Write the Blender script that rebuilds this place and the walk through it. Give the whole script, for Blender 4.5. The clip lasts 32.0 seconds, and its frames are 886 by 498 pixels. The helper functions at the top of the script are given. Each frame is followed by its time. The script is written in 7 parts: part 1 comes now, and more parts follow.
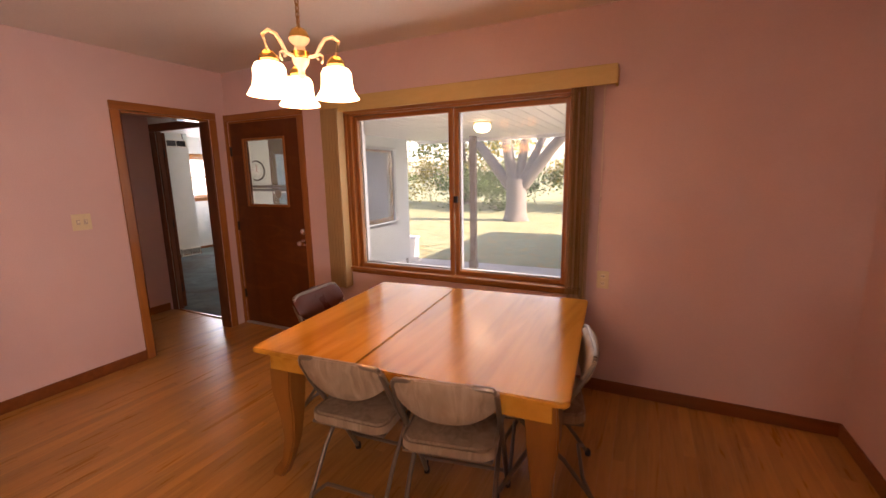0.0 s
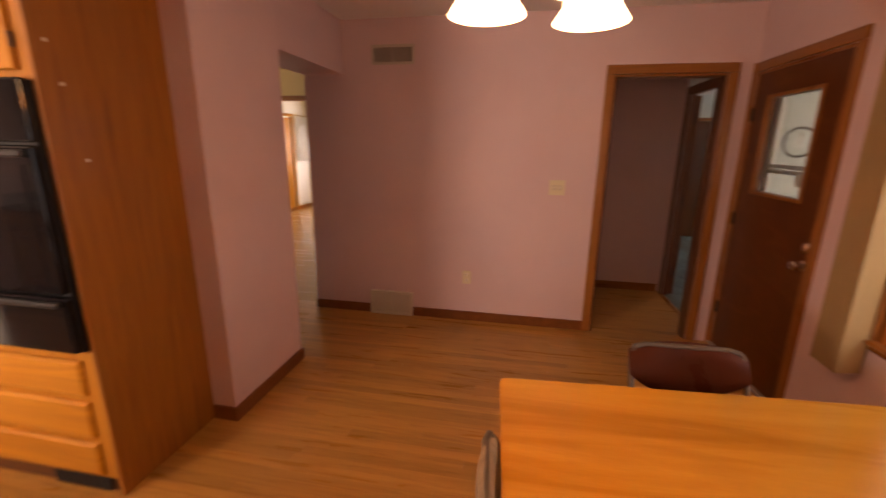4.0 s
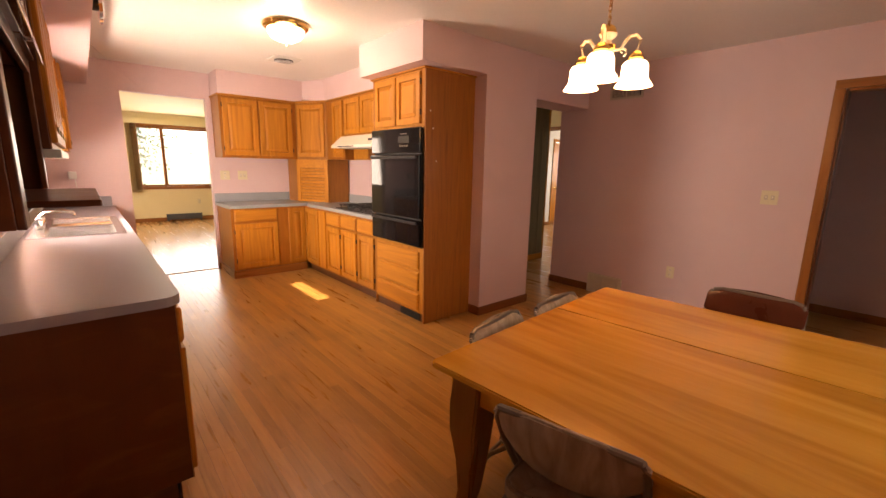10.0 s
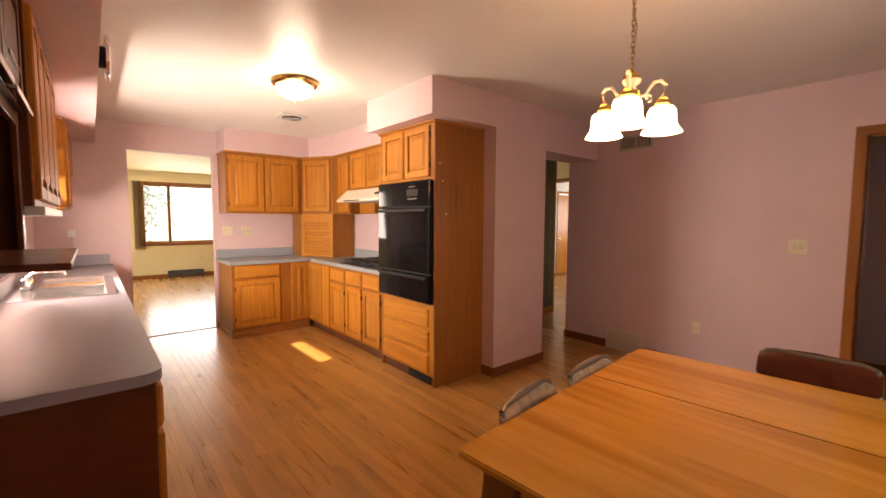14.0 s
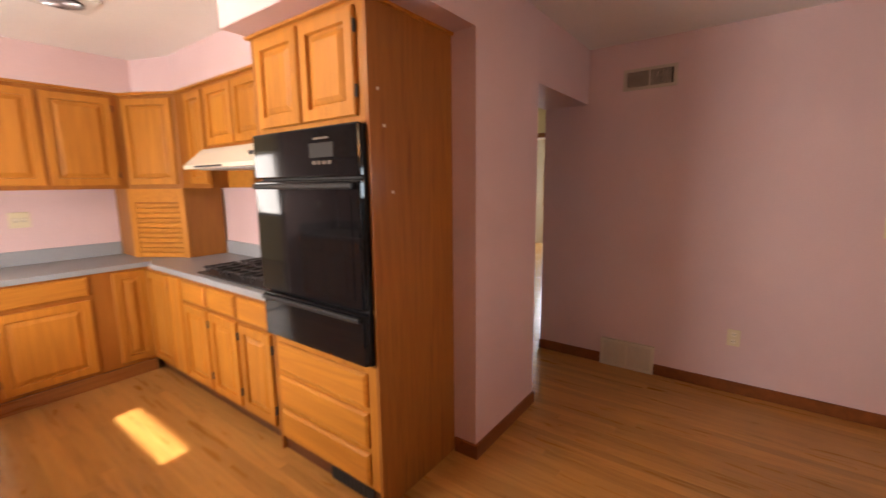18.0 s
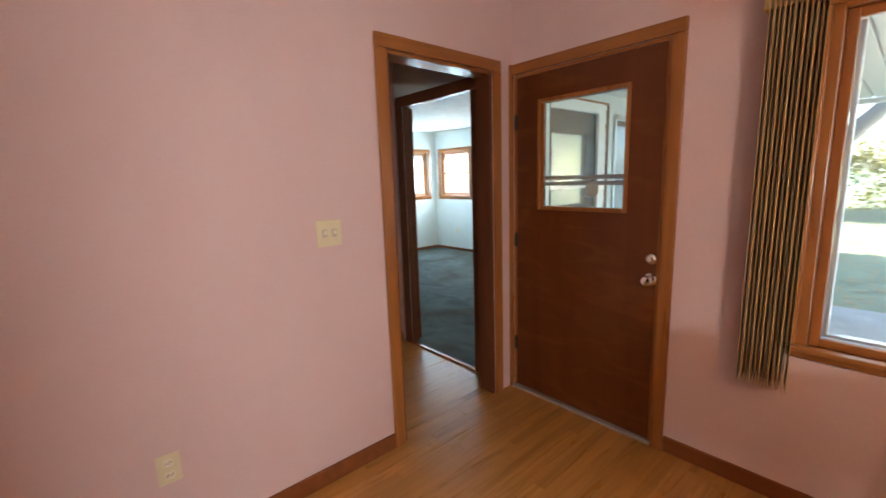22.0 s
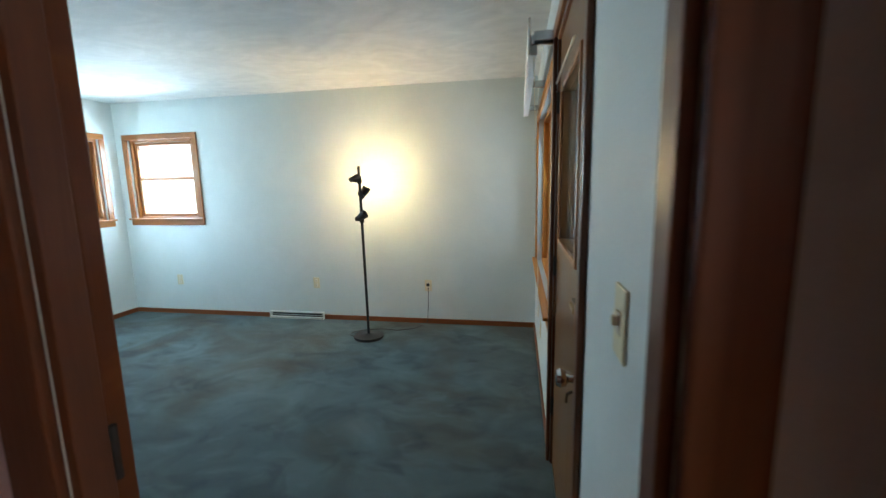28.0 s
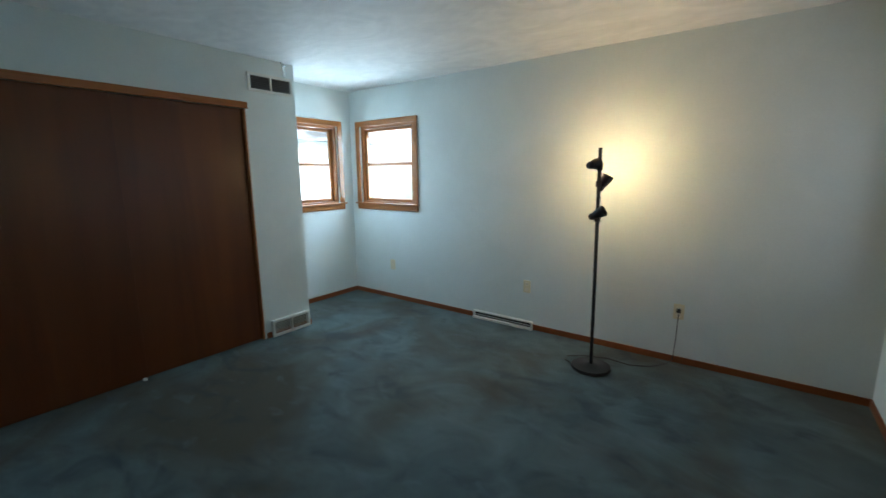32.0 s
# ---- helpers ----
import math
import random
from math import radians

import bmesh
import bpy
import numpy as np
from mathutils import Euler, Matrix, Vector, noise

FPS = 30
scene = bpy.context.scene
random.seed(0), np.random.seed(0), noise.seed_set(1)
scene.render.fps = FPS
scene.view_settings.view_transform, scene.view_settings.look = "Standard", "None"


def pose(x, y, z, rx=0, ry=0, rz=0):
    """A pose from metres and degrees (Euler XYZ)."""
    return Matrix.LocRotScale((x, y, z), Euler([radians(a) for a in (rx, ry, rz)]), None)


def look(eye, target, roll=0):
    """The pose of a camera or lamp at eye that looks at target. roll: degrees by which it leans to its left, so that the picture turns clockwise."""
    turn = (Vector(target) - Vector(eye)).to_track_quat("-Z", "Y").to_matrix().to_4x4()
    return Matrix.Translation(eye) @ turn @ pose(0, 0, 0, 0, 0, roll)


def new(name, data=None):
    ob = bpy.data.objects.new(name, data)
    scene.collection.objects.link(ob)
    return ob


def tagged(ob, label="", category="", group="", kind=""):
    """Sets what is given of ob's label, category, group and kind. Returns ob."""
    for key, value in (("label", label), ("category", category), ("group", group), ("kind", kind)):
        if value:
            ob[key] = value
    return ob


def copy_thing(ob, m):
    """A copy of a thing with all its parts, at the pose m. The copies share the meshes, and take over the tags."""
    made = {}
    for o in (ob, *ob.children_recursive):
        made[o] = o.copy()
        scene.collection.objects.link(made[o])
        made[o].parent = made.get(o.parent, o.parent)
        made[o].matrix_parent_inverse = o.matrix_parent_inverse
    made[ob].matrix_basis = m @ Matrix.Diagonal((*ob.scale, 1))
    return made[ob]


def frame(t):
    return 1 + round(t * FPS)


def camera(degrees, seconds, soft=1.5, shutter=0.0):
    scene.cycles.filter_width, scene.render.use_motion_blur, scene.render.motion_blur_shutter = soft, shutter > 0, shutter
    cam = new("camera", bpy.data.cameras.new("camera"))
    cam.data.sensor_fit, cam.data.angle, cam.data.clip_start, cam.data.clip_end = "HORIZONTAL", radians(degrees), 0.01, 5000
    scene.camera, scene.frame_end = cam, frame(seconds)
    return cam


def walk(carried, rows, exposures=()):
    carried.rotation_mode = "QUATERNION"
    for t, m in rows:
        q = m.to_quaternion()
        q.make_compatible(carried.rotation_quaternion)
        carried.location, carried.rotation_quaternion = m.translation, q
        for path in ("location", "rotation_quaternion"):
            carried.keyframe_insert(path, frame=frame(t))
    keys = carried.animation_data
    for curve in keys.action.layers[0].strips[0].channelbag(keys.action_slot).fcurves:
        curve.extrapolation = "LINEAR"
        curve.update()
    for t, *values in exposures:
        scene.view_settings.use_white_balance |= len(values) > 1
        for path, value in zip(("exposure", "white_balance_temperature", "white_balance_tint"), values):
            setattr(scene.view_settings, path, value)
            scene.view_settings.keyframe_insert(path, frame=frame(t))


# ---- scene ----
cam = camera(93.8, 32.0, shutter=0.5)
PATH = [
    (0, (0.920, 1.516, 1.499), (0.058, 3.285, 1.142), -1.1),
    (0.5, (0.844, 1.767, 1.487), (-0.124, 3.479, 1.127), -0.9),
    (1, (0.781, 1.972, 1.480), (-0.325, 3.593, 1.091), -0.8),
    (1.5, (0.766, 2.196, 1.476), (-0.512, 3.668, 1.029), -0.8),
    (2, (0.744, 2.404, 1.486), (-0.737, 3.664, 1.019), -0.8),
    (2.5, (0.678, 2.585, 1.488), (-0.989, 3.585, 1.016), -0.4),
    (3, (0.615, 2.696, 1.494), (-1.216, 3.345, 1.018), 0.1),
    (3.5, (0.617, 2.794, 1.518), (-1.318, 2.941, 1.034), 0.3),
    (4, (0.642, 2.820, 1.527), (-1.263, 2.459, 1.036), 0.7),
    (4.5, (0.692, 2.864, 1.530), (-1.064, 2.052, 1.024), 0.6),
    (6.5, (1.264, 3.223, 1.456), (0.065, 1.696, 0.978), 2.0),
    (7, (1.339, 3.405, 1.452), (0.175, 1.848, 0.980), 2.0),
    (7.5, (1.402, 3.617, 1.463), (0.264, 2.038, 1.003), 1.7),
    (8, (1.477, 3.755, 1.472), (0.347, 2.164, 1.037), 1.7),
    (8.5, (1.527, 3.814, 1.430), (0.396, 2.219, 1.010), 1.6),
    (9, (1.571, 3.886, 1.415), (0.425, 2.300, 0.999), 1.6),
    (9.5, (1.586, 3.938, 1.408), (0.363, 2.410, 0.997), 1.3),
    (10, (1.618, 3.975, 1.403), (0.338, 2.488, 1.015), 1.1),
    (10.5, (1.660, 4.011, 1.396), (0.350, 2.542, 1.043), 0.9),
    (11, (1.691, 4.057, 1.399), (0.370, 2.582, 1.116), 0.8),
    (11.5, (1.714, 4.101, 1.396), (0.385, 2.619, 1.199), 0.6),
    (12, (1.710, 4.094, 1.393), (0.379, 2.609, 1.245), 0.5),
    (12.5, (1.678, 4.030, 1.393), (0.347, 2.543, 1.252), 0.5),
    (13, (1.640, 3.958, 1.394), (0.310, 2.471, 1.255), 0.4),
    (13.5, (1.590, 3.884, 1.392), (0.264, 2.393, 1.256), 0.3),
    (14, (1.546, 3.779, 1.401), (0.255, 2.258, 1.261), 0.3),
    (14.5, (1.489, 3.640, 1.405), (0.276, 2.058, 1.243), 0.4),
    (16.5, (1.146, 2.897, 1.463), (0.036, 1.257, 1.182), -0.2),
    (17, (0.996, 2.742, 1.474), (-0.240, 1.198, 1.178), -0.5),
    (17.5, (0.791, 2.565, 1.476), (-0.611, 1.171, 1.174), -0.7),
    (18, (0.606, 2.403, 1.485), (-0.980, 1.226, 1.171), -0.7),
    (18.5, (0.440, 2.250, 1.481), (-1.349, 1.416, 1.161), -0.9),
    (19, (0.231, 2.158, 1.464), (-1.680, 1.666, 1.137), -1.2),
    (19.5, (0.011, 2.062, 1.420), (-1.960, 1.918, 1.116), -1.1),
    (20, (-0.220, 2.116, 1.420), (-2.192, 2.225, 1.107), -1.2),
    (20.5, (-0.456, 2.136, 1.409), (-2.376, 2.603, 1.098), -1.4),
    (21, (-0.673, 2.159, 1.415), (-2.500, 2.907, 1.093), -1.6),
    (21.5, (-0.879, 2.202, 1.412), (-2.554, 3.244, 1.088), -1.6),
    (22, (-1.070, 2.253, 1.424), (-2.552, 3.553, 1.090), -1.8),
    (22.5, (-1.264, 2.344, 1.429), (-2.514, 3.866, 1.080), -1.7),
    (23, (-1.441, 2.509, 1.424), (-2.480, 4.181, 1.068), -1.8),
    (23.5, (-1.599, 2.661, 1.427), (-2.407, 4.455, 1.069), -1.7),
    (24, (-1.783, 2.806, 1.439), (-2.390, 4.676, 1.071), -1.8),
    (24.5, (-1.949, 2.966, 1.438), (-2.417, 4.874, 1.062), -1.9),
    (25, (-2.130, 3.166, 1.425), (-2.546, 5.090, 1.075), -1.1),
    (25.5, (-2.334, 3.307, 1.439), (-2.739, 5.234, 1.088), -1.1),
    (26, (-2.550, 3.458, 1.453), (-2.942, 5.387, 1.101), -1.1),
    (26.5, (-2.777, 3.517, 1.491), (-3.127, 5.453, 1.131), -1.0),
    (28.5, (-3.358, 4.078, 1.389), (-3.720, 6.023, 1.094), -1.2),
    (29, (-3.427, 4.226, 1.395), (-3.802, 6.168, 1.101), -1.2),
    (29.5, (-3.478, 4.339, 1.393), (-3.920, 6.268, 1.103), -1.3),
    (30, (-3.552, 4.421, 1.390), (-4.107, 6.321, 1.107), -1.2),
    (30.5, (-3.656, 4.466, 1.389), (-4.348, 6.319, 1.090), -0.9),
    (31, (-3.715, 4.495, 1.397), (-4.582, 6.267, 1.068), -0.8),
    (31.5, (-3.766, 4.504, 1.401), (-4.804, 6.178, 1.054), -0.6),
    (32, (-3.803, 4.516, 1.416), (-4.978, 6.094, 1.060), -0.5),
]
walk(cam, [(t, look(eye, target, roll)) for t, eye, target, roll in PATH], exposures=[
    (0.0, 1.86, 8300, 38), (1.8, 1.74, 7500, 34), (3.0, 1.80, 7900, 38), (4.2, 1.84, 9300, 36), (5.5, 2.15, 8300, 25), (7.0, 2.18, 8300, 24), (9.0, 1.96, 8500, 25), (14.0, 1.92, 7600, 21), (16.5, 1.95, 6900, 14),
    (18.3, 2.00, 6800, 19), (19.2, 2.45, 7300, 20), (20.5, 2.60, 6500, 12), (22.0, 2.44, 6100, 7), (24.5, 2.55, 6400, 8), (26.5, 2.48, 5700, 4), (29.3, 2.05, 5800, 3), (32.0, 1.5, 5800, 5)])

# ==== BODY
# ---------------------------------------------------------------- world and light
world = bpy.data.worlds.new("sky")
scene.world = world
world.use_nodes = True
wn = world.node_tree
sky = wn.nodes.new("ShaderNodeTexSky")
sky.sky_type, sky.sun_disc = "NISHITA", False
sky.sun_elevation, sky.sun_rotation = radians(31), radians(83)
wn.links.new(sky.outputs[0], wn.nodes["Background"].inputs[0])
wn.nodes["Background"].inputs[1].default_value = 0.15
sun = new("sun", bpy.data.lights.new("sun", "SUN"))
sun.data.energy, sun.data.angle, sun.data.color = 5.0, radians(0.6), (1.0, 0.93, 0.82)
sun.matrix_basis = look((19.87, 2.3, 12.0), (0, 0, 0))


def bulb(place, watts, colour, radius=0.05):
    lamp = new("bulb", bpy.data.lights.new("bulb", "POINT"))
    lamp.location = place
    lamp.data.energy, lamp.data.color, lamp.data.shadow_soft_size = watts, colour, radius
    return lamp


def skylight(name, place, target, wide, high, watts, colour=(0.86, 0.93, 1.0)):
    """An area lamp: daylight by a window's opening, and one added fill."""
    lamp = new(name, bpy.data.lights.new(name, "AREA"))
    lamp.data.shape, lamp.data.size, lamp.data.size_y = "RECTANGLE", wide, high
    lamp.data.energy, lamp.data.color = watts, colour
    lamp.matrix_basis = look(place, target)
    return lamp


skylight("daylight_dining", (-0.42, 4.56, 1.35), (-0.42, 0.0, 0.9), 1.6, 1.2, 2.5)
skylight("daylight_kitchen", (2.12, -0.18, 1.24), (0.0, -0.3, 1.35), 0.84, 0.38, 27, (1.0, 0.95, 0.88))
skylight("daylight_far_room", (0.0, -8.12, 1.5), (0.0, -3.0, 0.6), 2.2, 1.3, 20, (1.0, 0.97, 0.9))
# Added fill that brightens the far room; the east wall has no opening.
skylight("fill_far_room_east", (2.84, -5.6, 1.5), (-2.0, -6.2, 1.1), 1.9, 1.1, 26, (1.0, 0.97, 0.9))
skylight("daylight_bedroom_east", (-2.90, 6.84, 1.3), (-6.0, 6.4, 0.8), 1.6, 1.15, 2.0, (0.75, 0.90, 1.0))
skylight("daylight_bedroom_north", (-7.10, 8.13, 1.52), (-6.4, 5.0, 0.6), 0.75, 0.85, 12.5, (0.75, 0.90, 1.0))
skylight("daylight_bedroom_west", (-7.89, 7.31, 1.52), (-5.0, 6.0, 0.6), 0.75, 0.85, 10.5, (0.75, 0.90, 1.0))
skylight("daylight_west_room", (-8.98, -1.2, 1.5), (-6.0, -1.0, 0.6), 0.8, 1.0, 16)

# ---------------------------------------------------------------- materials
def surface(name, low, high, rough=0.6, metal=0.0, scale=(6, 6, 6), fine=60.0, bump=0.05, spread=0.5, vary=0.0, coat=0.0, detail=5.0, twist=0.6, gloss=0.5):
    """A surface with broad colour changes between two colours, fine grain, and relief, in object space."""
    m = bpy.data.materials.new(name)
    m.use_nodes = True
    t = m.node_tree
    b = t.nodes["Principled BSDF"]
    at = t.nodes.new("ShaderNodeTexCoord")
    info = t.nodes.new("ShaderNodeObjectInfo")
    shift = t.nodes.new("ShaderNodeVectorMath")
    shift.operation = "MULTIPLY_ADD"
    comb = t.nodes.new("ShaderNodeCombineXYZ")
    for k in range(3):
        t.links.new(info.outputs["Random"], comb.inputs[k])
    t.links.new(comb.outputs[0], shift.inputs[0])
    shift.inputs[1].default_value = (37, 53, 71)
    t.links.new(at.outputs["Object"], shift.inputs[2])
    mp = t.nodes.new("ShaderNodeMapping")
    mp.inputs["Scale"].default_value = scale
    t.links.new(shift.outputs[0], mp.inputs[0])
    big = t.nodes.new("ShaderNodeTexNoise")
    big.inputs["Scale"].default_value, big.inputs["Detail"].default_value, big.inputs["Distortion"].default_value = 1.0, detail, twist
    t.links.new(mp.outputs[0], big.inputs["Vector"])
    ramp = t.nodes.new("ShaderNodeValToRGB")
    ramp.color_ramp.elements[0].position, ramp.color_ramp.elements[1].position = 0.5 - spread / 2, 0.5 + spread / 2
    ramp.color_ramp.elements[0].color, ramp.color_ramp.elements[1].color = (*low, 1), (*high, 1)
    t.links.new(big.outputs["Fac"], ramp.inputs[0])
    small = t.nodes.new("ShaderNodeTexNoise")
    small.inputs["Scale"].default_value, small.inputs["Detail"].default_value = fine / max(scale), 4
    t.links.new(mp.outputs[0], small.inputs["Vector"])
    hsv = t.nodes.new("ShaderNodeHueSaturation")
    val = t.nodes.new("ShaderNodeMath")
    val.operation = "MULTIPLY_ADD"
    val.inputs[1].default_value, val.inputs[2].default_value = vary, 1.0 - vary / 2
    t.links.new(info.outputs["Random"], val.inputs[0])
    gr = t.nodes.new("ShaderNodeMath")
    gr.operation = "MULTIPLY_ADD"
    gr.inputs[1].default_value, gr.inputs[2].default_value = 0.16, -0.08
    t.links.new(small.outputs["Fac"], gr.inputs[0])
    su = t.nodes.new("ShaderNodeMath")
    t.links.new(val.outputs[0], su.inputs[0])
    t.links.new(gr.outputs[0], su.inputs[1])
    t.links.new(su.outputs[0], hsv.inputs["Value"])
    t.links.new(ramp.outputs[0], hsv.inputs["Color"])
    t.links.new(hsv.outputs[0], b.inputs["Base Color"])
    rg = t.nodes.new("ShaderNodeMath")
    rg.operation = "MULTIPLY_ADD"
    rg.inputs[1].default_value, rg.inputs[2].default_value = 0.18, rough - 0.09
    t.links.new(big.outputs["Fac"], rg.inputs[0])
    t.links.new(rg.outputs[0], b.inputs["Roughness"])
    b.inputs["Metallic"].default_value = metal
    b.inputs["Specular IOR Level"].default_value = gloss
    b.inputs["Coat Weight"].default_value = coat
    b.inputs["Coat Roughness"].default_value = 0.18
    if bump:
        bp = t.nodes.new("ShaderNodeBump")
        bp.inputs["Strength"].default_value, bp.inputs["Distance"].default_value = bump, 0.01
        t.links.new(small.outputs["Fac"], bp.inputs["Height"])
        t.links.new(bp.outputs[0], b.inputs["Normal"])
    return m


def wood(name, low, high, axis, rough=0.4, vary=0.2, coat=0.15, fine=220.0, wide=16.0, spread=0.6):
    """Wood whose grain runs along one axis."""
    s = [wide, wide, wide]
    s["xyz".index(axis)] = wide / 14
    return surface(name, low, high, rough, 0.0, tuple(s), fine, 0.06, spread, vary, coat, 6.0, 1.4, 0.3)


def glow(name, colour, strength):
    m = bpy.data.materials.new(name)
    m.use_nodes = True
    b = m.node_tree.nodes["Principled BSDF"]
    b.inputs["Base Color"].default_value = (*colour, 1)
    b.inputs["Emission Color"].default_value = (*colour, 1)
    b.inputs["Emission Strength"].default_value = strength
    return m


def glass(name, tint=(1, 1, 1), haze=0.008):
    """Window glass with a thin white veil that imitates glare from outdoors."""
    m = bpy.data.materials.new(name)
    m.use_nodes = True
    t = m.node_tree
    t.nodes.remove(t.nodes["Principled BSDF"])
    gl = t.nodes.new("ShaderNodeBsdfGlossy")
    gl.inputs["Roughness"].default_value = 0.02
    tr = t.nodes.new("ShaderNodeBsdfTransparent")
    tr.inputs[0].default_value = (*tint, 1)
    lw = t.nodes.new("ShaderNodeLayerWeight")
    lw.inputs[0].default_value = 0.5
    pw = t.nodes.new("ShaderNodeMath")
    pw.operation = "POWER"
    pw.inputs[1].default_value = 4.0
    t.links.new(lw.outputs["Facing"], pw.inputs[0])
    fr = t.nodes.new("ShaderNodeMath")
    fr.operation = "MULTIPLY_ADD"
    fr.inputs[1].default_value, fr.inputs[2].default_value = 0.6, 0.03
    t.links.new(pw.outputs[0], fr.inputs[0])
    mx = t.nodes.new("ShaderNodeMixShader")
    t.links.new(fr.outputs[0], mx.inputs[0])
    t.links.new(tr.outputs[0], mx.inputs[1])
    t.links.new(gl.outputs[0], mx.inputs[2])
    # White translucent mix washes out the view like veiling glare.
    veil = t.nodes.new("ShaderNodeBsdfTranslucent")
    veil.inputs[0].default_value = (0.9, 0.93, 0.95, 1)
    veil_mix = t.nodes.new("ShaderNodeMixShader")
    veil_mix.inputs[0].default_value = haze
    t.links.new(mx.outputs[0], veil_mix.inputs[1])
    t.links.new(veil.outputs[0], veil_mix.inputs[2])
    t.links.new(veil_mix.outputs[0], t.nodes["Material Output"].inputs[0])
    return m


PINK = surface("pink_wall_paint", (0.61, 0.44, 0.44), (0.67, 0.495, 0.495), 0.55, scale=(1.3, 1.3, 1.3), fine=140, bump=0.06)
CEIL = surface("ceiling_paint", (0.72, 0.70, 0.66), (0.80, 0.78, 0.74), 0.42, scale=(1.1, 1.1, 1.1), fine=90, bump=0.05)
SWIRL = surface("swirled_ceiling_plaster", (0.58, 0.60, 0.60), (0.78, 0.79, 0.78), 0.7, scale=(2.2, 3.2, 2), fine=14, bump=0.35, twist=2.5, spread=0.7)
CREAM = surface("cream_wall_paint", (0.76, 0.66, 0.40), (0.82, 0.72, 0.46), 0.6, scale=(1.5, 1.5, 1.5), fine=120)
WHITEW = surface("white_wall_paint", (0.72, 0.72, 0.68), (0.80, 0.79, 0.75), 0.6, scale=(1.5, 1.5, 1.5), fine=120)
MINT = surface("pale_mint_wall_paint", (0.58, 0.64, 0.63), (0.66, 0.71, 0.70), 0.6, scale=(1.6, 1.6, 1.6), fine=150, bump=0.08)
OAKZ = wood("honey_oak_upright", (0.35, 0.125, 0.014), (0.55, 0.222, 0.028), "z", 0.46, 0.2, 0.05)
OAKX = wood("honey_oak_along", (0.35, 0.125, 0.014), (0.55, 0.222, 0.028), "x", 0.46, 0.2, 0.05)
OAKY = wood("honey_oak_across", (0.35, 0.125, 0.014), (0.55, 0.222, 0.028), "y", 0.46, 0.2, 0.05)
# Redder, darker frame wood; its tone also serves as the shadow line between doors.
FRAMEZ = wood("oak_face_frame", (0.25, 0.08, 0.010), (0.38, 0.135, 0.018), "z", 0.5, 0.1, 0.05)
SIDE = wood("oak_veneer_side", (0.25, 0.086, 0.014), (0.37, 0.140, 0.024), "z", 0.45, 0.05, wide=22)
TRIMZ = wood("stained_trim_upright", (0.22, 0.075, 0.02), (0.36, 0.14, 0.035), "z", 0.3, 0.15, 0.3)
TRIMX = wood("stained_trim_along", (0.22, 0.075, 0.02), (0.36, 0.14, 0.035), "x", 0.3, 0.15, 0.3)
TRIMY = wood("stained_trim_across", (0.22, 0.075, 0.02), (0.36, 0.14, 0.035), "y", 0.3, 0.15, 0.3)
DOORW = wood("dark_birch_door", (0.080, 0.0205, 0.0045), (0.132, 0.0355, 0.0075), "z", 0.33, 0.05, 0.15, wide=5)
DARKZ = wood("dark_stained_frame", (0.085, 0.03, 0.014), (0.15, 0.05, 0.02), "z", 0.35, 0.1, 0.2)
DARKX = wood("dark_stained_frame_along", (0.085, 0.03, 0.014), (0.15, 0.05, 0.02), "x", 0.35, 0.1, 0.2)
CLOSET = wood("closet_birch", (0.075, 0.022, 0.006), (0.125, 0.038, 0.009), "z", 0.38, 0.06, 0.1, wide=5)
TABLE = wood("maple_tabletop", (0.50, 0.222, 0.028), (0.64, 0.330, 0.060), "y", 0.15, 0.03, 0.4, wide=7, spread=0.5)
# Leg wood is set darker than the tabletop.
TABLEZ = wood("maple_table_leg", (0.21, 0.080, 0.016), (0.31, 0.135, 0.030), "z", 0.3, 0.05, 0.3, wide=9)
PANEL = wood("grey_brown_panelling", (0.07, 0.055, 0.04), (0.15, 0.12, 0.09), "z", 0.35, 0.3, 0.2)
PLANK = wood("oak_floorboard", (0.35, 0.162, 0.040), (0.52, 0.268, 0.073), "y", 0.30, 0.34, 0.25, wide=22, spread=0.8)
SUBFLOOR = surface("floor_joint", (0.20, 0.085, 0.025), (0.26, 0.115, 0.035), 0.6)
BASEB = wood("dark_red_baseboard", (0.15, 0.045, 0.014), (0.24, 0.078, 0.022), "x", 0.35, 0.1, 0.15)
LIVFLOOR = wood("far_oak_floor", (0.38, 0.20, 0.075), (0.52, 0.29, 0.115), "y", 0.25, 0.12, 0.2, wide=20)
CARPET = surface("blue_carpet", (0.055, 0.084, 0.090), (0.155, 0.21, 0.215), 0.95, scale=(2.6, 3.2, 3), fine=420, bump=0.9, twist=1.2, spread=0.6, detail=9)
LAMIN = surface("mauve_laminate", (0.27, 0.245, 0.27), (0.31, 0.28, 0.305), 0.38, scale=(3, 3, 3), fine=300, bump=0.0)
LAMBLU = surface("grey_blue_laminate", (0.27, 0.29, 0.31), (0.31, 0.33, 0.35), 0.35, scale=(3, 3, 3), fine=300, bump=0.0)
BLACKG = surface("black_oven_glass", (0.006, 0.006, 0.007), (0.01, 0.01, 0.011), 0.05, scale=(0.6, 0.6, 0.6), bump=0.0, coat=0.0, gloss=0.3)
BLACK = surface("black_enamel", (0.012, 0.012, 0.013), (0.02, 0.02, 0.021), 0.42, bump=0.02, gloss=0.3)
IRON = surface("cast_iron", (0.012, 0.012, 0.012), (0.03, 0.03, 0.03), 0.55, fine=200, bump=0.2)
STEEL = surface("brushed_steel", (0.55, 0.55, 0.55), (0.68, 0.68, 0.68), 0.24, 1.0, scale=(8, 80, 8), bump=0.02)
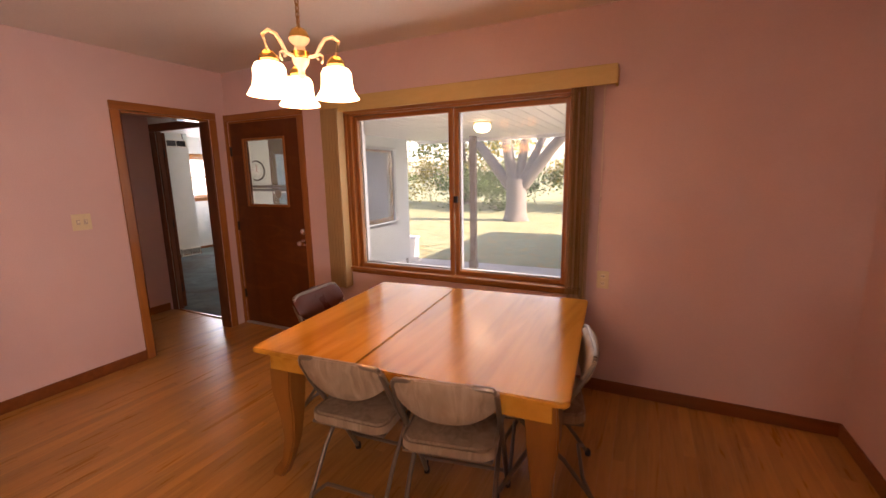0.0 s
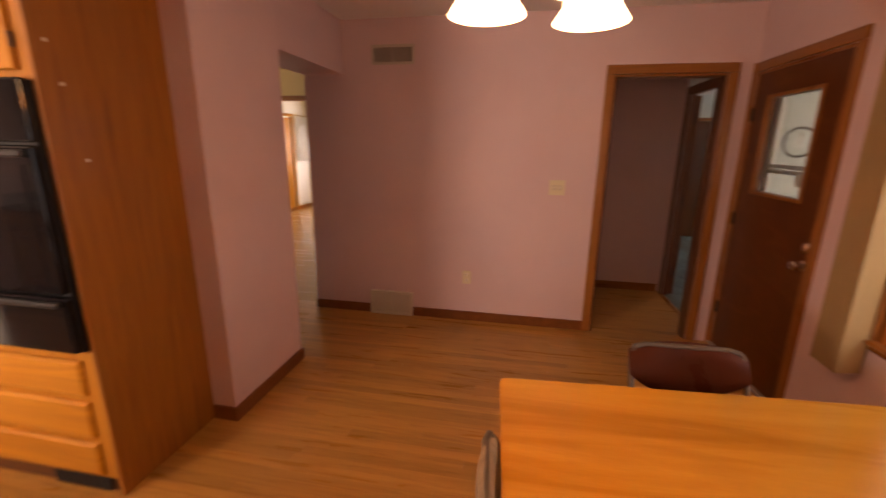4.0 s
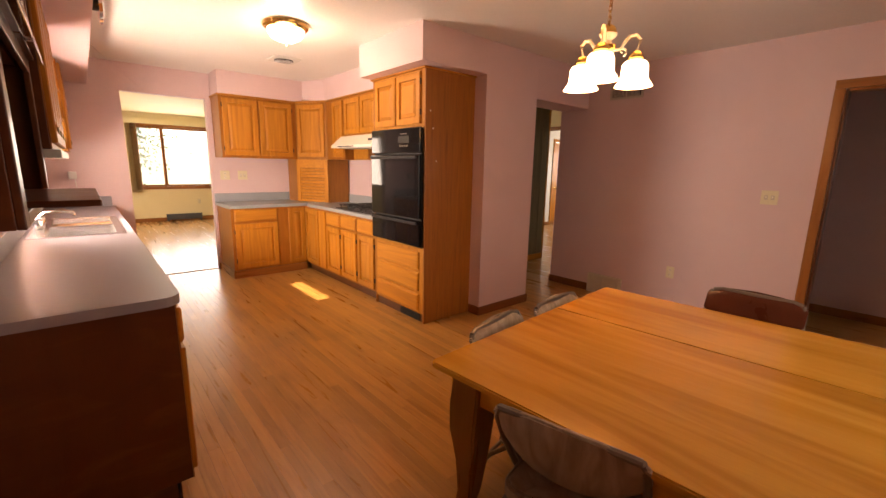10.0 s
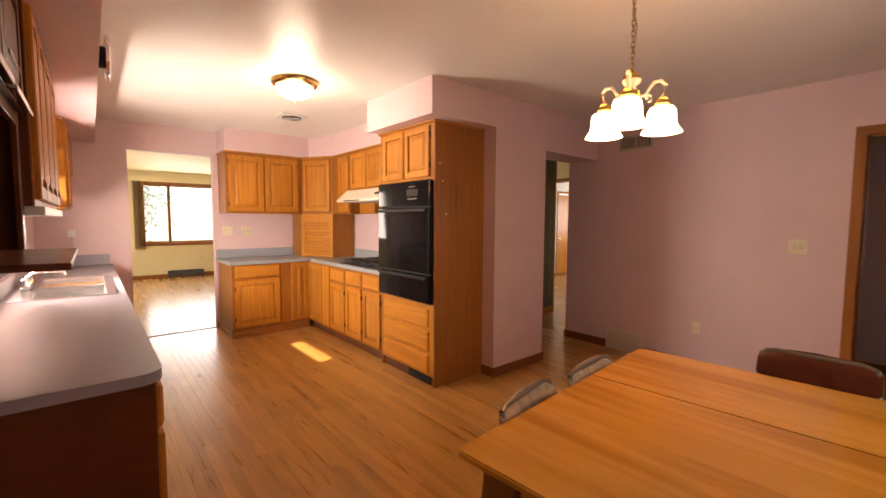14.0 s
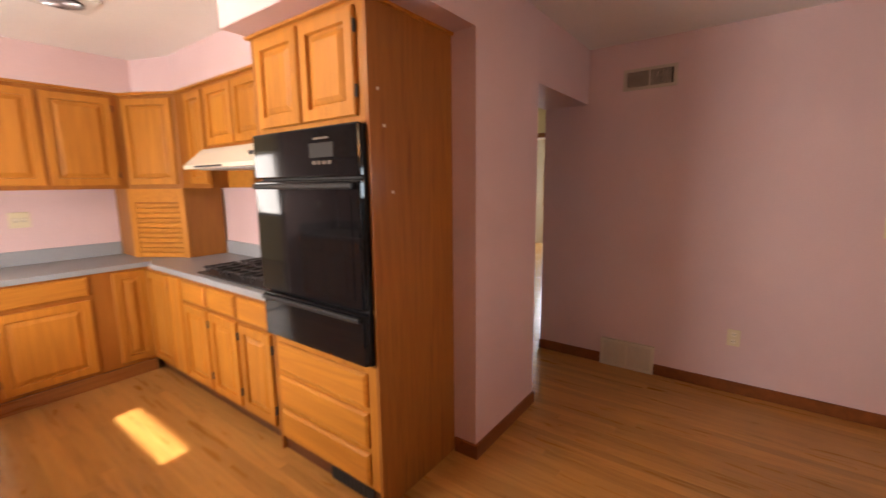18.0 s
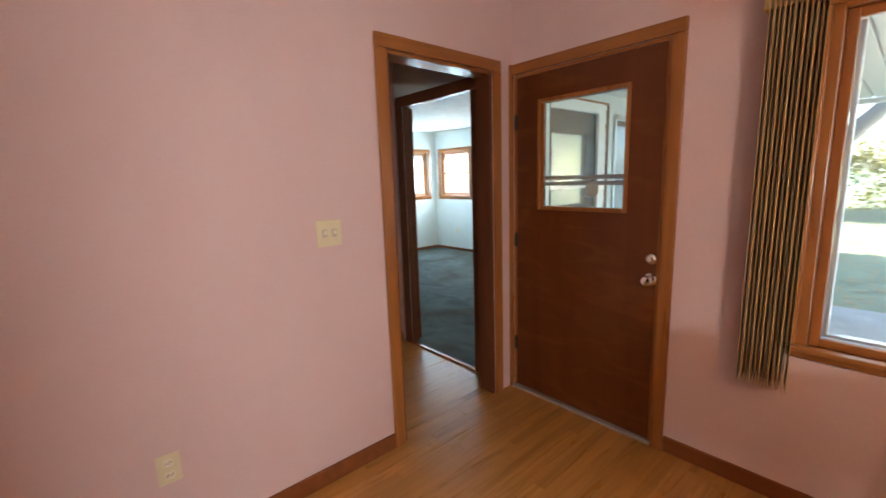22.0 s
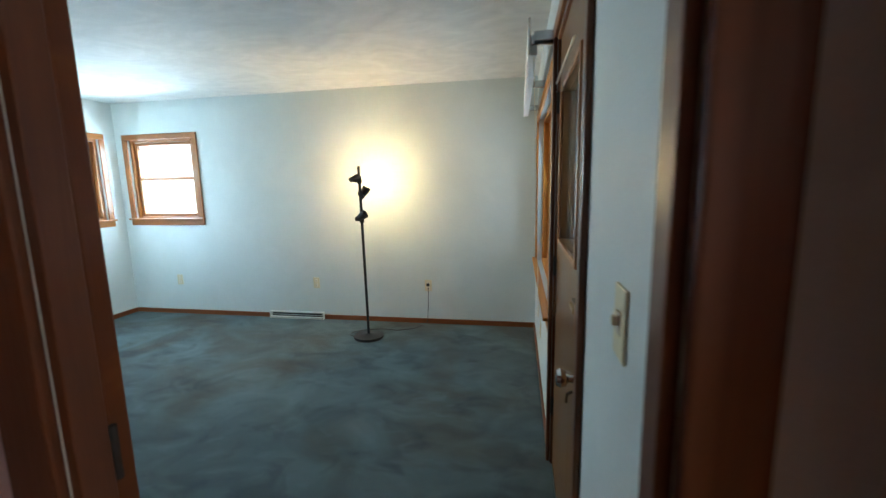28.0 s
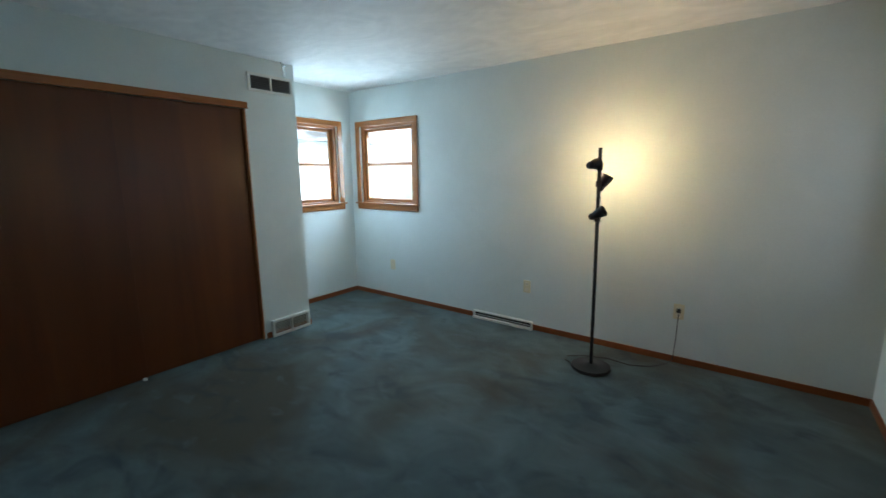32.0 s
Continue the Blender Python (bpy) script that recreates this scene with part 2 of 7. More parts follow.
CHROME = surface("chrome", (0.7, 0.7, 0.7), (0.8, 0.8, 0.8), 0.10, 1.0, bump=0.0)
BRASS = surface("polished_brass", (0.62, 0.40, 0.12), (0.75, 0.50, 0.18), 0.2, 1.0, bump=0.0)
OLDBRASS = surface("dull_brass_chain", (0.30, 0.20, 0.09), (0.42, 0.29, 0.14), 0.35, 1.0, bump=0.05)
IVORY = surface("ivory_enamel", (0.72, 0.66, 0.52), (0.80, 0.74, 0.60), 0.35, bump=0.0)
ALMOND = surface("almond_plastic", (0.64, 0.57, 0.37), (0.70, 0.63, 0.43), 0.4, bump=0.0)
HOOD = surface("almond_hood_enamel", (0.66, 0.60, 0.47), (0.74, 0.68, 0.55), 0.35, bump=0.0)
PALE = surface("pale_grey_enamel", (0.60, 0.60, 0.55), (0.68, 0.68, 0.63), 0.4, bump=0.0)
VENT = surface("putty_vent_enamel", (0.46, 0.40, 0.32), (0.52, 0.46, 0.37), 0.45, bump=0.0)
VENTL = surface("almond_vent_enamel", (0.60, 0.54, 0.43), (0.66, 0.60, 0.48), 0.45, bump=0.0)
SLOT = surface("dark_slot", (0.015, 0.013, 0.012), (0.03, 0.027, 0.025), 0.8, bump=0.0)
SHADE = glow("lit_opal_shade", (1.0, 0.80, 0.52), 2.1)
DOME = glow("lit_ceiling_dome", (1.0, 0.93, 0.80), 1.8)
VINYL = surface("marbled_tan_vinyl", (0.20, 0.145, 0.095), (0.40, 0.32, 0.235), 0.42, scale=(14, 14, 3), fine=90, bump=0.05, twist=2.0, spread=0.5)
BROWNV = surface("brown_vinyl", (0.055, 0.013, 0.006), (0.085, 0.021, 0.010), 0.30, scale=(5, 5, 5), bump=0.03, gloss=0.18)
TUBE = surface("bronze_tube_paint", (0.15, 0.125, 0.10), (0.20, 0.17, 0.14), 0.35, 0.6, bump=0.0)
BLIND = surface("tan_fabric_blind", (0.44, 0.30, 0.145), (0.50, 0.345, 0.17), 0.8, scale=(20, 20, 4), fine=300, bump=0.1)
VALANCE = surface("gold_valance_fabric", (0.50, 0.37, 0.15), (0.58, 0.44, 0.19), 0.6, scale=(4, 20, 20), fine=250, bump=0.1)
RUBBER = surface("black_rubber", (0.012, 0.012, 0.012), (0.02, 0.02, 0.02), 0.6, bump=0.0)
ALUM = surface("grey_aluminium", (0.45, 0.46, 0.47), (0.52, 0.53, 0.54), 0.4, 0.7, bump=0.0)
SCREEN = surface("insect_screen", (0.06, 0.065, 0.075), (0.09, 0.095, 0.105), 0.8, scale=(40, 40, 40), bump=0.1)
SIDING = surface("white_siding_paint", (0.74, 0.75, 0.74), (0.82, 0.83, 0.82), 0.5, scale=(2, 2, 2), fine=80, bump=0.05)
SOFFIT = surface("white_porch_boards", (0.74, 0.73, 0.68), (0.80, 0.79, 0.74), 0.5, scale=(2, 2, 2), fine=80, bump=0.03)
CONCRETE = surface("porch_concrete", (0.42, 0.42, 0.41), (0.55, 0.55, 0.53), 0.85, scale=(3, 3, 3), fine=120, bump=0.3)
SHINGLE = surface("grey_shingles", (0.10, 0.10, 0.10), (0.17, 0.165, 0.16), 0.9, scale=(6, 6, 6), fine=60, bump=0.4)
POSTW = surface("weathered_post_paint", (0.15, 0.10, 0.075), (0.24, 0.17, 0.13), 0.7, bump=0.1)
LAWN = surface("autumn_lawn", (0.20, 0.23, 0.12), (0.30, 0.33, 0.18), 0.95, scale=(1.5, 1.5, 1.5), fine=60, bump=0.8, twist=1.0)
BARK = surface("grey_bark", (0.120, 0.105, 0.093), (0.204, 0.180, 0.162), 0.9, scale=(8, 8, 2), fine=60, bump=0.8)
LEAFG = surface("green_leaves", (0.055, 0.11, 0.025), (0.12, 0.19, 0.05), 0.7, bump=0.0)
LEAFY = surface("yellow_leaves", (0.30, 0.25, 0.04), (0.42, 0.33, 0.06), 0.7, bump=0.0)
LEAFR = surface("red_leaves", (0.28, 0.05, 0.03), (0.42, 0.12, 0.06), 0.7, bump=0.0)
LITTER = surface("fallen_leaves", (0.30, 0.20, 0.07), (0.45, 0.33, 0.13), 0.8, bump=0.0)
CORD = surface("clear_lamp_cord", (0.02, 0.02, 0.018), (0.04, 0.04, 0.036), 0.4, bump=0.0)
SHEER = surface("white_curtain", (0.75, 0.74, 0.70), (0.82, 0.81, 0.77), 0.8, scale=(12, 12, 2), bump=0.1)
# Cool tint and stronger haze imitate the pale, bluish glare of outdoors.
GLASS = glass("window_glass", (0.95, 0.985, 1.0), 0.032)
SCREENG = glass("screened_glass", (0.70, 0.73, 0.79))


def stained(m, colour, scale, start, end, strength, stretch=(1, 1, 1)):
    """Adds irregular stains or worn patches of a colour to a surface."""
    t = m.node_tree
    b = t.nodes["Principled BSDF"]
    came = b.inputs["Base Color"].links[0].from_socket
    at = t.nodes.new("ShaderNodeNewGeometry")
    mp = t.nodes.new("ShaderNodeMapping")
    mp.inputs["Scale"].default_value, mp.inputs["Location"].default_value = stretch, (3.1, 7.7, 1.9)
    t.links.new(at.outputs["Position"], mp.inputs[0])
    n = t.nodes.new("ShaderNodeTexNoise")
    n.inputs["Scale"].default_value, n.inputs["Detail"].default_value, n.inputs["Distortion"].default_value = scale, 7, 0.8
    t.links.new(mp.outputs[0], n.inputs["Vector"])
    r = t.nodes.new("ShaderNodeMapRange")
    r.inputs["From Min"].default_value, r.inputs["From Max"].default_value, r.inputs["To Max"].default_value = start, end, strength
    t.links.new(n.outputs["Fac"], r.inputs["Value"])
    mx = t.nodes.new("ShaderNodeMix")
    mx.data_type = "RGBA"
    t.links.new(r.outputs[0], mx.inputs[0])
    t.links.new(came, mx.inputs[6])
    mx.inputs[7].default_value = (*colour, 1)
    t.links.new(mx.outputs[2], b.inputs["Base Color"])


def thin_leaf(m):
    """Lets part of the light through a leaf."""
    t = m.node_tree
    b = t.nodes["Principled BSDF"]
    tl = t.nodes.new("ShaderNodeBsdfTranslucent")
    t.links.new(b.inputs["Base Color"].links[0].from_socket, tl.inputs[0])
    mx = t.nodes.new("ShaderNodeMixShader")
    mx.inputs[0].default_value = 0.5
    t.links.new(b.outputs[0], mx.inputs[1])
    t.links.new(tl.outputs[0], mx.inputs[2])
    t.links.new(mx.outputs[0], t.nodes["Material Output"].inputs[0])


for leaf in (LEAFG, LEAFY, LEAFR):
    thin_leaf(leaf)
stained(CARPET, (0.075, 0.068, 0.045), 1.0, 0.44, 0.66, 0.9)
stained(CARPET, (0.030, 0.045, 0.055), 3.4, 0.54, 0.70, 0.5, (1.0, 1.5, 1))
stained(CARPET, (0.20, 0.26, 0.30), 5.0, 0.58, 0.75, 0.25, (1.0, 1.8, 1))
stained(PLANK, (0.13, 0.05, 0.014), 1.3, 0.60, 0.80, 0.35)
stained(PLANK, (0.14, 0.052, 0.011), 34.0, 0.53, 0.68, 0.28, (1, 0.07, 1))
stained(PLANK, (0.40, 0.205, 0.058), 9.0, 0.55, 0.72, 0.5, (1, 0.12, 1))
stained(TABLE, (0.30, 0.100, 0.011), 8.0, 0.52, 0.68, 0.5, (1, 0.09, 1))
stained(OAKZ, (0.24, 0.075, 0.008), 40.0, 0.55, 0.75, 0.5, (1, 1, 0.05))
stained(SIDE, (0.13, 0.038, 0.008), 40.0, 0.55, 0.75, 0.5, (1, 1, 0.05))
stained(MINT, (0.50, 0.55, 0.55), 1.8, 0.52, 0.75, 0.35)
stained(PINK, (0.52, 0.36, 0.36), 1.1, 0.52, 0.80, 0.35)
stained(DOORW, (0.075, 0.019, 0.005), 3.5, 0.48, 0.72, 0.55, (1, 1, 1.6))
stained(DOORW, (0.185, 0.060, 0.013), 4.6, 0.52, 0.70, 0.45, (0.7, 0.7, 2.2))
stained(SIDING, (0.60, 0.60, 0.56), 2.2, 0.55, 0.8, 0.4)

# ---------------------------------------------------------------- helpers
def origin(ob):
    v = Vector((0, 0, 0))
    while ob:
        v += ob.location
        ob = ob.parent
    return v


def link(name, bm, mat, parent=None, label="", smooth=False):
    me = bpy.data.meshes.new(name)
    if parent is not None:
        bmesh.ops.translate(bm, verts=bm.verts, vec=-origin(parent))
    bm.to_mesh(me)
    bm.free()
    me.materials.append(mat)
    if smooth:
        me.polygons.foreach_set("use_smooth", [True] * len(me.polygons))
        me.set_sharp_from_angle(angle=radians(40))
    ob = new(name, me)
    ob.parent = parent
    if label:
        tagged(ob, label)
    return ob


def part(name, bm, mat, parent, label="", smooth=False):
    return link(name, bm, mat, parent, label, smooth)


def thing(name, label, category, at=(0, 0, 0), group=""):
    ob = new(name)
    ob.location = at
    return tagged(ob, label, category, group)


def box(x0, x1, y0, y1, z0, z1, bm=None, bevel=0.0):
    bm = bm or bmesh.new()
    m = Matrix.LocRotScale(((x0 + x1) / 2, (y0 + y1) / 2, (z0 + z1) / 2), None, (abs(x1 - x0), abs(y1 - y0), abs(z1 - z0)))
    made = bmesh.ops.create_cube(bm, size=1, matrix=m)["verts"]
    if bevel:
        edges = {e for v in made for e in v.link_edges}
        bmesh.ops.bevel(bm, geom=list(edges), offset=bevel, segments=2, profile=0.5, affect="EDGES")
    return bm


def lathe(profile, centre=(0, 0, 0), steps=24, bm=None, turn=None):
    """A body of revolution about z from (radius, height) pairs."""
    bm = bm or bmesh.new()
    rings = []
    for r, z in profile:
        ring = []
        for k in range(steps):
            a = 2 * math.pi * k / steps
            v = Vector((r * math.cos(a), r * math.sin(a), z))
            ring.append(bm.verts.new((turn @ v if turn else v) + Vector(centre)))
        rings.append(ring)
    for a, b in zip(rings, rings[1:]):
        for k in range(steps):
            bm.faces.new((a[k], a[(k + 1) % steps], b[(k + 1) % steps], b[k]))
    bm.faces.new(list(reversed(rings[0])))
    bm.faces.new(rings[-1])
    bmesh.ops.recalc_face_normals(bm, faces=bm.faces)
    return bm


def tube(points, radius, steps=8, bm=None, closed=False, taper=None):
    """A round bar along a line of points."""
    bm = bm or bmesh.new()
    pts = [Vector(p) for p in points]
    rings = []
    for i, p in enumerate(pts):
        before = pts[i - 1] if i or closed else p
        after = pts[(i + 1) % len(pts)] if i + 1 < len(pts) or closed else p
        way = (after - before).normalized()
        side = way.cross(Vector((0, 0, 1)))
        if side.length < 0.05:
            side = way.cross(Vector((0, 1, 0)))
        side.normalize()
        up = side.cross(way)
        r = radius * (taper[i] if taper else 1)
        rings.append([bm.verts.new(p + r * (math.cos(2 * math.pi * k / steps) * side + math.sin(2 * math.pi * k / steps) * up)) for k in range(steps)])
    pairs = list(zip(rings, rings[1:])) + ([(rings[-1], rings[0])] if closed else [])
    for a, b in pairs:
        for k in range(steps):
            bm.faces.new((a[k], a[(k + 1) % steps], b[(k + 1) % steps], b[k]))
    if not closed:
        bm.faces.new(list(reversed(rings[0])))
        bm.faces.new(rings[-1])
    bmesh.ops.recalc_face_normals(bm, faces=bm.faces)
    return bm


def arc(centre, radius, a0, a1, n, u, v):
    c, u, v = Vector(centre), Vector(u), Vector(v)
    return [c + radius * (math.cos(radians(a0 + (a1 - a0) * k / n)) * u + math.sin(radians(a0 + (a1 - a0) * k / n)) * v) for k in range(n + 1)]


def layered(bm, loops, place):
    """Rectangular loops (u0, u1, z0, z1, depth) joined one to the next, and the last one filled."""
    rings = [[bm.verts.new(place(u, d, z)) for u, z in ((u0, z0), (u1, z0), (u1, z1), (u0, z1))] for u0, u1, z0, z1, d in loops]
    for a, b in zip(rings, rings[1:]):
        for k in range(4):
            bm.faces.new((a[k], a[(k + 1) % 4], b[(k + 1) % 4], b[k]))
    bm.faces.new(rings[-1])
    bm.faces.new(list(reversed(rings[0])))
    bmesh.ops.recalc_face_normals(bm, faces=bm.faces)
    return bm


def facing(side, face):
    """Maps (along, out, up) to the world for a front that looks along side (+x, -x, +y, -y) from the plane face."""
    s = 1 if side[0] == "+" else -1
    return (lambda u, d, z: (face + s * d, u, z)) if side[1] == "x" else (lambda u, d, z: (u, face + s * d, z))


def raised_door(u0, u1, z0, z1, side, face, rim=0.055):
    e, place = min(rim, (u1 - u0) * 0.26), facing(side, face)
    steps = ((0, 0), (0, 0.014), (0.005, 0.02), (e - 0.004, 0.02), (e, 0.004), (e + 0.010, 0.004), (e + 0.014, 0.009), (e + 0.036, 0.019))
    return layered(bmesh.new(), [(u0 + i, u1 - i, z0 + i, z1 - i, d) for i, d in steps], place)


def drawer_front(u0, u1, z0, z1, side, face):
    steps = ((0, 0), (0, 0.010), (0.012, 0.02), (0.016, 0.02))
    return layered(bmesh.new(), [(u0 + i, u1 - i, z0 + i, z1 - i, d) for i, d in steps], facing(side, face))


def slab(u0, u1, z0, z1, d0, d1, side, face, bm=None, bevel=0.0):
    place = facing(side, face)
    a, b = place(u0, d0, z0), place(u1, d1, z1)
    return box(min(a[0], b[0]), max(a[0], b[0]), min(a[1], b[1]), max(a[1], b[1]), z0, z1, bm, bevel)


def wall(name, along, c0, c1, a0, a1, z0, z1, mat, holes=(), label=""):
    """A wall of thickness c0..c1 that runs along an axis from a0 to a1, with holes (a, b, low, high) through it."""
    bm = bmesh.new()
    cuts = sorted({a0, a1, *(h[0] for h in holes), *(h[1] for h in holes)})
    for a, b in zip(cuts, cuts[1:]):
        low = z0
        for h in sorted((h for h in holes if h[0] <= a and b <= h[1]), key=lambda h: h[2]):
            if h[2] > low:
                box(*((a, b, c0, c1) if along == "x" else (c0, c1, a, b)), low, h[2], bm)
            low = h[3]
        if z1 > low:
            box(*((a, b, c0, c1) if along == "x" else (c0, c1, a, b)), low, z1, bm)
    return tagged(link(name, bm, mat), label, kind="structure")


def run(name, mat, *boxes, label=""):
    """A piece of the setting made of boxes with slightly eased edges."""
    bm = bmesh.new()
    for b in boxes:
        box(*b, bm, 0.004)
    return tagged(link(name, bm, mat), label, kind="structure")


XW, XE, YN, YS, ZC = -2.794, 1.989, 4.370, -2.07, 2.478
# ---------------------------------------------------------------- large structure
tagged(link("floor_base", box(XW - 0.12, XE + 0.1, YS - 0.1, YN + 0.1, -0.12, -0.012), SUBFLOOR), kind="structure")
tagged(link("floor_vestibule", box(-4.1, XW - 0.121, 3.1, 4.335, -0.1, -0.001), PLANK), "oak floor of the back entry", kind="structure")
tagged(link("floor_living_room", box(-9.2, 3.0, -8.1, YS - 0.101, -0.1, -0.001), LIVFLOOR), "light oak floor of the living room", kind="structure")
tagged(link("floor_hall", box(-9.2, XW - 0.121, YS - 0.1, 0.965, -0.1, -0.002), LIVFLOOR), "light oak floor of the hall", kind="structure")
tagged(link("ceiling", box(XW - 0.1, XE + 0.12, YS - 0.1, YN + 0.12, ZC, ZC + 0.1), CEIL), "off-white painted ceiling", kind="structure")
wall("wall_north", "x", YN, YN + 0.16, XW, XE + 0.15, -0.01, ZC, PINK, [(-2.775, -1.865, -0.01, 2.03), (-1.345, 0.50, 0.66, 2.025)], "pink painted wall with door and wide window")
wall("wall_west", "y", XW - 0.12, XW, 0.966, YN, -0.01, ZC, PINK, [(3.44, 4.19, -0.01, 2.04)], "pink painted wall with cased doorway")
wall("wall_east", "y", XE, XE + 0.15, YS, YN, -0.01, ZC, PINK, [(-0.60, 0.24, 1.05, 1.445)], "pink painted wall behind the sink")
wall("wall_south", "x", YS - 0.1, YS, -1.30, XE + 0.15, -0.01, ZC, PINK, [(0.36, 1.21, -0.01, 2.175)], "pink painted wall with open passage")
wall("wall_pillar", "x", 0.966, 1.312, -1.854, -1.141, -0.01, ZC, PINK, label="pink painted wall end beside the oven tower")
wall("wall_header", "x", 0.966, 1.312, XW, -1.854, 2.075, ZC, PINK, label="pink header over the hall opening")
wall("wall_soffit_oven", "x", 0.36, 1.312, -1.141, -0.435, 2.20, ZC, PINK, label="pink soffit over the oven tower")
wall("wall_kitchen_west", "y", -1.30, -1.185, YS, 0.966, -0.01, ZC, PINK)
wall("wall_soffit_west", "y", -1.185, -0.86, -1.30, 0.36, 2.215, ZC, PINK, label="pink soffit over wall cabinets")
wall("wall_soffit_south", "x", YS, -1.68, -0.72, 0.305, 2.215, ZC, PINK, label="pink soffit over wall cabinets")
wall("wall_soffit_east", "y", 1.48, XE, YS, 2.68, 2.205, ZC, PINK, label="pink soffit over the sink cabinets")
bm = bmesh.new()
corner = [(-1.185, YS), (-0.72, YS), (-0.72, -1.68), (-0.86, -1.30), (-1.185, -1.30)]
low = [bm.verts.new((x, y, 2.215)) for x, y in corner]
top = [bm.verts.new((x, y, ZC - 0.001)) for x, y in corner]
bm.faces.new(low), bm.faces.new(top)
for k in range(5):
    bm.faces.new((low[k], low[(k + 1) % 5], top[(k + 1) % 5], top[k]))
bmesh.ops.recalc_face_normals(bm, faces=bm.faces)
tagged(link("wall_soffit_corner", bm, PINK), kind="structure")
# back entry
wall("wall_entry_west", "y", -4.1, -3.99, 3.0, 4.334, -0.01, 2.40, PINK, label="pink wall of the dark back entry")
wall("wall_entry_south", "x", 3.0, 3.1, -3.99, XW - 0.12, -0.01, 2.40, PINK)
tagged(link("ceiling_entry", box(-4.1, XW - 0.12, 3.0, 4.334, 2.40, 2.5), CEIL), kind="structure")
wall("wall_entry_corner", "x", 4.3705, 4.53, -2.9665, -2.7945, -0.01, 2.45, PINK)
# bedroom
XB, YB, XBW, ZB = -3.10, 7.905, -7.665, 2.35
wall("wall_bedroom_south", "x", 4.335, 4.385, -7.75, XW - 0.121, -0.01, 2.45, MINT, [(-3.885, -3.102, -0.01, 2.03)], "pale mint bedroom wall with doorway")
wall("wall_bedroom_east", "y", XB, XB + 0.17, 4.3855, YB + 0.13, -0.01, ZB, MINT, [(4.98, 5.89, -0.01, 2.03), (6.03, 7.64, 0.72, 1.93)], "pale mint bedroom wall with door and window")
wall("wall_bedroom_north", "x", YB, YB + 0.13, -7.79, XB, -0.01, ZB, MINT, [(-7.51, -6.70, 1.08, 1.96)], "pale mint bedroom wall")
wall("wall_bedroom_west", "y", -7.79, XBW, 4.3855, YB, -0.01, ZB, MINT, [(6.90, 7.705, 1.08, 1.96)], "pale mint bedroom wall")
wall("wall_closet", "y", -7.155, -7.112, 4.3855, 6.805, -0.01, ZB, MINT, [(4.68, 6.34, -0.01, 1.965)], "pale mint closet front")
wall("wall_closet_end", "x", 6.705, 6.805, XBW, -7.155, -0.01, ZB, MINT)
tagged(link("ceiling_bedroom", box(-7.79, XB + 0.17, 4.3855, YB + 0.13, ZB, ZB + 0.1), SWIRL), "swirled white plaster ceiling", kind="structure")
tagged(link("carpet", box(-7.7, XB + 0.01, 4.345, YB + 0.01, -0.05, 0.006), CARPET), "worn blue-grey carpet with stains", kind="structure")
# living room and hall
wall("wall_living_south", "x", -8.0, -7.9, -9.2, 3.0, -0.01, ZC, CREAM, [(-1.45, 0.66, 0.80, 2.22)], "cream living room wall with wide window")
wall("wall_living_east", "y", 2.9, 3.0, -7.9, YS - 0.1, -0.01, ZC, CREAM)
wall("wall_living_north", "x", YS - 0.1, YS - 0.02, XE + 0.15, 2.9, -0.01, ZC, CREAM)
wall("wall_living_header", "y", -4.95, -4.85, -2.5, 0.966, 2.14, ZC, CREAM, label="cream header over a wide opening")
run("trim_living_header", TRIMY, (-4.97, -4.83, -2.5, 0.966, 2.08, 2.139), label="oak trim under the cream header")
wall("wall_hall_north", "x", 0.966, 1.06, -9.1, XW - 0.12, -0.01, ZC, CREAM)
wall("wall_hall_behind", "y", -1.45, -1.301, YS - 0.1, 0.05, -0.01, ZC, CREAM)
wall("wall_west_room_south", "x", -2.4, -2.3, -9.0, -4.97, -0.01, ZC, WHITEW, [(-8.14, -7.40, -0.01, 2.07)], "white wall with oak door")
wall("wall_west_room_west", "y", -9.1, -9.0, -2.4, 0.966, -0.01, ZC, WHITEW, [(-1.60, -0.75, 0.95, 2.0)])
tagged(link("ceiling_living", box(-9.1, 3.0, -8.0, YS - 0.1, ZC, ZC + 0.1), CREAM), kind="structure")
tagged(link("ceiling_hall", box(-9.1, XW - 0.1, YS - 0.1, 1.06, ZC, ZC + 0.1), CREAM), kind="structure")
tagged(link("ceiling_hall_east", box(XW - 0.1, -1.30, YS - 0.1, 0.966, ZC - 0.001, ZC + 0.1), CREAM), kind="structure")
tagged(link("floor_hall_east", box(XW - 0.121, -1.30, YS - 0.1, 0.966, -0.011, -0.0005), LIVFLOOR), kind="structure")
# baseboards
BH = 0.085
run("baseboard_dining", BASEB, (XW, XW + 0.014, 0.966, 3.375, 0, BH), (-1.80, XE, YN - 0.014, YN, 0, BH), (XE - 0.014, XE, 2.18, YN - 0.014, 0, BH),
    (-1.868, -1.127, 1.312, 1.326, 0, BH), (-1.141, -1.127, 1.18, 1.312, 0, BH), (-1.868, -1.854, 0.966, 1.312, 0, BH), (XW - 0.12, XW + 0.014, 0.952, 0.966, 0, BH), label="stained wood baseboard")
run("baseboard_kitchen", TRIMX, (1.21, 1.43, YS, YS + 0.014, 0, BH), (0.335, 0.36, YS, YS + 0.016, 0, BH), (0.345, 0.36, YS - 0.1, YS, 0, BH), (1.21, 1.225, YS - 0.1, YS, 0, BH), label="stained wood baseboard")
run("baseboard_entry", TRIMY, (-3.99, -3.976, 3.1, 4.30, 0, BH), label="stained wood baseboard")
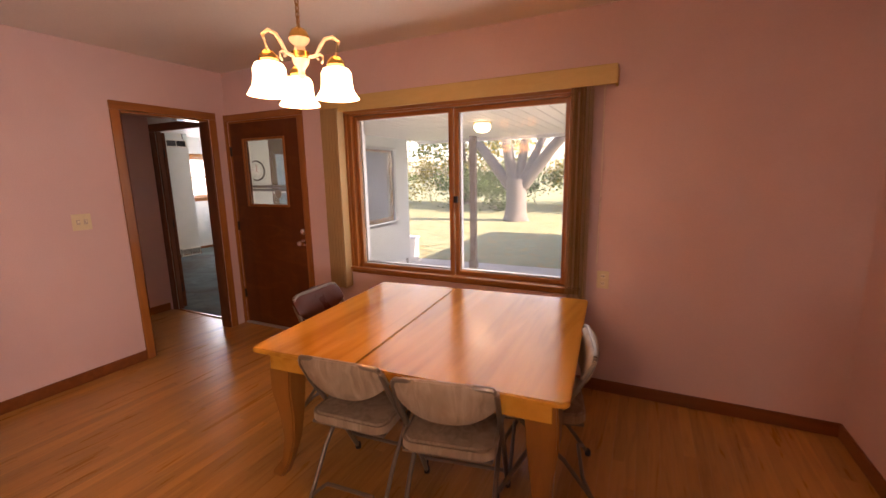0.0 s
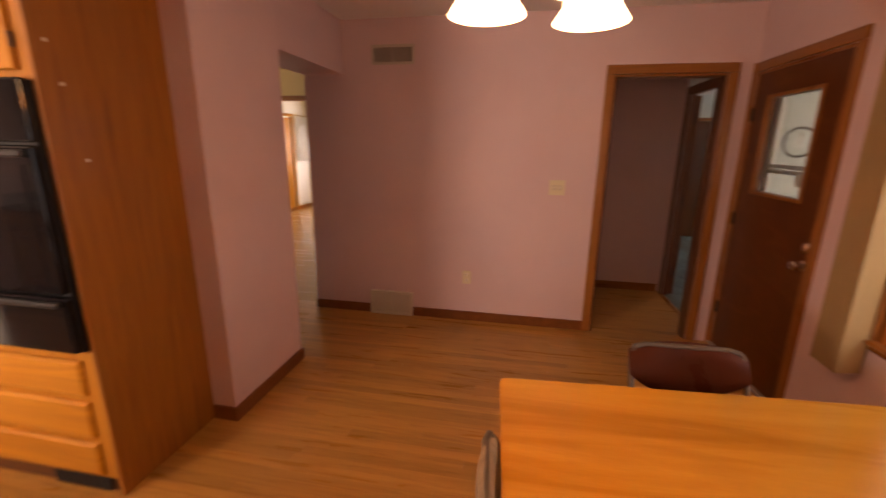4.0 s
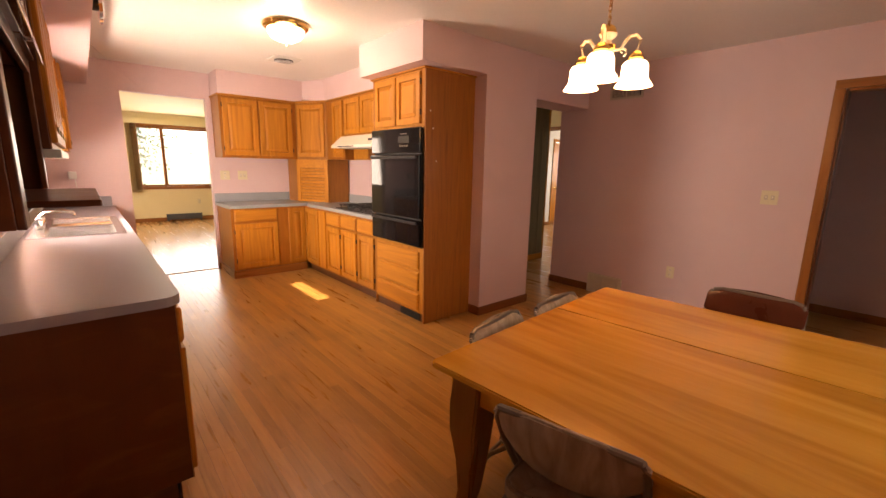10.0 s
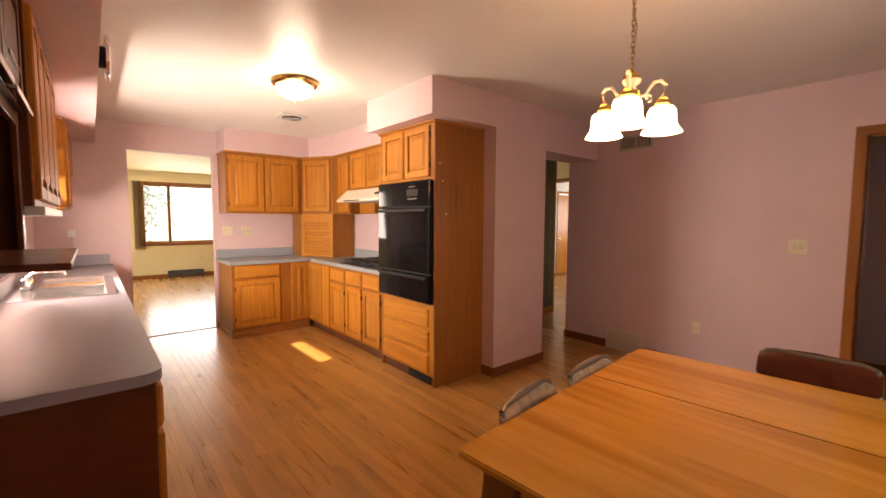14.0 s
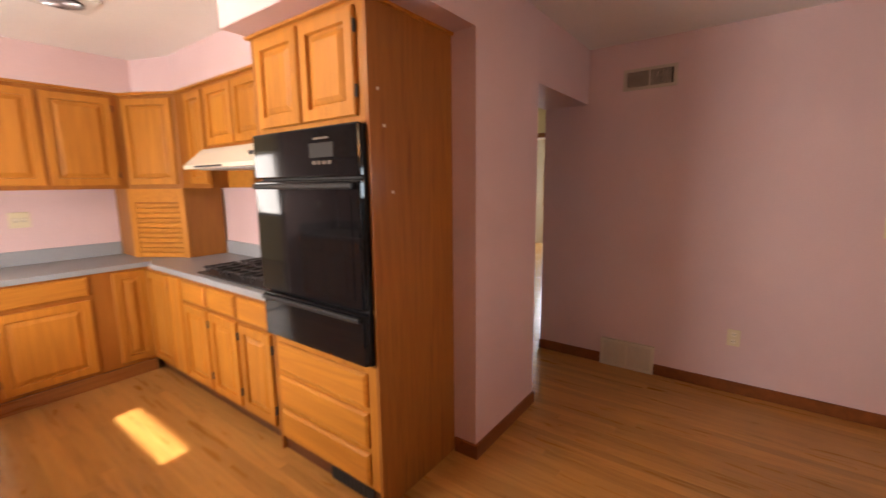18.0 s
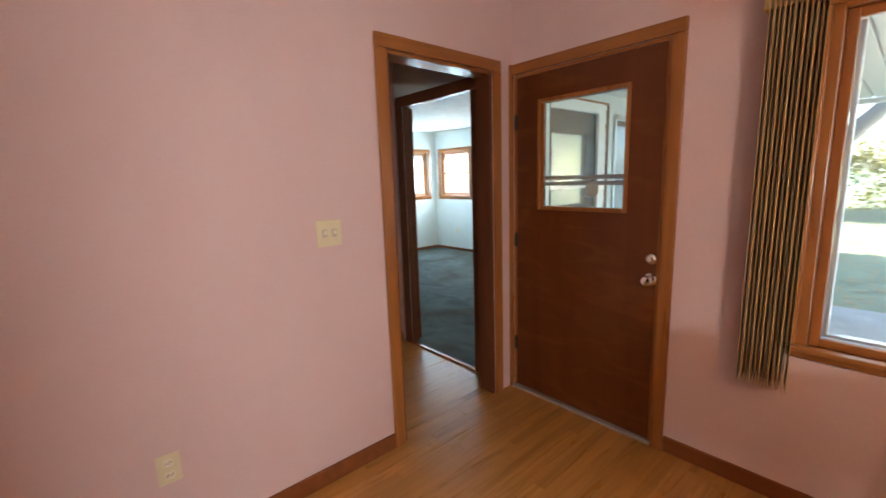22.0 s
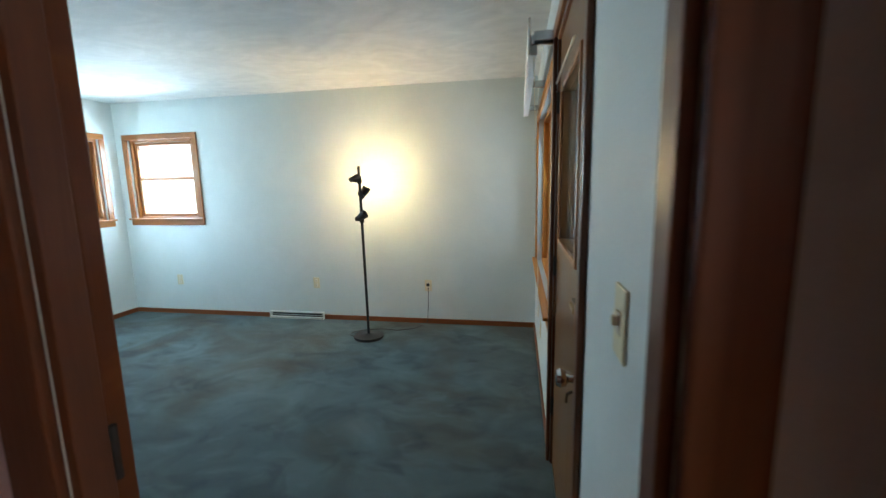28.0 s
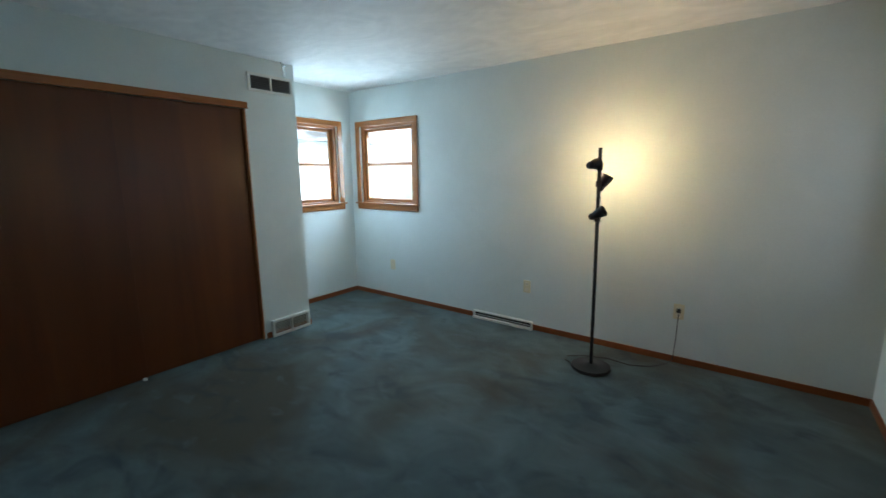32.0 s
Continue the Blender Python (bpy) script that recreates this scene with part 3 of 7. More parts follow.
run("baseboard_bedroom", BASEB, (XBW, XB, YB - 0.012, YB, 0, 0.055), (XBW, XBW + 0.012, 6.817, YB, 0, 0.055), (XB - 0.012, XB, 5.945, YB, 0, 0.055), (XBW, -7.112, 6.805, 6.817, 0, 0.055), (-7.112, -7.10, 6.36, 6.817, 0, 0.055), label="stained wood baseboard")
run("baseboard_living", TRIMX, (-9.0, 2.9, -7.9, -7.886, 0, BH), (-9.0, -4.97, -2.3, -2.286, 0, BH), label="oak baseboard")


def casing(name, along, face, out, a0, a1, top, mats, width=0.065, thick=0.018, legs=(True, True)):
    """Trim round an opening: two legs and a head, proud of the wall's face towards out (+1 or -1)."""
    c0, c1 = sorted((face, face + out * thick))
    put = (lambda a, b, z0, z1: (a, b, c0, c1, z0, z1)) if along == "x" else (lambda a, b, z0, z1: (c0, c1, a, b, z0, z1))
    ob = thing(name, "stained wood door casing", "door casing")
    tagged(ob, kind="structure")
    if legs[0]:
        part("side_trim", box(*put(a0 - width, a0, 0, top), bevel=0.005), mats[0], ob)
    if legs[1]:
        part("side_trim", box(*put(a1, a1 + width, 0, top), bevel=0.005), mats[0], ob)
    part("head_trim", box(*put(a0 - width * legs[0], a1 + width * legs[1], top + 0.0005, top + width), bevel=0.005), mats[1], ob)
    return ob


def jambs(name, along, c0, c1, a0, a1, top, mats):
    put = (lambda a, b, z0, z1: (a, b, c0, c1, z0, z1)) if along == "x" else (lambda a, b, z0, z1: (c0, c1, a, b, z0, z1))
    ob = thing(name, "stained wood door jamb lining the opening", "door jamb")
    tagged(ob, kind="structure")
    part("side_jamb", box(*put(a0, a0 + 0.018, 0, top), bevel=0.002), mats[0], ob)
    part("side_jamb", box(*put(a1 - 0.018, a1, 0, top), bevel=0.002), mats[0], ob)
    part("head_jamb", box(*put(a0 + 0.0185, a1 - 0.0185, top - 0.018, top), bevel=0.002), mats[1], ob)
    return ob


casing("door_casing_entry", "y", XW, 1, 3.44, 4.19, 2.035, (TRIMZ, TRIMY))
jambs("door_jamb_entry", "y", XW - 0.12, XW, 3.44, 4.19, 2.035, (DARKZ, TRIMY))
casing("door_casing_bedroom", "x", 4.335, -1, -3.885, -3.102, 2.0, (DARKZ, DARKX), 0.083)
jambs("door_jamb_bedroom", "x", 4.335, 4.385, -3.885, -3.102, 2.025, (DARKZ, DARKX))
back_casing = casing("door_casing_back", "x", YN, -1, -2.774, -1.865, 2.03, (TRIMZ, TRIMX), 0.062, legs=(False, True))
part("side_trim", box(-2.793, -2.7745, YN - 0.03, YN, 0, 2.092, bevel=0.003), TRIMZ, back_casing)
jambs("door_jamb_back", "x", YN, YN + 0.16, -2.774, -1.865, 2.03, (TRIMZ, TRIMX))
casing("door_casing_bedroom_porch", "y", XB, -1, 4.98, 5.89, 2.03, (DARKZ, TRIMY), 0.052)
jambs("door_jamb_bedroom_porch", "y", XB, XB + 0.17, 4.98, 5.89, 2.03, (DARKZ, TRIMY))
tagged(link("threshold", box(-3.885, -3.102, 4.318, 4.352, -0.002, 0.012, bevel=0.004), TRIMX), "worn wood strip at the carpet edge", kind="structure")
tagged(link("threshold_back_door", box(-2.785, -1.865, YN - 0.02, YN + 0.1, -0.002, 0.016, bevel=0.005), ALUM), "grey aluminium door threshold", kind="structure")
tagged(link("threshold_passage", box(0.36, 1.21, YS - 0.1, YS - 0.06, -0.002, 0.004), SUBFLOOR), kind="structure")

# ---------------------------------------------------------------- kitchen cabinets
def cabinet(name, label, lo, hi, side, face, fronts, sidemat=SIDE, group="", kick=0.0):
    """A cabinet box lo..hi whose front looks along side; fronts: (kind, u0, u1, z0, z1)."""
    ob = thing(name, label, "cabinet", ((lo[0] + hi[0]) / 2, (lo[1] + hi[1]) / 2, lo[2]), group)
    bm = box(lo[0], hi[0], lo[1], hi[1], lo[2] + kick, hi[2], bevel=0.002)
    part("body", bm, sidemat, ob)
    along = OAKY if side[1] == "x" else OAKX
    for kind, u0, u1, z0, z1 in fronts:
        if kind == "door":
            d = part("door", raised_door(u0, u1, z0, z1, side, face), OAKZ, ob)
        elif kind == "drawer":
            d = part("drawer_front", drawer_front(u0, u1, z0, z1, side, face), along, ob)
        elif kind == "frame":
            part("face_frame", slab(u0, u1, z0, z1, 0, 0.004, side, face), FRAMEZ, ob)
        elif kind == "kick":
            part("toe_kick", slab(u0, u1, z0, z1, -0.05, -0.045, side, face), DARKX, ob)
    return ob


def hinge(parent, place, size=(0.012, 0.012, 0.05), mat=SLOT):
    x, y, z = place
    a, b, c = (v / 2 for v in size)
    part("hinge", box(x - a, x + a, y - b, y + b, z - c, z + c, bevel=0.003), mat, parent, "dark metal hinge")


XK, WF = -1.185, -0.59
# oven tower
tower = thing("oven_cabinet", "tall honey oak oven cabinet with doors above and drawers below", "cabinet", (-0.87, 0.766, 0))
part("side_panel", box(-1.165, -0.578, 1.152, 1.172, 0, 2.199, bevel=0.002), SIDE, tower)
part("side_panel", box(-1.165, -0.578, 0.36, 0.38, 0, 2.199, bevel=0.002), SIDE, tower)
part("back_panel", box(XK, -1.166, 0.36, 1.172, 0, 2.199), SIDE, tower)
part("upper_box", box(-1.164, -0.60, 0.3805, 1.1515, 1.757, 2.198), SIDE, tower)
part("lower_box", box(-1.164, -0.60, 0.3805, 1.1515, 0.09, 0.685), SIDE, tower)
part("face_frame", box(-0.5995, -0.579, 0.3805, 1.1515, 1.725, 2.198, bevel=0.002), OAKZ, tower)
part("face_frame", box(-0.5995, -0.579, 0.3805, 1.1515, 0.085, 0.69, bevel=0.002), OAKZ, tower)
for u0, u1 in ((0.415, 0.752), (0.768, 1.115)):
    d = part("door", raised_door(u0, u1, 1.755, 2.165, "+x", -0.5788), OAKZ, tower)
    hinge(d, (-0.568, u0 if u0 < 0.5 else u1, 2.09)), hinge(d, (-0.568, u0 if u0 < 0.5 else u1, 1.85))
for z0, z1 in ((0.495, 0.655), (0.295, 0.465), (0.105, 0.265)):
    part("drawer_front", drawer_front(0.42, 1.10, z0, z1, "+x", -0.5788), OAKY, tower)
part("toe_grille", box(-0.59, -0.583, 0.80, 1.10, 0.01, 0.075), SLOT, tower, "dark toe-space heating grille")
for k in range(9):
    part("grille_slat", box(-0.583, -0.578, 0.82 + 0.03 * k, 0.828 + 0.03 * k, 0.012, 0.073), BLACK, tower)
part("toe_kick", box(-1.16, -0.60, 0.3805, 1.1515, 0, 0.0895), DARKX, tower)
part("crown", box(-1.165, -0.555, 0.345, 1.188, 2.185, 2.1995, bevel=0.004), OAKY, tower)
for y, z in ((-0.66, 1.72), (-0.63, 1.86), (-0.70, 1.45)):
    part("screw_mark", box(y - 0.006, y + 0.006, 1.1718, 1.1732, z - 0.006, z + 0.006), IVORY, tower)
# wall oven
oven = thing("wall_oven", "black glass double wall oven set in the oak cabinet", "oven", (-0.6, 0.745, 0.70))
part("housing", box(-1.14, -0.566, 0.392, 1.14, 0.70, 1.722, bevel=0.004), BLACK, oven)
part("control_panel", box(-0.5655, -0.535, 0.385, 1.148, 1.515, 1.728, bevel=0.008), BLACKG, oven)
part("display", box(-0.5345, -0.5325, 0.84, 1.0, 1.60, 1.66), SLOT, oven)
for k in range(4):
    part("button", box(-0.534, -0.531, 0.86 + 0.034 * k, 0.882 + 0.034 * k, 1.57, 1.585, bevel=0.001), TUBE, oven)
part("writing", box(-0.534, -0.5325, 0.87, 0.97, 1.675, 1.683), TUBE, oven)
d = part("oven_door", box(-0.5655, -0.528, 0.385, 1.148, 0.955, 1.505, bevel=0.008), BLACKG, oven)
part("window", box(-0.5275, -0.5255, 0.43, 1.10, 1.0, 1.44), BLACKG, d)
part("handle", box(-0.5275, -0.505, 0.40, 1.13, 1.465, 1.492, bevel=0.008), BLACK, d)
d = part("drawer_door", box(-0.5655, -0.530, 0.385, 1.148, 0.71, 0.942, bevel=0.008), BLACKG, oven)
part("handle", box(-0.5295, -0.508, 0.40, 1.13, 0.905, 0.93, bevel=0.008), BLACK, d)
# west base run
spans = ((-0.02, 0.355), (-0.40, -0.02), (-0.78, -0.40))
for a, b in spans:
    c = cabinet("base_cabinet", "honey oak base cabinet with one drawer and a raised panel door", (XK, a + 0.001, 0), (WF, b - 0.001, 0.862), "+x", WF,
                [("frame", a + 0.001, b - 0.001, 0.1, 0.862), ("kick", a, b, 0, 0.1)], group="west base cabinets", kick=0.1)
    part("drawer_front", drawer_front(a + 0.02, b - 0.02, 0.695, 0.835, "+x", WF + 0.0042), OAKY, c)
    d = part("door", raised_door(a + 0.02, b - 0.02, 0.125, 0.67, "+x", WF + 0.0042), OAKZ, c)
    hinge(d, (WF + 0.014, b - 0.016, 0.22)), hinge(d, (WF + 0.014, b - 0.016, 0.58))
c = cabinet("base_cabinet", "honey oak corner base cabinet with folding door", (XK, YS, 0), (WF, -0.781, 0.862), "+x", WF, [("frame", -1.42, -0.781, 0.1, 0.862), ("kick", -1.42, -0.781, 0, 0.1)], kick=0.1)
part("door", raised_door(-1.39, -1.0, 0.125, 0.835, "+x", WF + 0.0042), OAKZ, c)
part("stile", box(WF + 0.0042, WF + 0.02, -0.985, -0.80, 0.12, 0.84, bevel=0.003), OAKZ, c)
# south base run
SF = -1.425
c = cabinet("base_cabinet", "honey oak base cabinet with wide drawer and raised panel door", (-0.588, YS, 0), (0.33, SF, 0.862), "+y", SF, [("frame", -0.588, 0.33, 0.1, 0.862), ("kick", -0.58, 0.325, 0, 0.1)], kick=0.1, group="south base cabinets")
part("drawer_front", drawer_front(-0.21, 0.295, 0.705, 0.845, "+y", SF + 0.0042), OAKX, c)
d = part("door", raised_door(-0.21, 0.295, 0.125, 0.675, "+y", SF + 0.0042), OAKZ, c)
hinge(d, (0.299, SF + 0.014, 0.22)), hinge(d, (0.299, SF + 0.014, 0.58))
part("door", raised_door(-0.57, -0.355, 0.125, 0.845, "+y", SF + 0.0042), OAKZ, c)
part("base_moulding", box(-0.585, 0.335, SF + 0.0, SF + 0.012, 0.0, 0.095, bevel=0.003), TRIMX, c)
part("base_moulding", box(0.3305, 0.343, YS, SF + 0.012, 0.0, 0.095, bevel=0.003), TRIMY, c)
# worktop of the L
ct = thing("worktop", "grey-blue laminate L-shaped worktop with backsplash", "worktop", (-0.7, -1.2, 0.863))
bm = bmesh.new()
pts = [(XK, YS), (0.35, YS), (0.35, -1.40), (-0.64, -1.40), (-0.565, -1.30), (-0.565, 0.359), (XK, 0.359)]
lo = [bm.verts.new((x, y, 0.8635)) for x, y in pts]
hi = [bm.verts.new((x, y, 0.90)) for x, y in pts]
bm.faces.new(list(reversed(lo))), bm.faces.new(hi)
for k in range(7):
    bm.faces.new((lo[k], lo[(k + 1) % 7], hi[(k + 1) % 7], hi[k]))
bmesh.ops.bevel(bm, geom=[e for e in bm.edges if abs(e.verts[0].co.z - e.verts[1].co.z) < 1e-5 and e.verts[0].co.z > 0.89], offset=0.006, segments=2, affect="EDGES")
part("top", bm, LAMBLU, ct)
part("backsplash", box(-0.62, 0.35, YS, YS + 0.02, 0.9005, 1.01, bevel=0.004), LAMBLU, ct)
part("backsplash", box(XK, XK + 0.02, -1.35, 0.359, 0.9005, 1.01, bevel=0.004), LAMBLU, ct)
# gas cooktop
ck = thing("gas_cooktop", "black gas cooktop with iron grates on the worktop", "cooktop", (-0.86, -0.14, 0.901))
part("pan", box(-1.12, -0.61, -0.58, 0.30, 0.901, 0.912, bevel=0.006), BLACK, ck)
for gx in (-0.99, -0.74):
    for gy in (-0.42, -0.14, 0.14):
        part("burner", lathe([(0.045, 0.912), (0.045, 0.925), (0.03, 0.93), (0.0, 0.93)], (gx, gy, 0), 14), IRON, ck)
        g = bmesh.new()
        for s in (-0.09, 0.09):
            box(gx - 0.11, gx + 0.11, gy + s - 0.006, gy + s + 0.006, 0.942, 0.954, g)
            box(gx + s - 0.006, gx + s + 0.006, gy - 0.11, gy + 0.11, 0.942, 0.954, g)
            for s2 in (-0.09, 0.09):
                box(gx + s - 0.006, gx + s + 0.006, gy + s2 - 0.006, gy + s2 + 0.006, 0.912, 0.942, g)
        box(gx - 0.11, gx + 0.11, gy - 0.005, gy + 0.005, 0.942, 0.954, g)
        box(gx - 0.005, gx + 0.005, gy - 0.11, gy + 0.11, 0.942, 0.954, g)
        part("grate", g, IRON, ck)
# wall cabinets, south
UF = -1.70
c = cabinet("wall_cabinet", "honey oak wall cabinet with two raised panel doors", (-0.62, YS, 1.47), (0.302, UF, 2.214), "+y", UF, [("frame", -0.62, 0.302, 1.47, 2.214)], group="south wall cabinets")
for u0, u1 in ((-0.565, -0.155), (-0.13, 0.27)):
    d = part("door", raised_door(u0, u1, 1.50, 2.17, "+y", UF + 0.0042), OAKZ, c)
    hu = u1 + 0.004 if u1 > 0 else u0 - 0.004
    hinge(d, (hu, UF + 0.014, 1.58)), hinge(d, (hu, UF + 0.014, 2.09))
part("crown", box(-0.63, 0.32, YS, UF + 0.025, 2.196, 2.2145, bevel=0.004), OAKX, c)
# corner cabinet and appliance garage
def prism(pts, z0, z1):
    bm = bmesh.new()
    lo = [bm.verts.new((x, y, z0)) for x, y in pts]
    hi = [bm.verts.new((x, y, z1)) for x, y in pts]
    bm.faces.new(lo), bm.faces.new(hi)
    n = len(pts)
    for k in range(n):
        bm.faces.new((lo[k], lo[(k + 1) % n], hi[(k + 1) % n], hi[k]))
    bmesh.ops.recalc_face_normals(bm, faces=bm.faces)
    return bm


A, B = Vector((-0.622, -1.715, 0)), Vector((-0.872, -1.285, 0))
way = (B - A).normalized()
out = Vector((way.y, -way.x, 0)) if way.y * 1 > 0 else Vector((-way.y, way.x, 0))
wide = (B - A).length
cc = thing("corner_wall_cabinet", "honey oak diagonal corner wall cabinet", "cabinet", (-0.95, -1.75, 1.47))
part("body", prism([(XK, YS), (-0.622, YS), (A.x, A.y), (B.x, B.y), (XK, B.y)], 1.47, 2.214), SIDE, cc)
place = lambda u, d, z: tuple(A + way * u + out * d + Vector((0, 0, z)))
steps = ((0, 0), (0, 0.014), (0.005, 0.02), (0.05, 0.02), (0.054, 0.004), (0.064, 0.004), (0.068, 0.009), (0.09, 0.019))
part("door", layered(bmesh.new(), [(0.04 + i, wide - 0.04 - i, 1.50 + i, 2.17 - i, d) for i, d in steps], place), OAKZ, cc)
part("crown", layered(bmesh.new(), [(-0.005, wide + 0.005, 2.196, 2.2143, 0), (-0.005, wide + 0.005, 2.196, 2.2143, 0.025)], place), OAKX, cc)
ag = thing("appliance_garage", "oak corner appliance garage with louvred tambour front", "cabinet", (-0.95, -1.75, 0.901))
part("body", prism([(XK, YS + 0.02), (-0.622, YS + 0.02), (A.x, A.y), (B.x, B.y), (XK + 0.02, B.y)], 0.901, 1.469), SIDE, ag)
part("side_stile", layered(bmesh.new(), [(0, 0.055, 0.902, 1.468, 0), (0, 0.055, 0.902, 1.468, 0.016)], place), OAKZ, ag)
part("side_stile", layered(bmesh.new(), [(wide - 0.055, wide, 0.902, 1.468, 0), (wide - 0.055, wide, 0.902, 1.468, 0.016)], place), OAKZ, ag)
part("head_rail", layered(bmesh.new(), [(0.0555, wide - 0.0555, 1.36, 1.468, 0), (0.0555, wide - 0.0555, 1.36, 1.468, 0.016)], place), OAKX, ag)
for k in range(11):
    z = 0.905 + 0.041 * k
    part("slat", layered(bmesh.new(), [(0.056, wide - 0.056, z, z + 0.039, 0), (0.056, wide - 0.056, z + 0.002, z + 0.037, 0.007), (0.056, wide - 0.056, z + 0.012, z + 0.03, 0.011)], place), OAKX, ag)
# wall cabinets, west
UX = -0.874
c = cabinet("wall_cabinet", "narrow honey oak wall cabinet beside the range hood", (XK, -1.284, 1.47), (UX, -0.80, 2.214), "+x", UX, [("frame", -1.284, -0.80, 1.47, 2.214)], group="west wall cabinets")
part("door", raised_door(-1.10, -0.83, 1.50, 2.17, "+x", UX + 0.0042), OAKZ, c)
part("crown", box(XK, UX + 0.025, -1.284, 0.36, 2.196, 2.2144, bevel=0.004), OAKY, c)
c = cabinet("wall_cabinet", "honey oak wall cabinet over the range hood", (XK, -0.799, 1.745), (UX, 0.359, 2.195), "+x", UX, [("frame", -0.799, 0.359, 1.745, 2.195)], group="west wall cabinets")
for u0, u1 in ((-0.77, -0.41), (-0.39, -0.03), (-0.01, 0.34)):
    part("door", raised_door(u0, u1, 1.77, 2.17, "+x", UX + 0.0042), OAKZ, c)
# Added honey oak block in place of the orange-lit cabinet side below the hood.
c = thing("lower_shelf_panel", "added oak panel for the lit cabinet side under the hood", "panel", (-1.0, -0.9, 1.46))
part("panel", box(-1.17, -0.99, -0.799, -0.45, 1.47, 1.60, bevel=0.003), OAKX, c)
hd = thing("range_hood", "almond enamel range hood under the wall cabinet", "range hood", (-0.95, -0.2, 1.58))
place = facing("+x", XK)
bm = bmesh.new()
prof = [(0.0, 1.60), (0.0, 1.744), (0.36, 1.744), (0.39, 1.72), (0.50, 1.625), (0.50, 1.60)]
ends = [[bm.verts.new((XK + d, y, z)) for d, z in prof] for y in (-0.80, 0.358)]
bm.faces.new(ends[0]), bm.faces.new(list(reversed(ends[1])))
for k in range(6):
    bm.faces.new((ends[0][k], ends[1][k], ends[1][(k + 1) % 6], ends[0][(k + 1) % 6]))
bmesh.ops.recalc_face_normals(bm, faces=bm.faces)
part("shell", bm, HOOD, hd)
part("vent_slot", box(XK + 0.502, XK + 0.506, -0.62, -0.25, 1.607, 1.618), SLOT, hd)
part("filter", box(XK + 0.06, XK + 0.44, -0.70, 0.25, 1.594, 1.5995), ALUM, hd)
part("switch_plate", box(XK + 0.44, XK + 0.452, -0.02, 0.12, 1.655, 1.69), BLACK, hd)

# ---------------------------------------------------------------- east side of the kitchen
EF = 1.405
ec = thing("worktop", "mauve laminate worktop with rounded end and backsplash", "worktop", (1.68, 0.05, 0.863))
bm = bmesh.new()
sx0, sx1, sy0, sy1 = 1.455, 1.925, -0.86, 0.30
rc = [(1.381 + 0.07 * (1 - math.sin(radians(a))), 2.17 - 0.07 * (1 - math.cos(radians(a)))) for a in range(0, 91, 15)]
box(sx0, sx1, YS, sy0, 0.8625, 0.90, bm), box(sx0, sx1, sy1, 2.10, 0.8625, 0.90, bm)
box(sx1, XE, YS, 2.10, 0.8625, 0.90, bm), box(1.381, sx0, YS, 2.10, 0.8625, 0.90, bm)
end = [(XE, 2.10), (XE, 2.17), *rc, (1.381, 2.10)]
lo = [bm.verts.new((x, y, 0.8625)) for x, y in end]
hi = [bm.verts.new((x, y, 0.90)) for x, y in end]
n = len(end)
bm.faces.new(lo), bm.faces.new(hi)
for k in range(n):
    bm.faces.new((lo[k], lo[(k + 1) % n], hi[(k + 1) % n], hi[k]))
bmesh.ops.recalc_face_normals(bm, faces=bm.faces)
part("top", bm, LAMIN, ec)
part("backsplash", box(XE - 0.02, XE, YS, 2.17, 0.9005, 1.01, bevel=0.004), LAMIN, ec)
part("backsplash", box(1.40, XE - 0.02, YS, YS + 0.018, 0.9005, 1.01, bevel=0.004), LAMIN, ec)
# Body takes the dark door wood, darker than the other base cabinets.
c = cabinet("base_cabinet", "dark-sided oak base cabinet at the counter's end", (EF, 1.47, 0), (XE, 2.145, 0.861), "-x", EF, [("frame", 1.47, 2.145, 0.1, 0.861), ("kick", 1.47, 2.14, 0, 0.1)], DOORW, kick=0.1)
part("base_strip", box(EF + 0.06, XE, 1.47, 2.143, 0, 0.099), DARKX, c)
part("drawer_front", drawer_front(1.49, 2.12, 0.695, 0.84, "-x", EF - 0.0042), OAKY, c)
for u0, u1 in ((1.49, 1.80), (1.815, 2.12)):
    part("door", raised_door(u0, u1, 0.125, 0.67, "-x", EF - 0.0042), OAKZ, c)
dw = thing("dishwasher", "black built-in dishwasher under the worktop", "dishwasher", (1.7, 1.17, 0))
part("tub", box(EF + 0.02, XE, 0.865, 1.465, 0.09, 0.86), BLACK, dw)
part("door_panel", box(EF - 0.022, EF + 0.0195, 0.87, 1.46, 0.12, 0.72, bevel=0.006), BLACKG, dw)
part("control_panel", box(EF - 0.03, EF + 0.0195, 0.87, 1.46, 0.725, 0.855, bevel=0.006), BLACK, dw)
part("latch", box(EF - 0.045, EF - 0.0305, 1.08, 1.26, 0.775, 0.80, bevel=0.005), CHROME, dw)
for k in range(4):
    part("button", box(EF - 0.034, EF - 0.0305, 0.90 + 0.035 * k, 0.925 + 0.035 * k, 0.775, 0.80, bevel=0.002), ALUM, dw)
part("kick_plate", box(EF + 0.04, EF + 0.05, 0.87, 1.46, 0.0, 0.115), BLACK, dw)
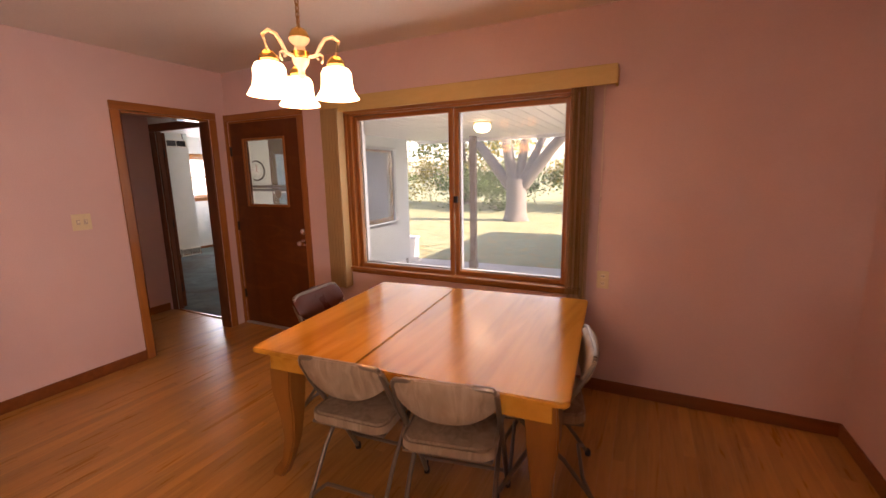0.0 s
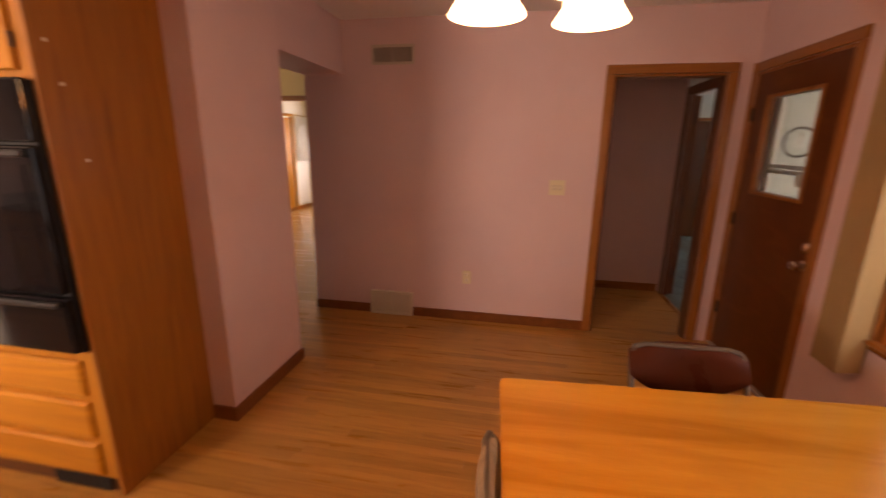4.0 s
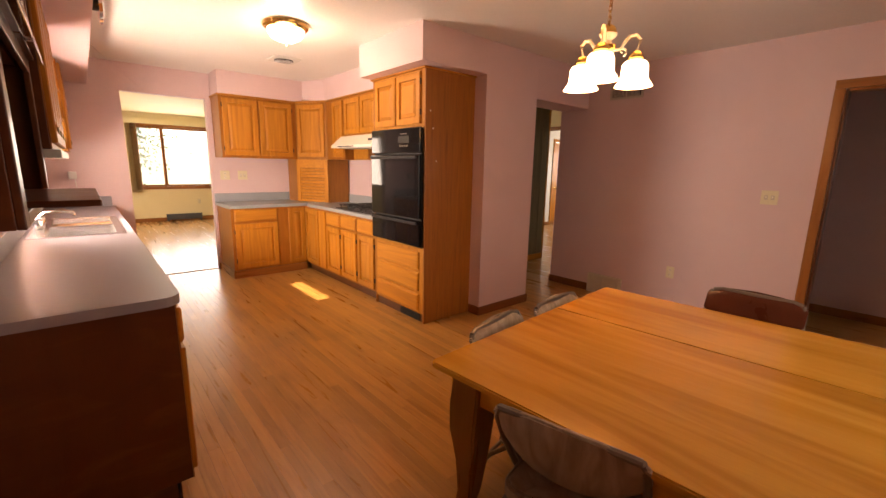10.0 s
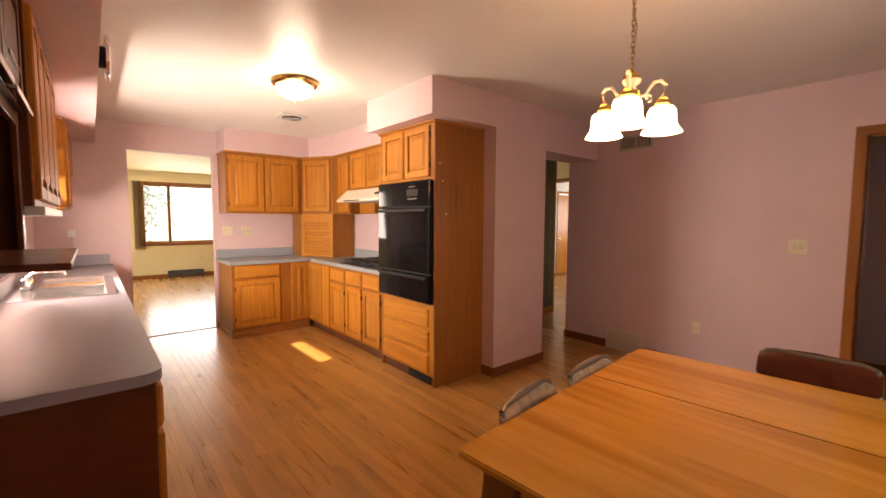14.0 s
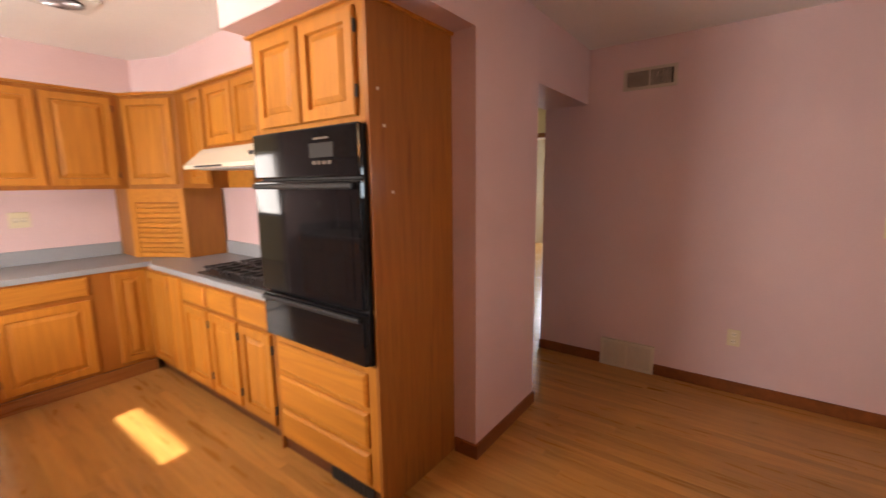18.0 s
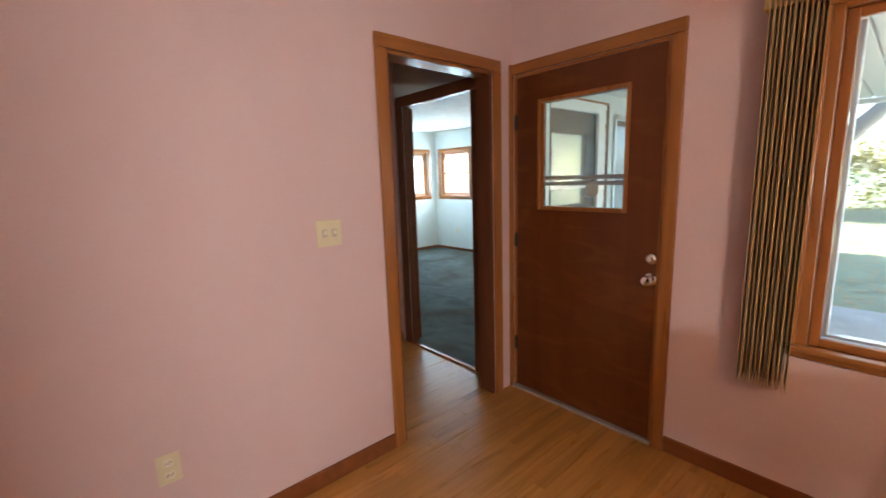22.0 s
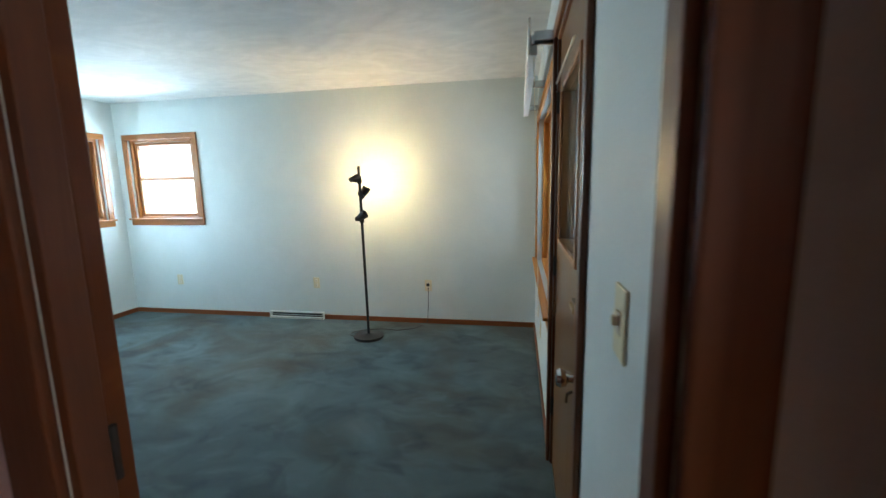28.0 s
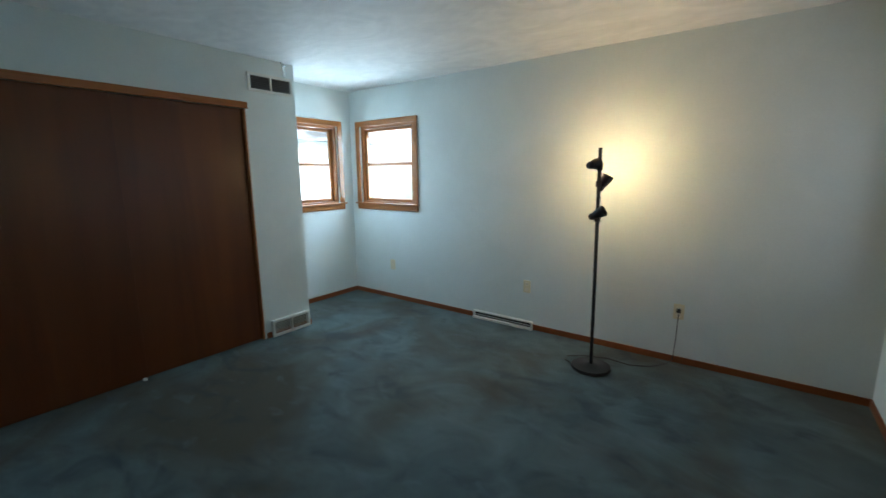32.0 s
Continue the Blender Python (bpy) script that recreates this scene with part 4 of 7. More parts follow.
for a, b, n in ((-0.36, 0.862, 3), (-1.22, -0.361, 2), (YS, -1.221, 2)):
    c = cabinet("base_cabinet", "honey oak base cabinet with drawer fronts and doors", (EF, a + 0.001, 0), (XE, b - 0.001, 0.861 if a != -0.36 else 0.70), "-x", EF, [("frame", a + 0.001, b - 0.001, 0.1, 0.861), ("kick", a, b, 0, 0.1)], group="east base cabinets", kick=0.1)
    part("kick_box", box(EF + 0.06, XE, a + 0.002, b - 0.002, 0, 0.099), DARKX, c)
    w = (b - a) / n
    for k in range(n):
        u0, u1 = a + w * k + 0.015, a + w * (k + 1) - 0.015
        part("drawer_front", drawer_front(u0, u1, 0.70, 0.84, "-x", EF - 0.0042), OAKY, c)
        part("door", raised_door(u0, u1, 0.125, 0.675, "-x", EF - 0.0042), OAKZ, c)
# sink
sk = thing("double_sink", "stainless steel double bowl sink in the worktop", "sink", (1.69, -0.28, 0.72))
rim = bmesh.new()
x0, x1, y0, y1 = sx0 - 0.025, sx1 + 0.02, sy0 - 0.02, sy1 + 0.02
for b in ((x0, sx0 + 0.025, y0, y1), (sx1 - 0.075, x1, y0, y1), (sx0 + 0.025, sx1 - 0.075, y0, sy0 + 0.025), (sx0 + 0.025, sx1 - 0.075, sy1 - 0.025, y1), (sx0 + 0.025, sx1 - 0.075, -0.295, -0.265)):
    box(*b, 0.9005, 0.906, rim)
part("rim", rim, STEEL, sk)
for a, b in ((sy0 + 0.025, -0.295), (-0.265, sy1 - 0.025)):
    bowl = bmesh.new()
    loops = [(0, 0.9004), (0.004, 0.895), (0.018, 0.76), (0.05, 0.735)]
    rings = [[bowl.verts.new(v) for v in ((sx0 + 0.025 + i, a + i, z), (sx1 - 0.075 - i, a + i, z), (sx1 - 0.075 - i, b - i, z), (sx0 + 0.025 + i, b - i, z))] for i, z in loops]
    for r, s in zip(rings, rings[1:]):
        for k in range(4):
            bowl.faces.new((r[k], s[k], s[(k + 1) % 4], r[(k + 1) % 4]))
    bowl.faces.new(list(reversed(rings[-1])))
    bw = part("bowl", bowl, STEEL, sk)
    part("drain", lathe([(0.045, 0.7352), (0.045, 0.738), (0.03, 0.7385), (0.0, 0.7385)], ((sx0 + sx1 - 0.05) / 2, (a + b) / 2, 0), 16), CHROME, bw)
fc = thing("faucet", "chrome kitchen faucet with two handles and a sprayer", "faucet", (1.90, -0.28, 0.906))
part("deck", box(1.872, 1.928, -0.42, -0.14, 0.9065, 0.935, bevel=0.012), CHROME, fc)
part("spout", tube([(1.90, -0.28, 0.935), (1.90, -0.28, 0.985), (1.87, -0.28, 1.012), (1.78, -0.28, 1.022), (1.71, -0.28, 1.01), (1.70, -0.28, 0.985)], 0.012, 10), CHROME, fc, smooth=True)
for y in (-0.39, -0.17):
    part("handle", lathe([(0.02, 0.935), (0.026, 0.955), (0.024, 0.98), (0.012, 0.99), (0.0, 0.99)], (1.90, y, 0), 14), CHROME, fc, smooth=True)
part("sprayer", lathe([(0.018, 0.9065), (0.016, 0.95), (0.02, 0.97), (0.0, 0.985)], (1.90, -0.55, 0), 12), BLACK, fc, smooth=True)

# hutch with open microwave bay at the counter's north end
HX, HN, HS, TX = 1.748, 2.62, 1.62, 1.705
ht = thing("hutch_cabinet", "dark oak hutch with doors above an empty microwave bay", "cabinet", (1.84, 2.2, 1.24))
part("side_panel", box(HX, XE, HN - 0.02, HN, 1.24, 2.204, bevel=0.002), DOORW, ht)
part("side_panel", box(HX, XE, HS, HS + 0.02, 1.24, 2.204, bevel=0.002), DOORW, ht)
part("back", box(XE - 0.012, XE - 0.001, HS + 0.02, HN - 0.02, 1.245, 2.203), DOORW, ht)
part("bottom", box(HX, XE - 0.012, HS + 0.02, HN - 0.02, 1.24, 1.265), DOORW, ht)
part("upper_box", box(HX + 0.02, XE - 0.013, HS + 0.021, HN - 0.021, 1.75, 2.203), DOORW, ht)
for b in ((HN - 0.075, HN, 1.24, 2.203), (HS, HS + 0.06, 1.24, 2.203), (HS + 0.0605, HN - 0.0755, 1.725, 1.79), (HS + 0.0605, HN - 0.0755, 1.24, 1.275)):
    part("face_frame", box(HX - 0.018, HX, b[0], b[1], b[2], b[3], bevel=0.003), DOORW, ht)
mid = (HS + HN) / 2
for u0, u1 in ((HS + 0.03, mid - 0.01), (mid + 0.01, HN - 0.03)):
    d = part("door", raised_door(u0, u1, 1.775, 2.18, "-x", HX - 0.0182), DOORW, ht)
    part("pull", box(HX - 0.062, HX - 0.0385, u0 + 0.02, u1 - 0.02, 1.76, 1.778, bevel=0.003), CHROME, d, "long chrome edge pull")
    part("latch", box(HX - 0.044, HX - 0.0385, u0 + 0.10, u1 - 0.12, 1.885, 1.90, bevel=0.002), CHROME, d)
bd = thing("pull_out_shelf", "dark oak board pulled out below the microwave bay", "shelf", (1.66, 2.1, 1.275))
part("board", box(1.585, HX + 0.12, 1.78, 2.44, 1.2755, 1.2935, bevel=0.003), DOORW, bd)
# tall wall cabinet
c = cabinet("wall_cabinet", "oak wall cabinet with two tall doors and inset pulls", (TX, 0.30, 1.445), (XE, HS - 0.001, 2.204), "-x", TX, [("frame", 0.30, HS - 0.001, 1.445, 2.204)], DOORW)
for u0, u1 in ((0.33, 0.66), (0.68, 1.01), (1.03, 1.33), (1.35, 1.60)):
    d = part("door", raised_door(u0, u1, 1.47, 2.18, "-x", TX - 0.0042), OAKZ, c)
    part("pull", box(TX - 0.030, TX - 0.0235, u0 + 0.02, u0 + 0.06, 1.515, 1.545, bevel=0.002), OLDBRASS, d, "small inset brass pull")
    part("top_pull", box(TX - 0.029, TX - 0.0235, u0 + 0.10, u1 - 0.10, 2.12, 2.135, bevel=0.002), CHROME, d)
part("light_rail", box(TX - 0.030, XE - 0.02, 0.32, HS - 0.02, 1.41, 1.4445, bevel=0.003), PALE, c)
# corner shelves and cabinet south of the window
es = thing("end_shelf", "honey oak quarter-round open end shelves", "shelf", (1.85, -0.7, 1.475))
arcpts = [(XE - 0.30 * math.sin(radians(a)), -0.80 + 0.20 * math.cos(radians(a))) for a in range(0, 91, 15)]
for z in (1.475, 1.72, 1.95, 2.185):
    part("shelf_board", prism([(XE - 0.001, -0.799), *arcpts[:-1], (XE - 0.30, -0.80)], z, z + 0.018), OAKX, es)
part("back_board", box(XE - 0.012, XE, -0.798, -0.61, 1.4935, 2.184), OAKZ, es)
part("side_board", box(XE - 0.30, XE - 0.0125, -0.80, -0.799 + 0.004, 1.4935, 2.184), OAKZ, es)
c = cabinet("wall_cabinet", "honey oak wall cabinet with raised panel door", (1.69, -1.36, 1.475), (XE, -0.801, 2.204), "-x", 1.69, [("frame", -1.36, -0.801, 1.475, 2.204)])
d = part("door", raised_door(-1.33, -0.83, 1.50, 2.18, "-x", 1.6858), OAKZ, c)
part("pull", box(1.658, 1.6655, -0.89, -0.85, 1.53, 1.56, bevel=0.002), OLDBRASS, d)
c = cabinet("wall_cabinet", "short honey oak wall cabinet over the worktop end", (1.69, YS + 0.001, 1.80), (XE, -1.361, 2.204), "-x", 1.69, [("frame", YS + 0.001, -1.361, 1.80, 2.204)])
part("door", raised_door(-2.04, -1.39, 1.83, 2.18, "-x", 1.6858), OAKZ, c)
# window over the sink
wn3 = thing("window_sink", "wood framed window over the sink", "window", (XE, -0.18, 1.05))
tagged(wn3, kind="structure")
for b in ((-0.60, -0.57, 1.05, 1.445), (0.21, 0.24, 1.05, 1.445), (-0.5695, 0.2095, 1.05, 1.07), (-0.5695, 0.2095, 1.425, 1.445)):
    part("window_frame", box(XE + 0.04, XE + 0.08, b[0], b[1], b[2], b[3], bevel=0.003), TRIMY, wn3)
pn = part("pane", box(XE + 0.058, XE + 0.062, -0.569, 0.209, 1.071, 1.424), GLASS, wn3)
pn.visible_shadow = False
# round clock on the soffit
ckp = thing("wall_clock", "round chrome wall clock on the pink soffit", "clock", (1.45, 0.68, 2.31))
turn = Matrix.Rotation(radians(-90), 3, "Y")
part("back", lathe([(0.06, 0.0), (0.06, 0.03), (0.0, 0.03)], (1.479, 0.68, 2.31), 20, turn=turn), BLACK, ckp)
part("case", lathe([(0.10, 0.03), (0.125, 0.035), (0.128, 0.05), (0.11, 0.058), (0.0, 0.052)], (1.479, 0.68, 2.31), 28, turn=turn), CHROME, ckp, smooth=True)


# ---------------------------------------------------------------- plates, grilles
def plate(name, label, side, face, u, z, w=0.075, h=0.118, kind="outlet", mat=ALMOND):
    ob = thing(name, label, "outlet" if kind == "outlet" else "light switch", facing(side, face)(u, 0, z))
    part("cover", slab(u - w / 2, u + w / 2, z - h / 2, z + h / 2, 0, 0.006, side, face, bevel=0.003), mat, ob)
    if kind == "outlet":
        for dz in (-0.025, 0.025):
            r = part("socket", slab(u - 0.014, u + 0.014, z + dz - 0.015, z + dz + 0.015, 0.0062, 0.008, side, face, bevel=0.001), IVORY, ob)
            for du in (-0.006, 0.006):
                part("slot", slab(u + du - 0.0015, u + du + 0.0015, z + dz - 0.006, z + dz + 0.006, 0.0081, 0.0088, side, face), SLOT, r)
    else:
        n = max(1, round(w / 0.06) - 0) if w > 0.1 else 1
        for k in range(n):
            du = (k - (n - 1) / 2) * 0.046
            part("toggle_well", slab(u + du - 0.012, u + du + 0.012, z - 0.018, z + 0.018, 0.0062, 0.0075, side, face), VENT if mat is ALMOND else IVORY, ob)
            part("toggle", slab(u + du - 0.005, u + du + 0.005, z - 0.004, z + 0.012, 0.0076, 0.018, side, face, bevel=0.002), IVORY, ob)
    return ob


def grille(name, label, side, face, u0, u1, z0, z1, mat, holes=2, upright=False, back=SLOT):
    ob = thing(name, label, "vent", facing(side, face)((u0 + u1) / 2, 0, z0))
    part("backing", slab(u0 + 0.01, u1 - 0.01, z0 + 0.01, z1 - 0.01, 0.0, 0.002, side, face), back, ob)
    fr = bmesh.new()
    for a, b, c, d in ((u0, u0 + 0.022, z0, z1), (u1 - 0.022, u1, z0, z1), (u0 + 0.022, u1 - 0.022, z0, z0 + 0.02), (u0 + 0.022, u1 - 0.022, z1 - 0.02, z1)):
        slab(a, b, c, d, 0.0022, 0.012, side, face, fr)
    part("frame", fr, mat, ob)
    w = (u1 - u0 - 0.044) / holes
    for h in range(1, holes):
        part("divider", slab(u0 + 0.022 + w * h - 0.006, u0 + 0.022 + w * h + 0.006, z0 + 0.02, z1 - 0.02, 0.0022, 0.011, side, face), mat, ob)
    if upright:
        n = int((u1 - u0 - 0.044) / 0.014)
        for k in range(n):
            u = u0 + 0.026 + 0.014 * k
            part("slat", slab(u, u + 0.006, z0 + 0.02, z1 - 0.02, 0.003, 0.008, side, face), mat, ob)
    else:
        n = int((z1 - z0 - 0.04) / 0.014)
        for k in range(n):
            z = z0 + 0.024 + 0.014 * k
            part("slat", slab(u0 + 0.022, u1 - 0.022, z, z + 0.006, 0.003, 0.008, side, face), mat, ob)
    return ob


plate("light_switch", "almond double light switch on the pink wall", "+x", XW, 3.088, 1.20, 0.12, 0.118, "switch")
plate("outlet", "almond outlet low on the pink wall", "+x", XW, 2.383, 0.40)
grille("wall_vent", "putty return air vent near the ceiling", "+x", XW, 1.568, 1.92, 2.138, 2.285, VENT, 2, True)
fv = grille("floor_vent", "almond return air vent at the foot of the pink wall", "+x", XW + 0.026, 1.505, 1.90, 0.004, 0.223, VENTL, 2, True, VENT)
part("housing", box(XW + 0.0002, XW + 0.0258, 1.507, 1.898, 0.002, 0.221), VENTL, fv)
plate("outlet", "almond outlet under the window's end", "-y", YN, 0.702, 0.79)
plate("outlet", "almond outlet above the worktop", "+y", YS, 0.205, 1.245, 0.115)
plate("light_switch", "almond light switch above the worktop", "+y", YS, -0.01, 1.245, 0.12, 0.118, "switch")
plate("outlet", "almond outlet beside the cooktop", "+x", XK, 0.10, 1.22)
plate("outlet", "almond outlet on the sink wall", "-x", XE, -1.45, 1.25)
cr = thing("phone_jack", "white timer plug with hanging cord on the wall", "plug", (1.70, YS, 1.24))
part("plug_body", box(1.67, 1.74, YS, YS + 0.05, 1.20, 1.28, bevel=0.008), PALE, cr)
part("cord", tube([(1.69, YS + 0.03, 1.20), (1.685, YS + 0.02, 1.12), (1.67, YS + 0.025, 1.05), (1.66, YS + 0.02, 1.012)], 0.004, 6), PALE, cr)
# reflected light streak on the south wall and ceiling, built as a thin strip
cd = thing("conduit_strip", "thin raised strip shaped after a light streak on ceiling and wall", "cable strip", (1.2, YS, 2.4))
part("wall_strip", tube([(1.28, YS + 0.004, ZC), (1.02, YS + 0.004, 2.236)], 0.007, 6), PINK, cd)
part("ceiling_strip", tube([(1.28, YS + 0.004, ZC - 0.004), (1.46, -1.30, ZC - 0.004)], 0.007, 6), CEIL, cd)
# exhaust vent and dome lamp
ev = thing("exhaust_vent", "white square exhaust vent with metal fan in the ceiling", "vent", (-0.11, -0.64, 2.46))
part("frame", box(-0.25, 0.03, -0.77, -0.51, 2.462, 2.477, bevel=0.004), PALE, ev)
part("opening", lathe([(0.095, 2.455), (0.095, 2.4615), (0.0, 2.4615)], (-0.11, -0.64, 0), 24), SLOT, ev)
for k in range(8):
    a = math.pi * k / 8
    part("blade", tube([(-0.11 - 0.09 * math.cos(a), -0.64 - 0.09 * math.sin(a), 2.452), (-0.11 + 0.09 * math.cos(a), -0.64 + 0.09 * math.sin(a), 2.452)], 0.004, 6), ALUM, ev)
dl = thing("ceiling_lamp", "lit frosted dome ceiling lamp with brass rim", "ceiling lamp", (0.285, 0.49, 2.36))
part("rim", lathe([(0.165, 2.477), (0.175, 2.465), (0.17, 2.445), (0.15, 2.432), (0.14, 2.43)], (0.285, 0.49, 0), 32), BRASS, dl, smooth=True)
part("dome", lathe([(0.139, 2.43), (0.135, 2.405), (0.11, 2.372), (0.07, 2.352), (0.025, 2.343), (0.0, 2.342)], (0.285, 0.49, 0), 32), DOME, dl, smooth=True)
part("finial", lathe([(0.012, 2.343), (0.014, 2.335), (0.008, 2.325), (0.01, 2.318), (0.0, 2.312)], (0.285, 0.49, 0), 14), BRASS, dl, smooth=True)
bulb((0.285, 0.49, 2.23), 4.8, (1.0, 0.84, 0.66), 0.14)

# ---------------------------------------------------------------- dining room
def window_unit(name, label, along, c, lo, hi, z0, z1, stiles, mats, depth=0.05, frame_w=0.045, bar=None, glass_name="pane"):
    """A window in an opening: frame, sashes between the stiles, and panes. c: the plane of its middle."""
    put = (lambda a, b, d0, d1, z0, z1: (a, b, c + d0, c + d1, z0, z1)) if along == "x" else (lambda a, b, d0, d1, z0, z1: (c + d0, c + d1, a, b, z0, z1))
    ob = thing(name, label, "window", put((lo + hi) / 2, 0, 0, 0, z0, 0)[0:1] + ((c,) if along == "x" else ((lo + hi) / 2,)) + (z0,))
    tagged(ob, kind="structure")
    up, flat = mats
    part("side_frame", box(*put(lo, lo + frame_w, -depth, depth, z0, z1), bevel=0.004), up, ob)
    part("side_frame", box(*put(hi - frame_w, hi, -depth, depth, z0, z1), bevel=0.004), up, ob)
    part("head_frame", box(*put(lo + frame_w, hi - frame_w, -depth, depth, z1 - frame_w, z1), bevel=0.004), flat, ob)
    part("sill_frame", box(*put(lo + frame_w, hi - frame_w, -depth, depth, z0, z0 + frame_w), bevel=0.004), flat, ob)
    edges = [lo + frame_w, *stiles, hi - frame_w]
    for k, (a, b) in enumerate(zip(edges, edges[1:])):
        d = 0.012 if k % 2 else -0.012
        s = part("sash", box(*put(a, a + 0.035, d - 0.014, d + 0.014, z0 + frame_w, z1 - frame_w), bevel=0.004), up, ob)
        part("stile", box(*put(b - 0.035, b, d - 0.014, d + 0.014, z0 + frame_w, z1 - frame_w), bevel=0.004), up, s)
        part("rail", box(*put(a + 0.035, b - 0.035, d - 0.014, d + 0.014, z0 + frame_w, z0 + frame_w + 0.035), bevel=0.004), flat, s)
        part("rail", box(*put(a + 0.035, b - 0.035, d - 0.014, d + 0.014, z1 - frame_w - 0.035, z1 - frame_w), bevel=0.004), flat, s)
        if bar:
            part("meeting_rail", box(*put(a + 0.035, b - 0.035, d - 0.016, d + 0.016, bar - 0.018, bar + 0.018), bevel=0.004), flat, s)
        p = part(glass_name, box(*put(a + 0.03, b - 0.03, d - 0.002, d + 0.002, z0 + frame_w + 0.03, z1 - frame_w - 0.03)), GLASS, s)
        p.visible_shadow = False
    return ob


def window_trim(name, along, face, out, lo, hi, z0, z1, mats, w=0.06, stool=True):
    c0, c1 = sorted((face, face + out * 0.016))
    put = (lambda a, b, z0, z1, e=0.0: (a, b, min(c0, c0 + out * e), max(c1, c1 + out * e), z0, z1)) if along == "x" else (lambda a, b, z0, z1, e=0.0: (min(c0, c0 + out * e), max(c1, c1 + out * e), a, b, z0, z1))
    ob = thing(name, "stained wood window trim", "window trim")
    tagged(ob, kind="structure")
    part("side_trim", box(*put(lo - w, lo, z0, z1), bevel=0.004), mats[0], ob)
    part("side_trim", box(*put(hi, hi + w, z0, z1), bevel=0.004), mats[0], ob)
    part("head_trim", box(*put(lo - w, hi + w, z1 + 0.0005, z1 + w), bevel=0.004), mats[1], ob)
    part("apron", box(*put(lo - w, hi + w, z0 - w - 0.02, z0 - 0.02), bevel=0.004), mats[1], ob)
    part("stool", box(*put(lo - w - 0.01, hi + w + 0.01, z0 - 0.0195, z0 - 0.0005, 0.025), bevel=0.005), mats[1], ob)
    return ob


window_unit("window_dining", "wide sliding window in a stained wood frame", "x", YN + 0.07, -1.345, 0.50, 0.66, 2.025, (-0.395,), (TRIMZ, TRIMX), 0.065, 0.048)
window_trim("window_trim_dining", "x", YN, -1, -1.33, 0.52, 0.72, 1.99, (TRIMZ, TRIMX), 0.03)
tr = thing("window_track", "grey aluminium sliding track inside the window frame", "window track", (-0.4, YN + 0.07, 0.74))
for x0, x1, z0, z1 in ((-1.262, -1.246, 0.744, 1.941), (0.412, 0.417, 0.744, 1.941), (-1.2455, 0.4115, 0.744, 0.756), (-0.36, -0.346, 0.7565, 1.941)):
    part("track_strip", box(x0, x1, YN + 0.085, YN + 0.125, z0, z1, bevel=0.002), ALUM, tr)
lt = thing("window_latch", "small black latch on the sliding window", "latch", (-0.37, YN + 0.03, 1.3))
part("latch", box(-0.39, -0.355, YN + 0.028, YN + 0.044, 1.28, 1.33, bevel=0.004), BLACK, lt)
vl = thing("valance", "gold fabric valance box over the window", "valance", (-0.38, YN, 2.0))
part("front_board", box(-1.515, 0.735, YN - 0.105, YN - 0.09, 2.0, 2.115, bevel=0.004), VALANCE, vl)
part("end_board", box(-1.515, -1.50, YN - 0.0895, YN, 2.0, 2.115, bevel=0.003), VALANCE, vl)
part("end_board", box(0.72, 0.735, YN - 0.0895, YN, 2.0, 2.115, bevel=0.003), VALANCE, vl)
part("track", box(-1.49, 0.71, YN - 0.075, YN - 0.035, 2.03, 2.06, bevel=0.003), ALUM, vl)
for nm, x0, x1, lab in (("vertical_blind", -1.50, -1.34, "tan vertical blind slats drawn together beside the window"), ("vertical_blind", 0.47, 0.60, "tan vertical blind slats stacked at the window's end")):
    vb = thing(nm, lab, "blind", ((x0 + x1) / 2, YN - 0.06, 0.58), "window blinds")
    n = 17 if x0 < 0 else 13
    for k in range(n):
        x = x0 + (x1 - x0) * k / (n - 1)
        y = YN - 0.135 if x0 < 0 else YN - 0.10
        bm = box(x - 0.0012, x + 0.0012, y, y + (0.115 if x0 < 0 else 0.088), 0.548 + 0.004 * (k % 3), 2.028)
        bmesh.ops.rotate(bm, verts=bm.verts, cent=(x, YN - 0.06, 1.3), matrix=Matrix.Rotation(radians(8 + 3 * math.sin(k * 2.1)), 3, "Z"))
        part("slat", bm, BLIND, vb)
    part("chain", tube([(x0, YN - 0.06, 0.56), (x1, YN - 0.06, 0.555)], 0.002, 5), IVORY, vb)
cn = thing("blind_cord", "thin hanging blind cord beside the window", "cord", (0.66, YN, 0.9))
part("cord", tube([(0.66, YN - 0.03, 2.02), (0.665, YN - 0.02, 1.4), (0.66, YN - 0.02, 0.9)], 0.0025, 5), IVORY, cn)

